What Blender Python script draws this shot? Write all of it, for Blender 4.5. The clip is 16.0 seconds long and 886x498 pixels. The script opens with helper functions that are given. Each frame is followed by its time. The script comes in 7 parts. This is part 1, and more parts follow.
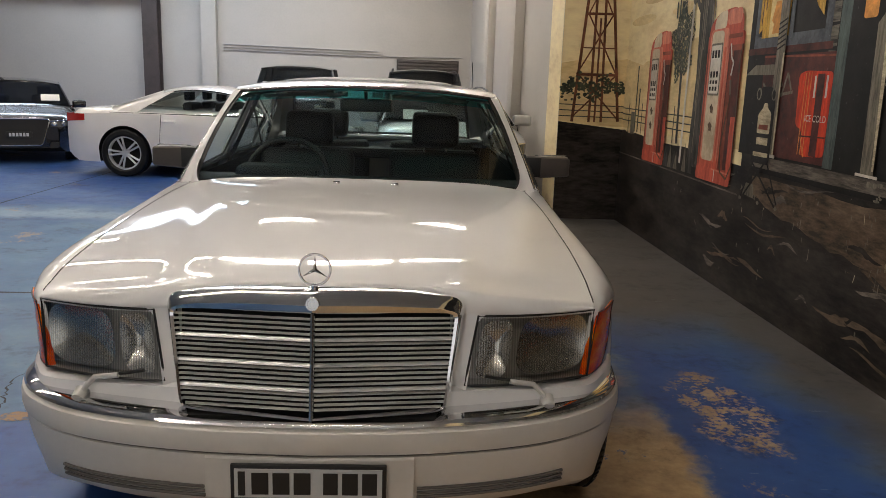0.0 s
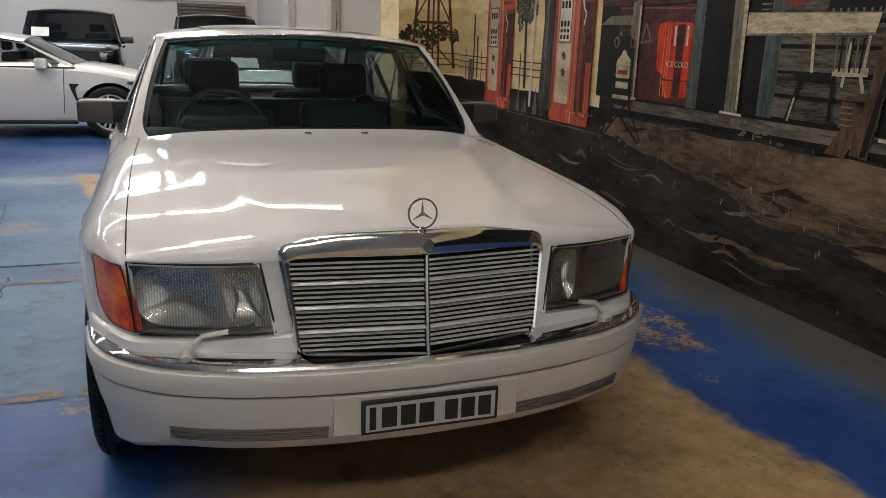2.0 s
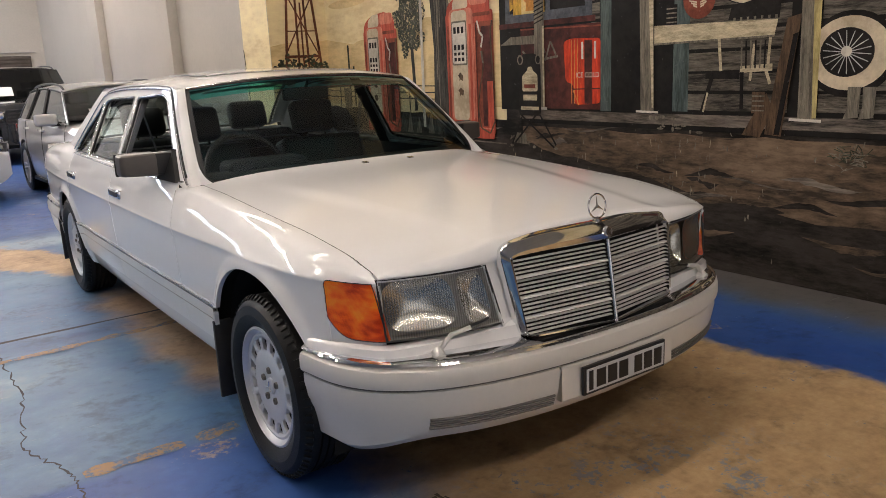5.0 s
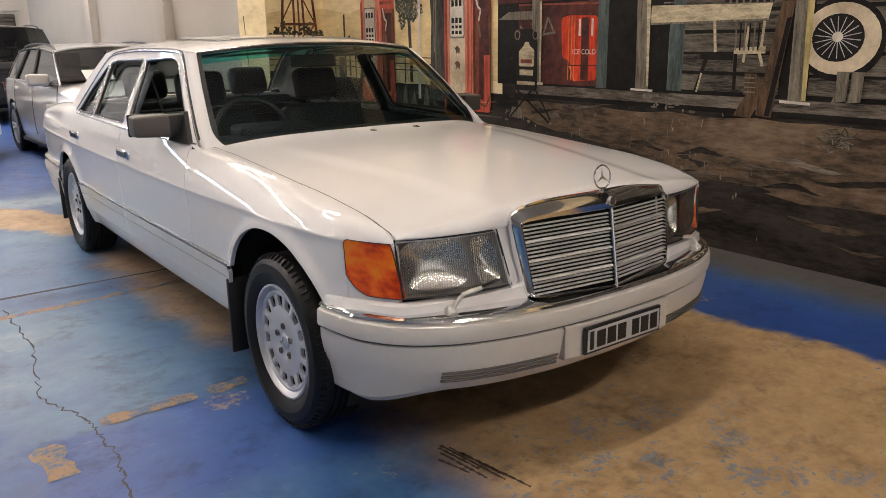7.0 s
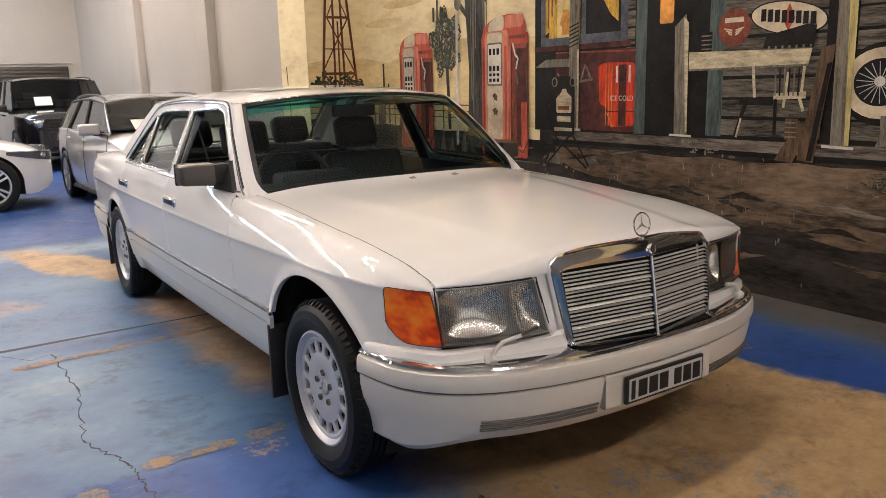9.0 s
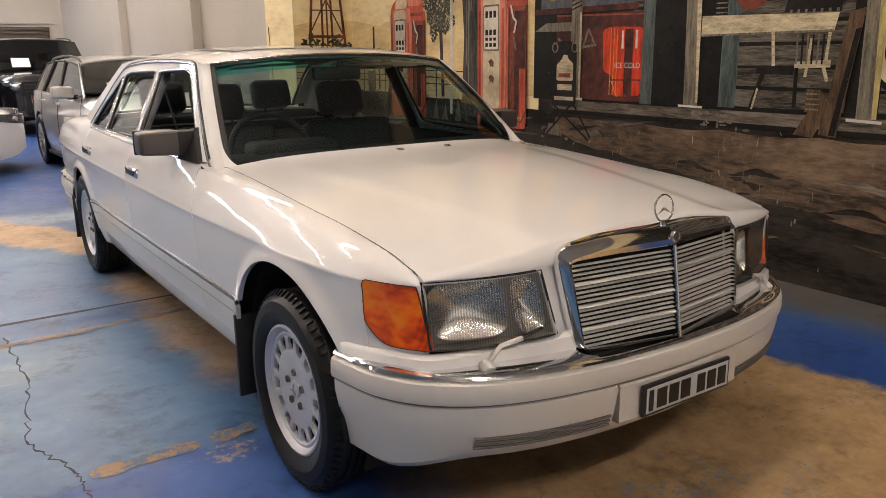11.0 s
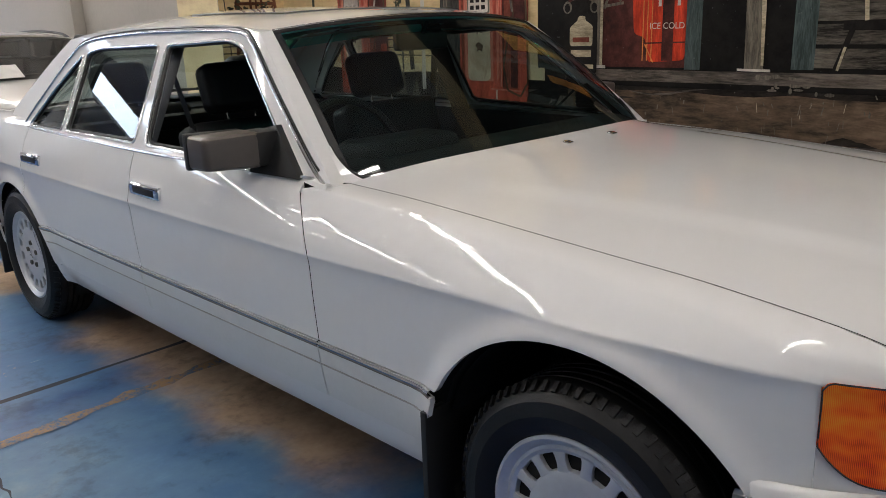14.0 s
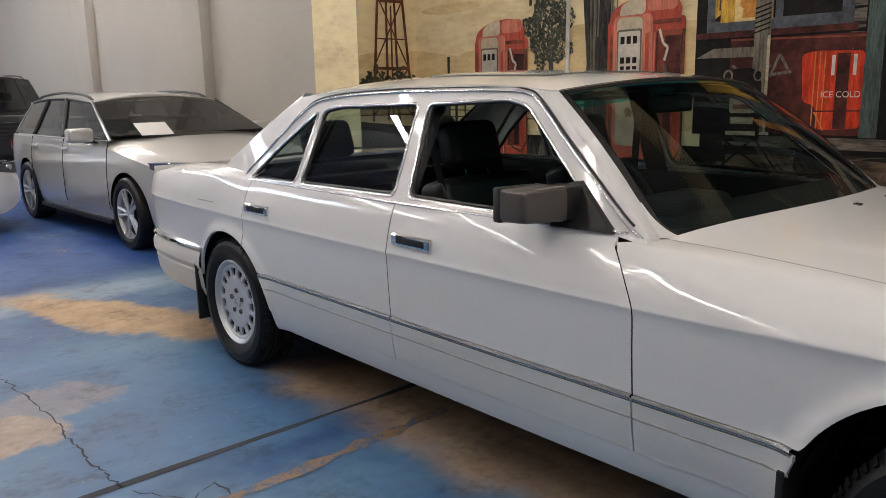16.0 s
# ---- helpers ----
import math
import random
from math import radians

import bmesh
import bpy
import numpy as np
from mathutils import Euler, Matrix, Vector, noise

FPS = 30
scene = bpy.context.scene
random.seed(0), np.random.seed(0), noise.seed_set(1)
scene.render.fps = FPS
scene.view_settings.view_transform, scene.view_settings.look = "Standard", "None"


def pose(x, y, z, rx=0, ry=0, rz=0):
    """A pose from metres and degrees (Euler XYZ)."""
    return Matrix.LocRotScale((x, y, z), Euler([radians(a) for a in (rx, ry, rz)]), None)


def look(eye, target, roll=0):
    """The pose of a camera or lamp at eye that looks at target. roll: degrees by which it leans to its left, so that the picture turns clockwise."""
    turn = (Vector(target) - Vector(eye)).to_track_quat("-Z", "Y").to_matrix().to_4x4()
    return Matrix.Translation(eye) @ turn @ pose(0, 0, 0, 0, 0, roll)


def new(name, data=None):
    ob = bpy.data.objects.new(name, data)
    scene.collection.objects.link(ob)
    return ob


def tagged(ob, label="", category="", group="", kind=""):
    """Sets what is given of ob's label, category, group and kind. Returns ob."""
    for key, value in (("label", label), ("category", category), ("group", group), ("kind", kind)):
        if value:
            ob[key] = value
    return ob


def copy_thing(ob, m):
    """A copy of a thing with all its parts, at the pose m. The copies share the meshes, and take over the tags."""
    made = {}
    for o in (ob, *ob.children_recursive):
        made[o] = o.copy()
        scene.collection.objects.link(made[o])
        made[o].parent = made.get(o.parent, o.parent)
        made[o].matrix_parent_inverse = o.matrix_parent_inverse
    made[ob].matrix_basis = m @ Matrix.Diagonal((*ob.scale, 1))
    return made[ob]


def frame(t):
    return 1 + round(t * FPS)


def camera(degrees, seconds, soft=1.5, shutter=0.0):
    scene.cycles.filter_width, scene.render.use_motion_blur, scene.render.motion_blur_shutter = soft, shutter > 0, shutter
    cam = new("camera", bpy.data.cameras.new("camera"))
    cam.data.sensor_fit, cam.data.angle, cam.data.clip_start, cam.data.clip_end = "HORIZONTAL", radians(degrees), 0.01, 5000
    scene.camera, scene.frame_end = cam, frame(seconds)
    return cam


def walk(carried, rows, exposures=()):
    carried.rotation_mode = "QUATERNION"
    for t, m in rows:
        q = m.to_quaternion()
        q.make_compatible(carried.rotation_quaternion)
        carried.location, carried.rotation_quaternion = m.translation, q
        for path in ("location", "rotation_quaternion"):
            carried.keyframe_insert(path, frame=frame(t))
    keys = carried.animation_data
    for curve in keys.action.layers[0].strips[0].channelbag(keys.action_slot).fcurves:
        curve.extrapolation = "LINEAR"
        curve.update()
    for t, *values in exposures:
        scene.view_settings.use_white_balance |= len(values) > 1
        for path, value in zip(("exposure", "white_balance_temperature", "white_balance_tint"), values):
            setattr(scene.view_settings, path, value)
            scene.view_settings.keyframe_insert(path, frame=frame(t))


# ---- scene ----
cam = camera(59.4, 16.0, soft=0.7)
PATH = [
    (0, (-0.033, -0.070, 1.352), (0.052, 1.886, 0.944), 1.9),
    (0.5, (-0.242, -0.067, 1.339), (-0.064, 1.896, 0.999), 3.2),
    (1, (-0.438, -0.037, 1.346), (-0.151, 1.91, 0.987), 3.3),
    (1.5, (-0.66, -0.077, 1.341), (-0.244, 1.828, 0.895), 3.2),
    (2, (-0.866, -0.091, 1.34), (-0.218, 1.729, 0.823), 2.0),
    (2.5, (-1.084, -0.02, 1.334), (-0.314, 1.778, 0.915), 0.4),
    (3, (-1.283, 0.045, 1.338), (-0.454, 1.816, 0.918), 1.7),
    (3.5, (-1.524, 0.042, 1.34), (-0.536, 1.725, 0.905), 1.1),
    (4, (-1.729, 0.09, 1.348), (-0.677, 1.722, 0.87), -0.0),
    (4.2, (-1.801, 0.12, 1.344), (-0.734, 1.754, 0.906), -2.8),
    (6.3, (-2.184, 0.04, 1.377), (-1.006, 1.583, 0.897), -0.8),
    (6.5, (-2.186, 0.038, 1.376), (-1.039, 1.621, 0.952), -1.0),
    (7, (-2.185, 0.052, 1.355), (-1.039, 1.605, 0.832), -0.8),
    (7.5, (-2.19, 0.053, 1.355), (-1.042, 1.61, 0.844), 0.2),
    (8, (-2.195, 0.051, 1.369), (-1.097, 1.667, 0.94), -1.3),
    (8.5, (-2.202, 0.049, 1.372), (-1.136, 1.694, 0.973), -1.1),
    (9, (-2.195, 0.048, 1.37), (-1.11, 1.677, 0.958), -1.4),
    (9.2, (-2.19, 0.051, 1.37), (-1.102, 1.677, 0.955), -1.4),
    (11.3, (-1.974, 0.486, 1.336), (-0.877, 2.085, 0.843), -0.5),
    (11.5, (-1.971, 0.599, 1.342), (-0.802, 2.149, 0.862), -0.4),
    (12, (-1.943, 0.875, 1.311), (-0.771, 2.398, 0.757), 0.4),
    (12.5, (-1.913, 1.138, 1.309), (-0.732, 2.68, 0.829), -0.5),
    (13, (-1.959, 1.364, 1.293), (-0.806, 2.886, 0.7), -0.4),
    (13.5, (-2.085, 1.531, 1.31), (-0.826, 2.982, 0.757), -1.6),
    (14, (-2.228, 1.707, 1.316), (-0.878, 3.071, 0.754), -2.0),
    (14.5, (-2.323, 1.887, 1.307), (-0.989, 3.279, 0.774), -0.6),
    (15, (-2.43, 2.091, 1.304), (-1.179, 3.569, 0.805), -0.9),
    (15.5, (-2.585, 2.177, 1.307), (-1.347, 3.698, 0.914), 1.0),
    (16, (-2.766, 2.163, 1.315), (-1.48, 3.641, 0.915), -1.1),
]
walk(cam, [(t, look(eye, target, roll)) for t, eye, target, roll in PATH], [(0, -0.2, 6350, 11), (1.5, -0.25, 6000, 10), (2.5, -0.2, 6100, 12), (3.5, 0.0, 6200, 14), (6.5, 0.3, 6450, 15), (9, 0.37, 6500, 16), (11.5, 0.26, 6850, 17), (12.5, 0.1, 6400, 15), (13.5, -0.06, 5950, 11), (14.5, -0.14, 5900, 11), (16, -0.08, 6080, 12)])

# ---------------------------------------------------------------- light
world = bpy.data.worlds.new("world")
scene.world = world
world.use_nodes = True
world.node_tree.nodes["Background"].inputs[0].default_value = (0.75, 0.85, 1.0, 1)
world.node_tree.nodes["Background"].inputs[1].default_value = 0.25


# ---------------------------------------------------------------- materials
def nodes_of(name):
    m = bpy.data.materials.new(name)
    m.use_nodes = True
    return m, m.node_tree.nodes, m.node_tree.links, m.node_tree.nodes["Principled BSDF"]


def noise_node(n, l, scale, detail=4.0, rough=0.6, coords="Object", stretch=None):
    tc = n.new("ShaderNodeTexCoord")
    nz = n.new("ShaderNodeTexNoise")
    nz.inputs["Scale"].default_value = scale
    nz.inputs["Detail"].default_value = detail
    nz.inputs["Roughness"].default_value = rough
    if stretch:
        mp = n.new("ShaderNodeMapping")
        mp.inputs["Scale"].default_value = stretch
        l.new(tc.outputs[coords], mp.inputs[0])
        l.new(mp.outputs[0], nz.inputs["Vector"])
    else:
        l.new(tc.outputs[coords], nz.inputs["Vector"])
    return nz.outputs["Fac"]


def ramp(n, l, fac, stops):
    r = n.new("ShaderNodeValToRGB")
    e = r.color_ramp.elements
    while len(e) < len(stops):
        e.new(0.5)
    for el, (p, c) in zip(e, stops):
        el.position = p
        el.color = (*c, 1) if len(c) == 3 else c
    l.new(fac, r.inputs[0])
    return r.outputs[0]


def mixc(n, l, fac, a, b, mode="MIX"):
    m = n.new("ShaderNodeMix")
    m.data_type, m.blend_type = "RGBA", mode
    for sock, v in ((m.inputs[0], fac), (m.inputs[6], a), (m.inputs[7], b)):
        if isinstance(v, (int, float)):
            sock.default_value = v
        elif isinstance(v, tuple):
            sock.default_value = (*v, 1)
        else:
            l.new(v, sock)
    return m.outputs[2]


def mathn(n, l, op, a, b=0.0, c=0.0):
    m = n.new("ShaderNodeMath")
    m.operation = op
    for sock, v in zip(m.inputs, (a, b, c)):
        if isinstance(v, (int, float)):
            sock.default_value = v
        else:
            l.new(v, sock)
    return m.outputs[0]


def surface(name, col, rough=0.5, metal=0.0, var=0.12, scale=3.0, fine=60.0, bump=0.0, bump_scale=80.0, coat=0.0, spec=0.5, stretch=None, second=None):
    """A plain material whose colour and gloss wander at two scales."""
    m, n, l, p = nodes_of(name)
    big = noise_node(n, l, scale, stretch=stretch)
    small = noise_node(n, l, fine, 3.0, stretch=stretch)
    both = mathn(n, l, "ADD", mathn(n, l, "MULTIPLY", big, 0.65), mathn(n, l, "MULTIPLY", small, 0.35))
    dark = second or tuple(c * (1 - 2 * var) for c in col)
    light = tuple(min(1, c * (1 + var)) for c in col)
    l.new(ramp(n, l, both, [(0.3, dark), (0.52, col), (0.72, light)]), p.inputs["Base Color"])
    l.new(mathn(n, l, "MULTIPLY_ADD", both, 0.25 * rough, rough * 0.875), p.inputs["Roughness"])
    p.inputs["Metallic"].default_value = metal
    p.inputs["Coat Weight"].default_value = coat
    p.inputs["Coat Roughness"].default_value = 0.04
    p.inputs["Specular IOR Level"].default_value = spec
    if bump:
        b = n.new("ShaderNodeBump")
        b.inputs["Strength"].default_value = bump
        b.inputs["Distance"].default_value = 0.004
        l.new(noise_node(n, l, bump_scale, 4.0), b.inputs["Height"])
        l.new(b.outputs[0], p.inputs["Normal"])
    return m


def glass(name, tint, gloss=0.0):
    """A thin pane: clear or tinted, with a mirror share that grows at a grazing view."""
    m, n, l, p = nodes_of(name)
    n.remove(p)
    tr, gl, mx, fr = n.new("ShaderNodeBsdfTransparent"), n.new("ShaderNodeBsdfGlossy"), n.new("ShaderNodeMixShader"), n.new("ShaderNodeLayerWeight")
    tr.inputs[0].default_value = (*tint, 1)
    gl.inputs["Roughness"].default_value = 0.01
    fr.inputs["Blend"].default_value = 0.5
    edge = mathn(n, l, "POWER", fr.outputs["Facing"], 5.0)
    l.new(mathn(n, l, "MULTIPLY_ADD", edge, 0.9, 0.075 + gloss), mx.inputs[0])
    l.new(tr.outputs[0], mx.inputs[1])
    l.new(gl.outputs[0], mx.inputs[2])
    l.new(mx.outputs[0], n["Material Output"].inputs[0])
    return m


def glow(name, col, strength):
    m, n, l, p = nodes_of(name)
    p.inputs["Base Color"].default_value = (0.8, 0.8, 0.8, 1)
    p.inputs["Emission Color"].default_value = (*col, 1)
    p.inputs["Emission Strength"].default_value = strength
    return m


PAINT = surface("white car paint", (0.835, 0.83, 0.825), 0.45, var=0.015, scale=1.5, fine=30, coat=1.0, spec=0.2)
CREAM = surface("cream bumper plastic", (0.68, 0.65, 0.605), 0.42, var=0.03, scale=4, coat=0.3)
CLAD = surface("pale grey side cladding", (0.72, 0.72, 0.70), 0.38, var=0.03, scale=4, coat=0.5)
CHROME = surface("polished chrome", (0.80, 0.80, 0.81), 0.06, 1.0, var=0.03)
TRIM = surface("bright satin trim", (0.66, 0.66, 0.66), 0.24, 1.0, var=0.05)
BARS = surface("bright grille bar", (0.86, 0.86, 0.84), 0.25, 0.4, var=0.04)
SLAT = surface("dull silver grille slat", (0.64, 0.63, 0.60), 0.40, 0.15, var=0.06)
ALLOY = surface("silver painted alloy", (0.62, 0.63, 0.66), 0.35, 0.45, var=0.05)
RUBBER = surface("black tyre rubber", (0.006, 0.006, 0.006), 0.48, var=0.2, spec=0.35, bump=0.2, bump_scale=200)
BLACK = surface("black plastic", (0.011, 0.011, 0.011), 0.5, var=0.15)
SHELL = surface("dark inner body", (0.005, 0.005, 0.005), 0.9, var=0.1)
CABIN = surface("dark blue-black leather", (0.011, 0.012, 0.014), 0.5, var=0.2, scale=8, bump=0.25, bump_scale=300)
DASH = surface("dark grey soft dashboard", (0.015, 0.016, 0.017), 0.6, var=0.12, bump=0.2, bump_scale=400)
MIRROR_SHELL = surface("brown-grey satin mirror plastic", (0.088, 0.075, 0.066), 0.42, var=0.06)
LENS_GREY = surface("silvered lamp reflector", (0.66, 0.65, 0.62), 0.24, 0.95, var=0.12, scale=14)
LAMP_BACK = surface("grey lamp housing", (0.33, 0.31, 0.27), 0.35, 0.15, var=0.1)
GLASS_CAR = glass("green tinted car glass", (0.56, 0.67, 0.67))
GLASS_BAND = glass("teal sun band glass", (0.08, 0.60, 0.57))
GLASS_SIDE = glass("side window glass", (0.70, 0.75, 0.745))
WHITE_PAPER = surface("white paper", (0.85, 0.85, 0.84), 0.8, var=0.03)
# dark grey that stands for the shade in slots and grooves; also for bolts
SLOT = surface("dark grey slots, lines and bolts", (0.13, 0.12, 0.11), 0.6, var=0.1)
PLATE_BLACK = surface("black plate frame", (0.015, 0.015, 0.015), 0.4, var=0.1)
PLATE_WHITE = surface("pale plate sheet", (0.55, 0.57, 0.58), 0.4, var=0.05)


def amber():
    """Deep orange lens: fine upright flutes, glossy; bright spots in its colour imitate inner glow."""
    m, n, l, p = nodes_of("orange indicator lens")
    w = n.new("ShaderNodeTexWave")
    w.wave_type, w.bands_direction = "BANDS", "Y"
    w.inputs["Scale"].default_value = 130
    tc = n.new("ShaderNodeTexCoord")
    l.new(tc.outputs["Object"], w.inputs["Vector"])
    inner = mathn(n, l, "ADD", mathn(n, l, "MULTIPLY", noise_node(n, l, 11.0, 2.0, stretch=(1, 1, 1.6)), 0.86), mathn(n, l, "MULTIPLY", w.outputs["Fac"], 0.14))
    l.new(ramp(n, l, inner, [(0.36, (0.50, 0.028, 0.0005)), (0.47, (0.95, 0.105, 0.001)), (0.57, (1.0, 0.19, 0.002)), (0.68, (1.0, 0.32, 0.010))]), p.inputs["Base Color"])
    p.inputs["Roughness"].default_value = 0.25
    p.inputs["Specular IOR Level"].default_value = 0.3
    p.inputs["Coat Weight"].default_value = 0.6
    p.inputs["Coat Roughness"].default_value = 0.03
    b = n.new("ShaderNodeBump")
    b.inputs["Strength"].default_value = 0.15
    b.inputs["Distance"].default_value = 0.001
    l.new(w.outputs["Fac"], b.inputs["Height"])
    l.new(b.outputs[0], p.inputs["Normal"])
    return m


AMBER = amber()


def fluted():
    """Ribbed lamp glass: fine upright flutes over a clear pane."""
    m, n, l, p = nodes_of("fluted lamp glass")
    n.remove(p)
    w = n.new("ShaderNodeTexWave")
    w.wave_type, w.bands_direction = "BANDS", "X"
    w.inputs["Scale"].default_value = 46
    tc = n.new("ShaderNodeTexCoord")
    l.new(tc.outputs["Object"], w.inputs["Vector"])
    b = n.new("ShaderNodeBump")
    b.inputs["Strength"].default_value = 0.25
    b.inputs["Distance"].default_value = 0.004
    l.new(w.outputs["Fac"], b.inputs["Height"])
    tr, gl, mx = n.new("ShaderNodeBsdfTransparent"), n.new("ShaderNodeBsdfGlossy"), n.new("ShaderNodeMixShader")
    l.new(mixc(n, l, w.outputs["Fac"], (0.60, 0.60, 0.57), (0.95, 0.95, 0.93)), tr.inputs[0])
    gl.inputs["Roughness"].default_value = 0.08
    l.new(b.outputs[0], gl.inputs["Normal"])
    mx.inputs[0].default_value = 0.10
    l.new(tr.outputs[0], mx.inputs[1])
    l.new(gl.outputs[0], mx.inputs[2])
    l.new(mx.outputs[0], n["Material Output"].inputs[0])
    return m


FLUTED = fluted()


# ---------------------------------------------------------------- mesh helpers
def pchip(xs, ys):
    """A smooth curve through points, without overshoot."""
    xs, ys = np.array(xs, float), np.array(ys, float)
    h, d = np.diff(xs), np.diff(ys) / np.diff(xs)
    s = np.zeros(len(xs))
    for i in range(1, len(xs) - 1):
        if d[i - 1] * d[i] > 0:
            w1, w2 = 2 * h[i] + h[i - 1], h[i] + 2 * h[i - 1]
            s[i] = (w1 + w2) / (w1 / d[i - 1] + w2 / d[i])
    s[0], s[-1] = d[0], d[-1]

    def f(x):
        x = min(max(x, xs[0]), xs[-1])
        i = min(max(int(np.searchsorted(xs, x)) - 1, 0), len(h) - 1)
        t = (x - xs[i]) / h[i]
        return float((2 * t**3 - 3 * t**2 + 1) * ys[i] + (t**3 - 2 * t**2 + t) * h[i] * s[i] + (-2 * t**3 + 3 * t**2) * ys[i + 1] + (t**3 - t**2) * h[i] * s[i + 1])
    return f


def link(name, bm, material, parent=None, label="", sharp=35, weld=True):
    if weld:
        bmesh.ops.remove_doubles(bm, verts=bm.verts, dist=0.0002)
    bmesh.ops.recalc_face_normals(bm, faces=bm.faces)
    me = bpy.data.meshes.new(name)
    bm.to_mesh(me)
    bm.free()
    for mt in material if isinstance(material, (list, tuple)) else (material,):
        me.materials.append(mt)
    me.polygons.foreach_set("use_smooth", [True] * len(me.polygons))
    me.set_sharp_from_angle(angle=radians(sharp))
    ob = new(name, me)
    if parent:
        ob.parent = parent
    if label:
        tagged(ob, label)
    return ob


def part(name, bm, material, parent, label="", sharp=35):
    return link(name, bm, material, parent, label, sharp)


def empty(name, m, label, category, group=""):
    ob = new(name)
    ob.matrix_basis = m
    return tagged(ob, label, category, group)


def add_grid(bm, rows):
    """Faces over a list of rows of points."""
    vs = [[bm.verts.new(p) for p in r] for r in rows]
    for a, b in zip(vs, vs[1:]):
        for i in range(len(a) - 1):
            q = [a[i], a[i + 1], b[i + 1], b[i]]
            if len({tuple(round(c, 6) for c in v.co) for v in q}) == 4:
                bm.faces.new(q)
            else:
                u = []
                for v in q:
                    if not any((v.co - o.co).length < 1e-6 for o in u):
                        u.append(v)
                if len(u) == 3:
                    bm.faces.new(u)
    return vs


def grid(rows):
    bm = bmesh.new()
    add_grid(bm, rows)
    return bm


def fold(bm, off):
    """Turns the open rim of a sheet inwards, so that it shows a thickness."""
    bmesh.ops.remove_doubles(bm, verts=bm.verts, dist=0.0002)
    rim = [e for e in bm.edges if e.is_boundary]
    got = bmesh.ops.extrude_edge_only(bm, edges=rim)["geom"]
    for v in got:
        if isinstance(v, bmesh.types.BMVert):
            v.co += Vector(off(v.co) if callable(off) else off)
    return bm


def box_bm(x0, x1, y0, y1, z0, z1, bevel=0.0, seg=2, m=None):
    bm = bmesh.new()
    bmesh.ops.create_cube(bm, size=1, matrix=Matrix.Translation(((x0 + x1) / 2, (y0 + y1) / 2, (z0 + z1) / 2)) @ Matrix.Diagonal((x1 - x0, y1 - y0, z1 - z0, 1)))
    if bevel:
        bmesh.ops.bevel(bm, geom=bm.edges[:], offset=bevel, segments=seg, affect="EDGES", profile=0.6)
    if m:
        bm.transform(m)
    return bm


def join(*bms):
    out = bmesh.new()
    for b in bms:
        me = bpy.data.meshes.new("tmp")
        b.to_mesh(me)
        b.free()
        out.from_mesh(me)
        bpy.data.meshes.remove(me)
    return out


def lathe(profile, seg=48, axis="X", a0=0.0, a1=2 * math.pi):
    """Turns (radius, along) pairs round an axis."""
    rows = []
    for r, h in profile:
        row = []
        for i in range(seg + 1):
            a = a0 + (a1 - a0) * i / seg
            c, s = r * math.cos(a), r * math.sin(a)
            row.append((h, c, s) if axis == "X" else (c, h, s) if axis == "Y" else (c, s, h))
        rows.append(row)
    return grid(rows)


def tube(points, r, seg=8, closed=False):
    """A round bar along points."""
    pts = [Vector(p) for p in points]
    rows = []
    for i, p in enumerate(pts):
        a = pts[i - 1] if i or closed else pts[0]
        b = pts[(i + 1) % len(pts)] if i < len(pts) - 1 or closed else pts[-1]
        t = (b - a).normalized()
        side = t.cross(Vector((0, 0, 1)))
        if side.length < 0.05:
            side = t.cross(Vector((0, 1, 0)))
        side.normalize()
        up = side.cross(t)
        rows.append([p + r * (math.cos(k) * side + math.sin(k) * up) for k in (2 * math.pi * j / seg for j in range(seg + 1))])
    if closed:
        rows.append(rows[0])
    bm = grid(rows)
    if not closed:
        bmesh.ops.remove_doubles(bm, verts=bm.verts, dist=0.0002)
        bmesh.ops.holes_fill(bm, edges=[e for e in bm.edges if e.is_boundary])
    return bm


def sweep(path, profile, closed_profile=False):
    """A section (out, up) carried along a plan path of (x, y, z); out is to the right of the path."""
    pts = [Vector(p) for p in path]
    rows = []
    for i, p in enumerate(pts):
        t = (pts[min(i + 1, len(pts) - 1)] - pts[max(i - 1, 0)])
        t.z = 0
        t.normalize()
        out = Vector((t.y, -t.x, 0))
        prof = profile(i / (len(pts) - 1)) if callable(profile) else profile
        row = [p + o * out + Vector((0, 0, u)) for o, u in prof]
        if closed_profile:
            row.append(row[0])
        rows.append(row)
    return grid(rows)


def slab(poly, depth, to3, bevel=0.0):
    """A plate with the outline poly (a, b); to3(a, b, d) places it, d from 0 to depth."""
    bm = bmesh.new()
    top = [bm.verts.new(to3(a, b, 0.0)) for a, b in poly]
    bot = [bm.verts.new(to3(a, b, depth)) for a, b in poly]
    bm.faces.new(top)
    bm.faces.new(bot[::-1])
    for i in range(len(poly)):
        j = (i + 1) % len(poly)
        bm.faces.new([top[i], bot[i], bot[j], top[j]])
    if bevel:
        bmesh.ops.bevel(bm, geom=bm.edges[:], offset=bevel, segments=2, affect="EDGES")
    return bm


def smooth_poly(pts, n=6, r=0.3):
    """A polygon with its corners rounded."""
    out = []
    k = len(pts)
    for i in range(k):
        p, a, b = Vector(pts[i]), Vector(pts[i - 1]), Vector(pts[(i + 1) % k])
        rr = min(r, (a - p).length * 0.45, (b - p).length * 0.45)
        s, e = p + (a - p).normalized() * rr, p + (b - p).normalized() * rr
        for j in range(n + 1):
            t = j / n
            q = (1 - t) ** 2 * s + 2 * t * (1 - t) * p + t * t * e
            out.append((q.x, q.y))
    return out


def lerp(a, b, t):
    return a + (b - a) * t


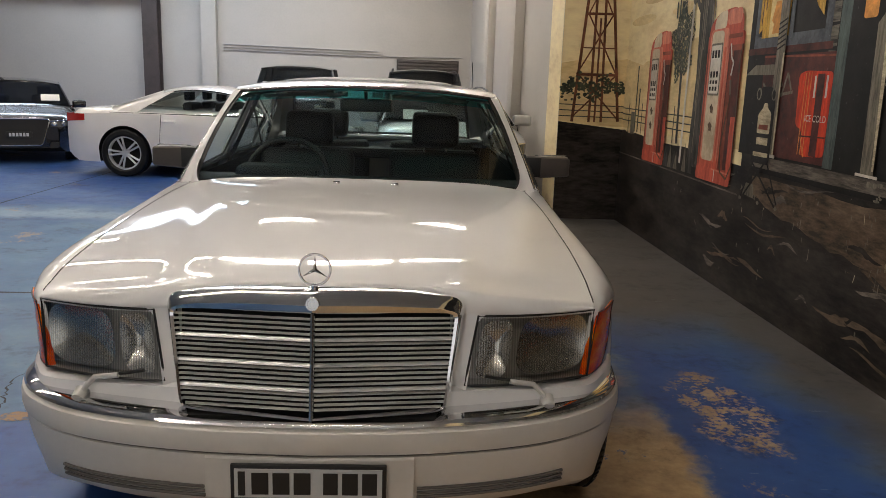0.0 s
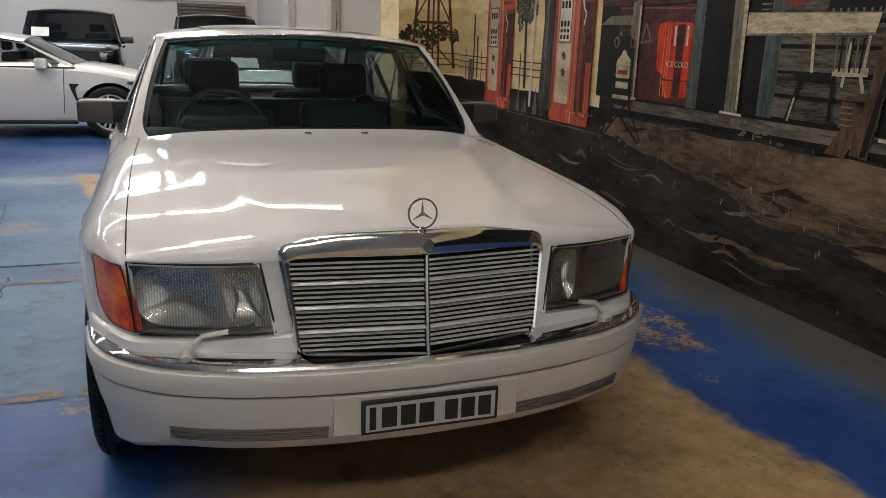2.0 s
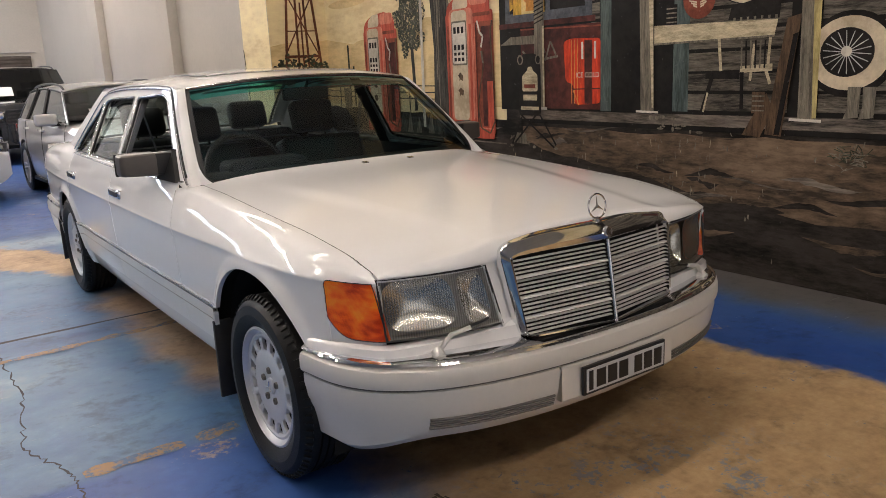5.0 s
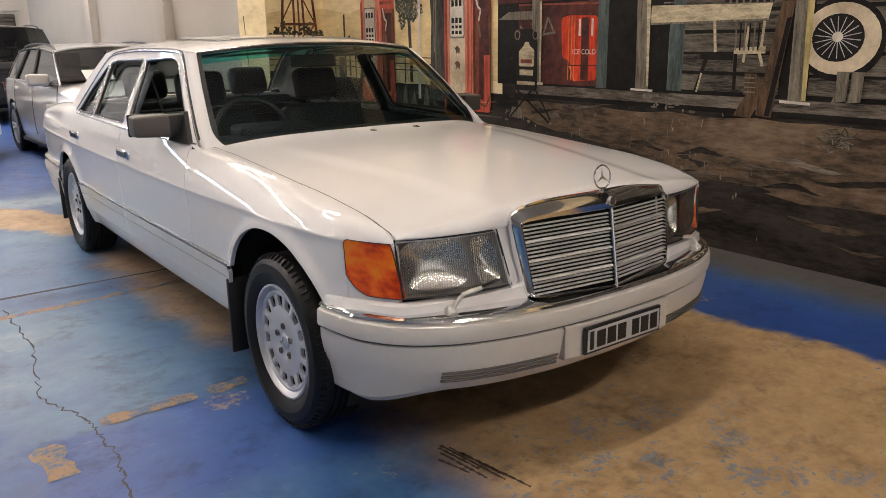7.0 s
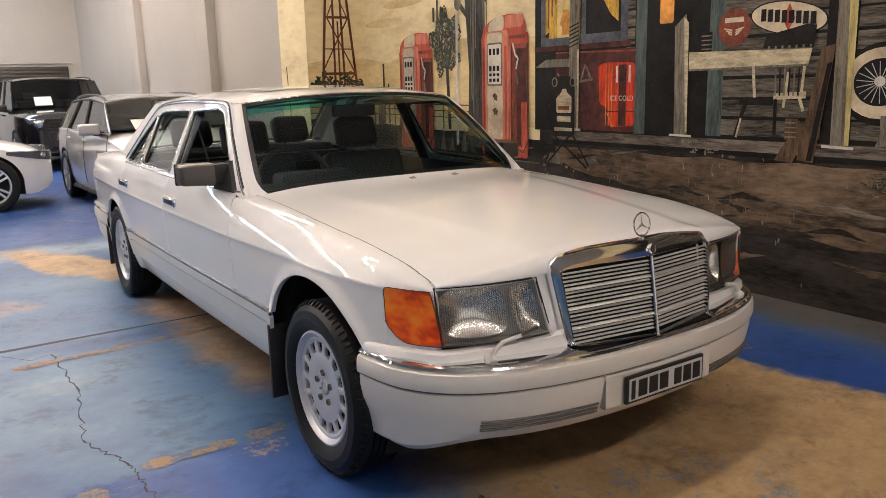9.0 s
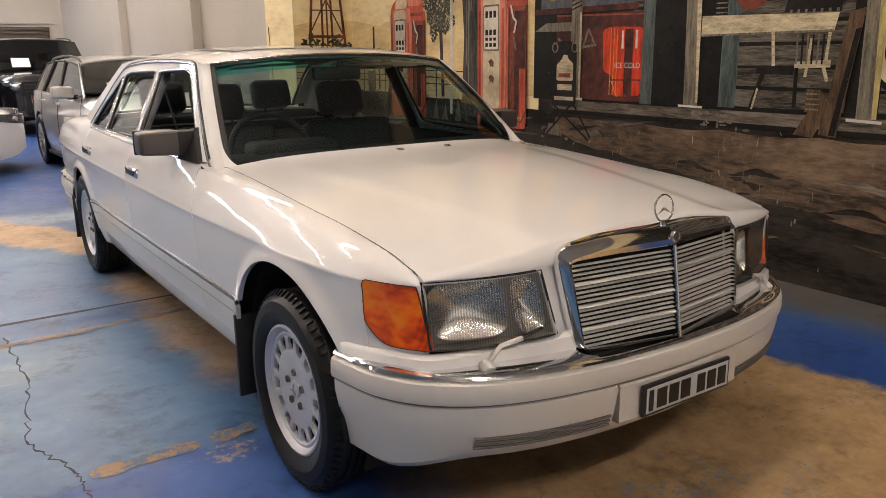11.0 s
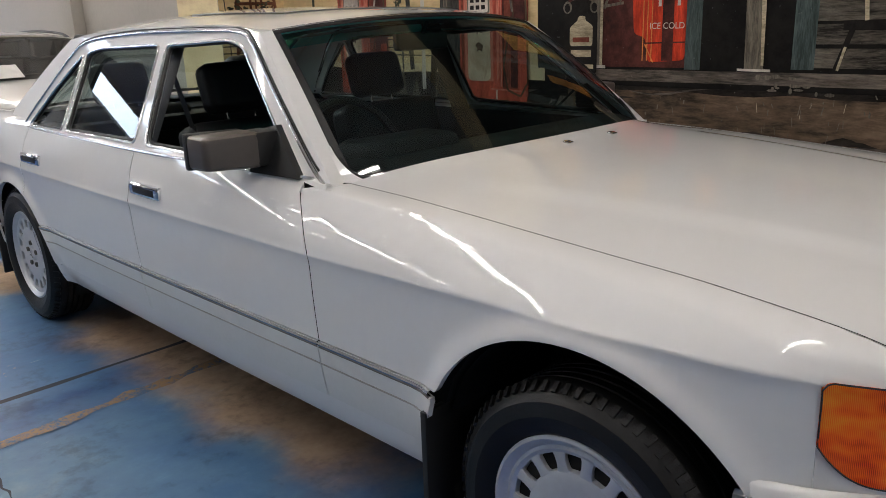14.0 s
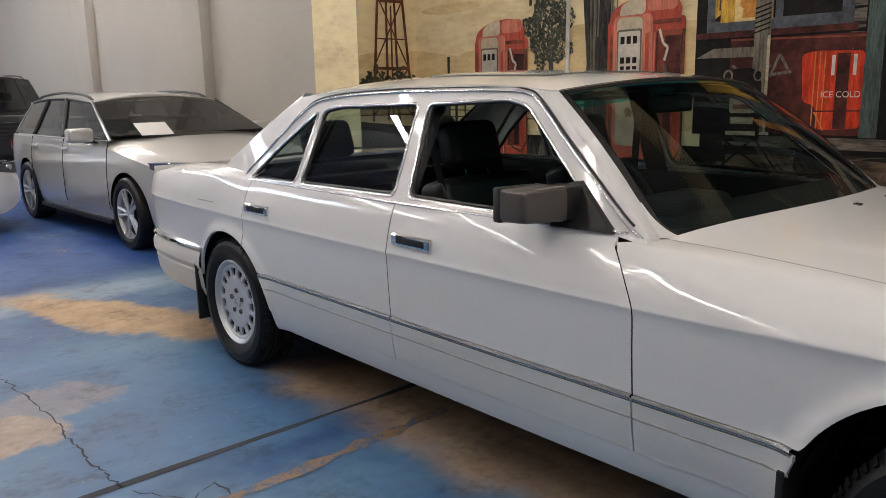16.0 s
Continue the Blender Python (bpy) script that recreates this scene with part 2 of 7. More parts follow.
def sstep(a, b, x):
    t = min(max((x - a) / (b - a), 0), 1)
    return t * t * (3 - 2 * t)

# ---------------------------------------------------------------- the hall
WALL_X, JUT_Y, JUT_X, BACK_Y, TOP = 2.19, 8.2, 1.50, 21.85, 5.2
WALL = surface("off-white painted wall", (0.445, 0.415, 0.368), 0.75, var=0.05, scale=0.7, fine=25, bump=0.15, bump_scale=40)
CEIL = surface("pale metal ceiling", (0.46, 0.45, 0.43), 0.6, var=0.06)
STEEL = surface("dark brown steel column", (0.06, 0.045, 0.04), 0.55, var=0.2)


def floor_material():
    m, n, l, p = nodes_of("worn blue floor paint")
    geo = n.new("ShaderNodeNewGeometry")
    sep = n.new("ShaderNodeSeparateXYZ")
    l.new(geo.outputs["Position"], sep.inputs[0])

    def wob(scale, amount, detail=6.0):
        nz = n.new("ShaderNodeTexNoise")
        nz.inputs["Scale"].default_value, nz.inputs["Detail"].default_value, nz.inputs["Roughness"].default_value = scale, detail, 0.62
        l.new(geo.outputs["Position"], nz.inputs["Vector"])
        return mathn(n, l, "MULTIPLY", mathn(n, l, "SUBTRACT", nz.outputs["Fac"], 0.5), amount)

    def ss(v, a, b):
        r = n.new("ShaderNodeMapRange")
        r.interpolation_type = "SMOOTHSTEP"
        l.new(v, r.inputs["Value"])
        r.inputs["From Min"].default_value, r.inputs["From Max"].default_value = a, b
        return r.outputs[0]

    add = lambda a, b: mathn(n, l, "ADD", a, b)
    mul = lambda a, b: mathn(n, l, "MULTIPLY", a, b)
    one = lambda a: mathn(n, l, "SUBTRACT", 1.0, a)
    x, y = add(sep.outputs[0], wob(2.2, 0.5)), add(sep.outputs[1], wob(2.7, 0.6))

    def spot(cx, cy, rx, ry, turn=0.0, soft=0.35):
        dx, dy = mathn(n, l, "SUBTRACT", x, cx), mathn(n, l, "SUBTRACT", y, cy)
        c, s = math.cos(turn), math.sin(turn)
        a, b = add(mul(dx, c / rx), mul(dy, s / rx)), add(mul(dx, -s / ry), mul(dy, c / ry))
        return one(ss(add(mul(a, a), mul(b, b)), 1 - soft, 1 + soft))

    fine, mid = wob(38, 1.0, 5), wob(7, 1.0, 6)
    blue = ramp(n, l, add(add(wob(0.9, 1.4, 4), mul(mid, 0.55)), 0.5), [(0.20, (0.012, 0.046, 0.165)), (0.45, (0.039, 0.106, 0.245)), (0.66, (0.082, 0.170, 0.292)), (0.85, (0.17, 0.245, 0.31))])
    deep = mixc(n, l, 0.75, blue, (0.022, 0.070, 0.30))
    tan = ramp(n, l, add(add(mid, mul(fine, 0.5)), 0.5), [(0.2, (0.33, 0.210, 0.105)), (0.5, (0.48, 0.325, 0.170)), (0.8, (0.60, 0.43, 0.245))])
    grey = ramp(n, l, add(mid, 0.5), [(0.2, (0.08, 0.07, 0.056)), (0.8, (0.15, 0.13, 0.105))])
    # bare patch before and under the car
    front = mul(mul(ss(x, -1.0, -0.6), one(ss(x, 1.02, 1.12))), one(ss(y, 2.7, 3.3)))
    chips = ss(add(mid, mul(fine, 0.6)), 0.17, 0.22)
    left_over = mul(ss(add(wob(5.5, 1.0, 8), mul(fine, 0.9)), 0.05, 0.15), mul(one(ss(y, 1.6, 2.15)), one(ss(x, -0.1, 0.5))))
    tanfac = mul(front, one(mathn(n, l, "MAXIMUM", mul(chips, 0.75), mul(left_over, 0.65))))
    under = mul(mul(ss(x, -1.20, -0.96), one(ss(x, 0.9, 1.1))), mul(ss(y, 3.2, 3.6), one(ss(y, 5.2, 5.6))))
    tanfac = mathn(n, l, "MAXIMUM", tanfac, mul(under, 0.75))
    tanfac = mathn(n, l, "MAXIMUM", tanfac, mul(spot(-1.30, 7.0, 0.95, 0.27, 1.95), 0.9))
    tanfac = mathn(n, l, "MAXIMUM", tanfac, mul(spot(-2.15, 5.5, 0.22, 0.20), 0.6))
    tanfac = mathn(n, l, "MAXIMUM", tanfac, mul(spot(-1.95, 5.75, 0.3, 0.2), 0.3))
    tanfac = mathn(n, l, "MAXIMUM", tanfac, mul(mul(spot(1.38, 3.1, 0.16, 0.46), ss(add(wob(9, 1.0, 7), mul(fine, 0.8)), -0.06, 0.10)), 0.85))
    worn = mul(ss(add(wob(1.3, 1.2, 6), mul(fine, 0.35)), 0.17, 0.24), 0.55)
    tanfac = mathn(n, l, "MAXIMUM", tanfac, worn)
    # strong blue strip beside the car, and the far bay
    strip = mul(mul(ss(x, 1.04, 1.12), one(ss(x, 1.55, 1.95))), one(ss(y, 3.6, 4.6)))
    deepfac = mathn(n, l, "MAXIMUM", mul(strip, 0.95), mul(ss(y, 7.9, 8.6), 0.8))
    bay = mul(mul(ss(y, 1.95, 2.3), one(ss(y, 2.78, 2.95))), mul(ss(x, -2.1, -1.85), one(ss(x, -0.95, -0.7))))
    deepfac = mathn(n, l, "MAXIMUM", deepfac, mul(bay, 0.95))
    base = mixc(n, l, deepfac, blue, deep)
    pale = mul(mul(ss(y, 7.3, 7.6), one(ss(y, 7.7, 8.1))), 0.55)
    base = mixc(n, l, pale, base, (0.36, 0.45, 0.52))
    faded = mul(mul(ss(y, 2.9, 3.3), one(ss(y, 4.45, 4.65))), one(ss(x, -1.35, -0.95)))
    base = mixc(n, l, mul(faded, 0.18), base, (0.20, 0.33, 0.43))
    bright = mul(mul(ss(y, 4.6, 4.8), one(ss(y, 6.3, 6.9))), one(ss(x, -1.35, -0.95)))
    base = mixc(n, l, mul(bright, 0.35), base, (0.13, 0.26, 0.42))
    base = mixc(n, l, tanfac, base, tan)
    base = mixc(n, l, mul(mul(left_over, front), 0.5), base, (0.27, 0.32, 0.36))
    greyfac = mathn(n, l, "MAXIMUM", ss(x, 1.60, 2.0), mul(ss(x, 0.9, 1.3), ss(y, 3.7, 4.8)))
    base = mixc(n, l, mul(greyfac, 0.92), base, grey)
    # scuffs: dark rubbed patches, pale scratches and tan flecks
    rub = ramp(n, l, add(add(wob(3.1, 1.0, 9), mul(wob(17, 1.0, 6), 0.6)), 0.5), [(0.30, (0.50, 0.50, 0.52)), (0.46, (0.92, 0.92, 0.92)), (0.62, (1.0, 1.0, 1.0)), (0.80, (1.25, 1.25, 1.22))])
    base = mixc(n, l, 0.85, base, rub, "MULTIPLY")
    fleck = mul(ss(add(wob(26, 1.0, 4), mul(wob(4, 1.0, 4), 0.7)), 0.30, 0.36), 0.6)
    base = mixc(n, l, fleck, base, tan)
    scr = n.new("ShaderNodeTexNoise")
    mp = n.new("ShaderNodeMapping")
    mp.inputs["Rotation"].default_value, mp.inputs["Scale"].default_value = (0, 0, 0.5), (3, 60, 1)
    l.new(geo.outputs["Position"], mp.inputs[0])
    l.new(mp.outputs[0], scr.inputs["Vector"])
    scr.inputs["Scale"].default_value, scr.inputs["Detail"].default_value = 1.6, 3.0
    base = mixc(n, l, mul(mul(ss(scr.outputs["Fac"], 0.66, 0.72), ss(mid, 0.02, 0.16)), 0.5), base, (0.42, 0.46, 0.48))
    l.new(base, p.inputs["Base Color"])
    l.new(add(0.44, add(mul(mid, 0.30), mul(tanfac, 0.16))), p.inputs["Roughness"])
    p.inputs["Specular IOR Level"].default_value = 0.25
    b = n.new("ShaderNodeBump")
    b.inputs["Strength"].default_value, b.inputs["Distance"].default_value = 0.22, 0.003
    l.new(add(mul(fine, 0.5), add(mid, mul(tanfac, -0.5))), b.inputs["Height"])
    l.new(b.outputs[0], p.inputs["Normal"])
    return m


def struct(name, bm, material, label=""):
    return tagged(link(name, bm, material), label, kind="structure")


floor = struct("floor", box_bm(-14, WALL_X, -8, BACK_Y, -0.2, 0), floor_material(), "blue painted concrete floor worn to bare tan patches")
struct("wall_east", box_bm(WALL_X, WALL_X + 0.3, -8, JUT_Y, 0, TOP), WALL)
struct("wall_jut", box_bm(JUT_X, WALL_X + 0.3, JUT_Y, BACK_Y, 0, TOP), WALL)
for y0, y1 in ((11.2, 11.7), (15.3, 16.0)):
    struct("pilaster", box_bm(JUT_X - 0.14, JUT_X - 0.002, y0, y1, 0, TOP, 0.01), WALL)
struct("wall_north", box_bm(-14.3, WALL_X + 0.3, BACK_Y, BACK_Y + 0.3, 0, TOP), WALL)
# unseen south wall, with an opening added for the front fill lamp
struct("wall_south_a", box_bm(-14.3, -6.0, -8.3, -8, 0, TOP), WALL)
struct("wall_south_b", box_bm(0.5, WALL_X + 0.3, -8.3, -8, 0, TOP), WALL)
struct("wall_south_lintel", box_bm(-6.0, 0.5, -8.3, -8, 4.2, TOP), WALL)
struct("wall_west", box_bm(-14.3, -14, -8, BACK_Y, 0, TOP), WALL)
struct("ceiling", box_bm(-14.3, WALL_X + 0.3, -8.3, BACK_Y + 0.3, TOP, TOP + 0.2), CEIL)
struct("pilaster", box_bm(-5.75, -5.35, BACK_Y - 0.22, BACK_Y, 0, TOP, 0.012), WALL)
for x in (-7.05, -11.4):
    col = struct("steel_column", join(box_bm(x - 0.2, x + 0.2, BACK_Y - 0.34, BACK_Y - 0.31, 0, TOP), box_bm(x - 0.2, x + 0.2, BACK_Y - 0.03, BACK_Y - 0.002, 0, TOP), box_bm(x - 0.02, x + 0.02, BACK_Y - 0.312, BACK_Y - 0.028, 0, TOP)), STEEL, "dark steel column against the back wall")
struct("steel_beam", box_bm(-14, -6.9, BACK_Y - 0.7, BACK_Y - 0.36, 3.62, 4.0), STEEL)
vent = struct("wall_vent", box_bm(-0.52, 1.18, BACK_Y - 0.06, BACK_Y - 0.003, 1.25, 2.06, 0.01), surface("dark brown board", (0.05, 0.038, 0.032), 0.6, var=0.2), "dark louvred board on the back wall")
for k in range(9):
    z = 1.30 + 0.085 * k
    part("louvre", box_bm(-0.48, 1.14, BACK_Y - 0.085, BACK_Y - 0.055, z, z + 0.05, 0.004, m=None), surface("dark louvre", (0.07, 0.055, 0.045), 0.5) if k == 0 else bpy.data.materials["dark louvre"], vent)
conduit = surface("grey conduit", (0.40, 0.38, 0.36), 0.4, var=0.08)
for z, x1 in ((2.10, -0.9), (2.17, -0.9), (2.24, -1.0)):
    struct("conduit", tube([(-5.2, BACK_Y - 0.03, z + 0.06), (x1, BACK_Y - 0.03, z)], 0.016, 6), conduit, "grey conduit pipe along the back wall")
struct("conduit", tube([(-0.9, BACK_Y - 0.03, 2.12), (1.3, BACK_Y - 0.03, 2.14)], 0.016, 6), conduit, "grey conduit pipe along the back wall")

# fill lamp added at the ceiling to brighten the back wall; no roof light known
day = bpy.data.lights.new("back_fill", "AREA")
day.shape, day.size, day.size_y, day.energy, day.color = "RECTANGLE", 9.0, 1.5, 420, (0.76, 0.87, 1.0)
ob = new("back_fill", day)
ob.matrix_basis = look((-5.8, 18.9, TOP - 0.02), (-5.8, 18.901, 0))
# frame added round the fill lamp, out of view
for x0, x1, y0, y1 in ((-10.4, -1.2, 18.02, 19.78),):
    struct("fill_frame", join(*[box_bm(x0, x1, y, y + 0.08, TOP - 0.06, TOP - 0.002) for y in (y0, y1 - 0.08)] + [box_bm(x, x + 0.08, y0 + 0.08, y1 - 0.08, TOP - 0.06, TOP - 0.002) for x in (x0, x1 - 0.08)]), WALL, "white frame round the added ceiling fill lamp")

# fill lamp added behind the camera, in an unseen opening, for frontal light
day = bpy.data.lights.new("front_fill", "AREA")
day.shape, day.size, day.size_y, day.energy, day.color = "RECTANGLE", 6.4, 4.1, 60, (1.0, 0.93, 0.84)
ob = new("front_fill", day)
ob.matrix_basis = look((-2.75, -7.95, 2.1), (-2.75, 0, 1.6))

# floor joint, cracks and old line marks
JOINT = surface("dirty joint", (0.03, 0.035, 0.05), 0.8)
LINE, _n, _l, _p = nodes_of("worn ochre line paint")
_f = ramp(_n, _l, mathn(_n, _l, "ADD", mathn(_n, _l, "MULTIPLY", noise_node(_n, _l, 9.0, 8.0, 0.7), 0.6), mathn(_n, _l, "MULTIPLY", noise_node(_n, _l, 60.0, 5.0, 0.7), 0.4)), [(0.44, (0, 0, 0)), (0.53, (1, 1, 1))])
_l.new(mixc(_n, _l, _f, (0.050, 0.105, 0.20), (0.25, 0.155, 0.075)), _p.inputs["Base Color"])
_p.inputs["Roughness"].default_value = 0.6


def on_floor(name, pts, w, mat, label, z=0.0015, taper=0.0, seed=1):
    rnd = random.Random(seed)
    rows = []
    for i, (x, y) in enumerate(pts):
        a, b = Vector(pts[max(i - 1, 0)]), Vector(pts[min(i + 1, len(pts) - 1)])
        t = (b - a).normalized()
        ww = w * (0.5 + rnd.random() * taper)
        rows.append([(x - t.y * ww, y + t.x * ww, z), (x + t.y * ww, y - t.x * ww, z)])
    return part(name, grid(rows), mat, floor, label)


def wander(a, b, n, amp, seed):
    rnd = random.Random(seed)
    return [(lerp(a[0], b[0], i / n) + (rnd.uniform(-amp, amp) if 0 < i < n else 0), lerp(a[1], b[1], i / n) + (rnd.uniform(-amp, amp) if 0 < i < n else 0)) for i in range(n + 1)]


def chain(pts, n, amp, seed):
    out = []
    for i in range(len(pts) - 1):
        out += wander(pts[i], pts[i + 1], n, amp, seed + i)[:-1]
    return out + [pts[-1]]


on_floor("floor_joint", wander((-14, 4.50), (-0.2, 4.80), 60, 0.004, 3), 0.018, JOINT, "dark dirty joint across the floor", 0.0015, 0.8)
on_floor("floor_joint", wander((-4.42, -2), (-4.30, 21), 50, 0.004, 4), 0.012, JOINT, "dark dirty joint along the floor", 0.0015, 0.8)
on_floor("line_mark", wander((-1.95, 4.40), (-0.75, 4.48), 16, 0.006, 5), 0.030, LINE, "worn ochre line on the floor", 0.0025, 1.0)
on_floor("line_mark", wander((-1.66, 2.905), (-1.30, 2.915), 8, 0.004, 6), 0.042, LINE, "worn ochre dash on the floor", 0.0025, 0.7)
on_floor("line_mark", wander((-1.25, 2.92), (-1.08, 2.94), 5, 0.004, 7), 0.042, LINE, "worn ochre dash on the floor", 0.0025, 0.7)
on_floor("line_mark", wander((-1.86, 2.84), (-1.85, 2.58), 6, 0.006, 8), 0.05, LINE, "worn ochre dash on the floor", 0.0025, 0.8)
on_floor("crack", chain([(-1.75, 4.56), (-1.72, 3.89), (-1.80, 3.28), (-1.69, 2.94), (-1.68, 2.65), (-1.71, 2.35), (-1.66, 1.6)], 18, 0.012, 11), 0.0032, JOINT, "thin wandering crack in the concrete", 0.0015, 1.2)
on_floor("crack", chain([(-2.10, 6.6), (-2.04, 6.12), (-2.01, 5.48), (-2.02, 5.08), (-2.0, 4.74)], 16, 0.012, 21), 0.0032, JOINT, "thin wandering crack in the concrete", 0.0015, 1.2)
on_floor("crack", chain([(-1.98, 4.70), (-1.85, 4.50), (-1.75, 4.56)], 6, 0.01, 31), 0.002, JOINT, "thin wandering crack in the concrete", 0.0015, 1.2)
SCUFF = surface("dark scuff", (0.07, 0.05, 0.035), 0.7, var=0.3, scale=20)
for k, (a, b) in enumerate((((-0.77, 2.0), (-0.735, 1.70)), ((-0.80, 1.96), (-0.775, 1.74)), ((-0.785, 1.99), (-0.76, 1.80)), ((-0.745, 1.92), (-0.70, 1.62)), ((-0.755, 1.97), (-0.72, 1.72)), ((-0.83, 1.93), (-0.80, 1.80)))):
    on_floor("scuff", wander(a, b, 26, 0.0015, 40 + k), 0.0045, SCUFF, "dark scrape marks on the bare floor", 0.002, 1.2, k)

# ceiling light battens
TUBE = glow("lit fluorescent tube", (1.0, 0.88, 0.74), 66.0)
first_lamp = empty("ceiling_light", pose(0, 0, TOP - 0.30), "white twin-tube fluorescent batten hanging from the ceiling", "ceiling light", "rows of ceiling lights")
part("batten", box_bm(-0.72, 0.72, -0.075, 0.075, 0.03, 0.11, 0.006), CEIL, first_lamp)
for s in (-0.04, 0.04):
    part("tube", tube([(-0.70, s, 0.012), (0.70, s, 0.012)], 0.019, 10), TUBE, first_lamp, "glowing fluorescent tube")
for x in (-0.5, 0.5):
    part("hanger", tube([(x, 0, 0.10), (x, 0, 0.302)], 0.004, 6), STEEL, first_lamp)
first_lamp.matrix_basis = pose(-0.86, 2.0, TOP - 0.30)
# rows at -2.6 and 18.8 are unseen fill added for floor and back wall
for y in (-2.6, 2.0, 6.5, 10.6, 14.4, 15.3, 18.8):
    for k in range(7):
        x = 0.7 - 1.56 * k
        if not (y == 18.8 and k not in (1, 2)) and not (y == 6.5 and k == 0) and not (y == 2.0 and k not in (2, 3)) and not (y == -2.6 and k not in (0, 1, 2, 3)) and not (y == 14.4 and k in (3, 4)) and not (y == 15.3 and k > 2):
            copy_thing(first_lamp, pose(x, y, TOP - 0.30))

# ---------------------------------------------------------------- the mural on the east wall and round the corner
def art(name, col, second=None, scale=6.0, stretch=None, var=0.25, rough=0.55, gain=1.04, grime=0.5, chips=0.35):
    """Brushed wall paint: streaks of a dark and a light tone, soiled in patches, with pale chips."""
    mt, n, l, p = nodes_of("mural " + name)
    col = tuple(gain * v for v in col)
    dark = tuple(gain * v for v in second) if second else tuple(v * (1 - 2 * var) for v in col)
    light = tuple(min(0.9, v * (1 + 1.6 * var)) for v in col)
    big = noise_node(n, l, scale, 7.0, 0.66, stretch=stretch)
    small = noise_node(n, l, scale * 6, 6.0, 0.7, stretch=stretch)
    both = mathn(n, l, "ADD", mathn(n, l, "MULTIPLY", big, 0.6), mathn(n, l, "MULTIPLY", small, 0.4))
    base = ramp(n, l, both, [(0.40, dark), (0.50, col), (0.60, light)])
    soil = ramp(n, l, noise_node(n, l, 1.7, 9.0, 0.68), [(0.36, (0.42, 0.40, 0.38)), (0.50, (1.0, 1.0, 1.0)), (0.66, (1.12, 1.12, 1.12))])
    base = mixc(n, l, grime, base, soil, "MULTIPLY")
    chip = ramp(n, l, noise_node(n, l, 46.0, 3.0, 0.5), [(0.70, (0, 0, 0)), (0.74, (1, 1, 1))])
    base = mixc(n, l, mathn(n, l, "MULTIPLY", chip, chips), base, tuple(min(0.6, 0.12 + 1.4 * v) for v in col))
    l.new(base, p.inputs["Base Color"])
    p.inputs["Specular IOR Level"].default_value = 0.14
    l.new(mathn(n, l, "MULTIPLY_ADD", small, 0.3, rough - 0.15), p.inputs["Roughness"])
    b = n.new("ShaderNodeBump")
    b.inputs["Strength"].default_value, b.inputs["Distance"].default_value = 0.2, 0.003
    l.new(small, b.inputs["Height"])
    l.new(b.outputs[0], p.inputs["Normal"])
    return mt


M_SKY = art("sky", (0.66, 0.55, 0.33), (0.56, 0.44, 0.25), 0.9, (1, 1, 3.0), 0.07, gain=1.25, grime=0.12, chips=0.05)
M_DUNE = art("dune", (0.60, 0.46, 0.24), (0.50, 0.37, 0.18), 1.6, (1, 1, 3), 0.1, gain=1.2, grime=0.15, chips=0.05)
M_EARTH = art("dark earth", (0.040, 0.033, 0.028), (0.009, 0.0075, 0.0065), 1.5, (1, 1, 4.0), 0.5, gain=0.70, chips=0.15)
M_DIRT = art("brown dirt", (0.092, 0.064, 0.042), (0.028, 0.021, 0.015), 1.3, (1, 1, 4.5), 0.4, gain=1.5, chips=0.12)
M_PLANK = art("weathered plank", (0.10, 0.088, 0.07), (0.022, 0.019, 0.016), 3.0, (1, 1, 9), 0.5)
M_DARK = art("shadow", (0.010, 0.009, 0.008), (0.004, 0.0035, 0.0035), 3.0)
M_PORCH = art("porch edge", (0.13, 0.11, 0.09), (0.03, 0.027, 0.023), 3.0, (1, 0.6, 5), 0.5, gain=1.0)
M_POST = art("grey post", (0.17, 0.15, 0.115), (0.08, 0.07, 0.055), 5, (1, 8, 0.8), 0.3)
M_PALE = art("pale wood", (0.50, 0.43, 0.29), (0.30, 0.25, 0.16), 5, (1, 1.5, 6), 0.2)
M_YELLOW = art("yellow beam", (0.46, 0.38, 0.16), (0.30, 0.24, 0.10), 5, (1, 6, 0.8), 0.2)
M_RED = art("pump red", (0.46, 0.088, 0.052), (0.32, 0.055, 0.034), 4, (1, 5, 0.8), 0.25, gain=1.0, grime=0.3, chips=0.15)
M_SALMON = art("pump salmon", (0.58, 0.20, 0.13), (0.46, 0.12, 0.075), 4, (1, 5, 0.8), 0.2, gain=1.0, grime=0.3, chips=0.15)
M_CREAM = art("pump cream", (0.58, 0.49, 0.35), (0.46, 0.37, 0.25), 4, None, 0.12, gain=1.0, grime=0.35, chips=0.1)
M_WHITE = art("chalk white", (0.62, 0.58, 0.50), None, 5, None, 0.1)
M_INK = art("ink", (0.013, 0.011, 0.010), None, 8)
M_COLA = art("cooler red", (0.55, 0.050, 0.018), (0.36, 0.03, 0.014), 5, (1, 5, 0.8), 0.25)
M_MAROON = art("maroon", (0.075, 0.022, 0.018), (0.028, 0.012, 0.011), 3, None, 0.4)
M_ORANGE = art("orange line", (0.62, 0.22, 0.06), None, 8, None, 0.15)
M_TEAL = art("teal board", (0.075, 0.10, 0.095), (0.035, 0.05, 0.048), 4, (1, 6, 0.8), 0.3)
M_BLUE = art("blue-grey frame", (0.085, 0.095, 0.11), (0.045, 0.05, 0.06), 5, None, 0.25)
M_GOLD = art("curtain", (0.55, 0.33, 0.055), (0.34, 0.18, 0.03), 7, (1, 6, 1), 0.3)
M_LAMP = art("painted lamp glow", (0.70, 0.55, 0.24), (0.52, 0.36, 0.12), 4, None, 0.15)
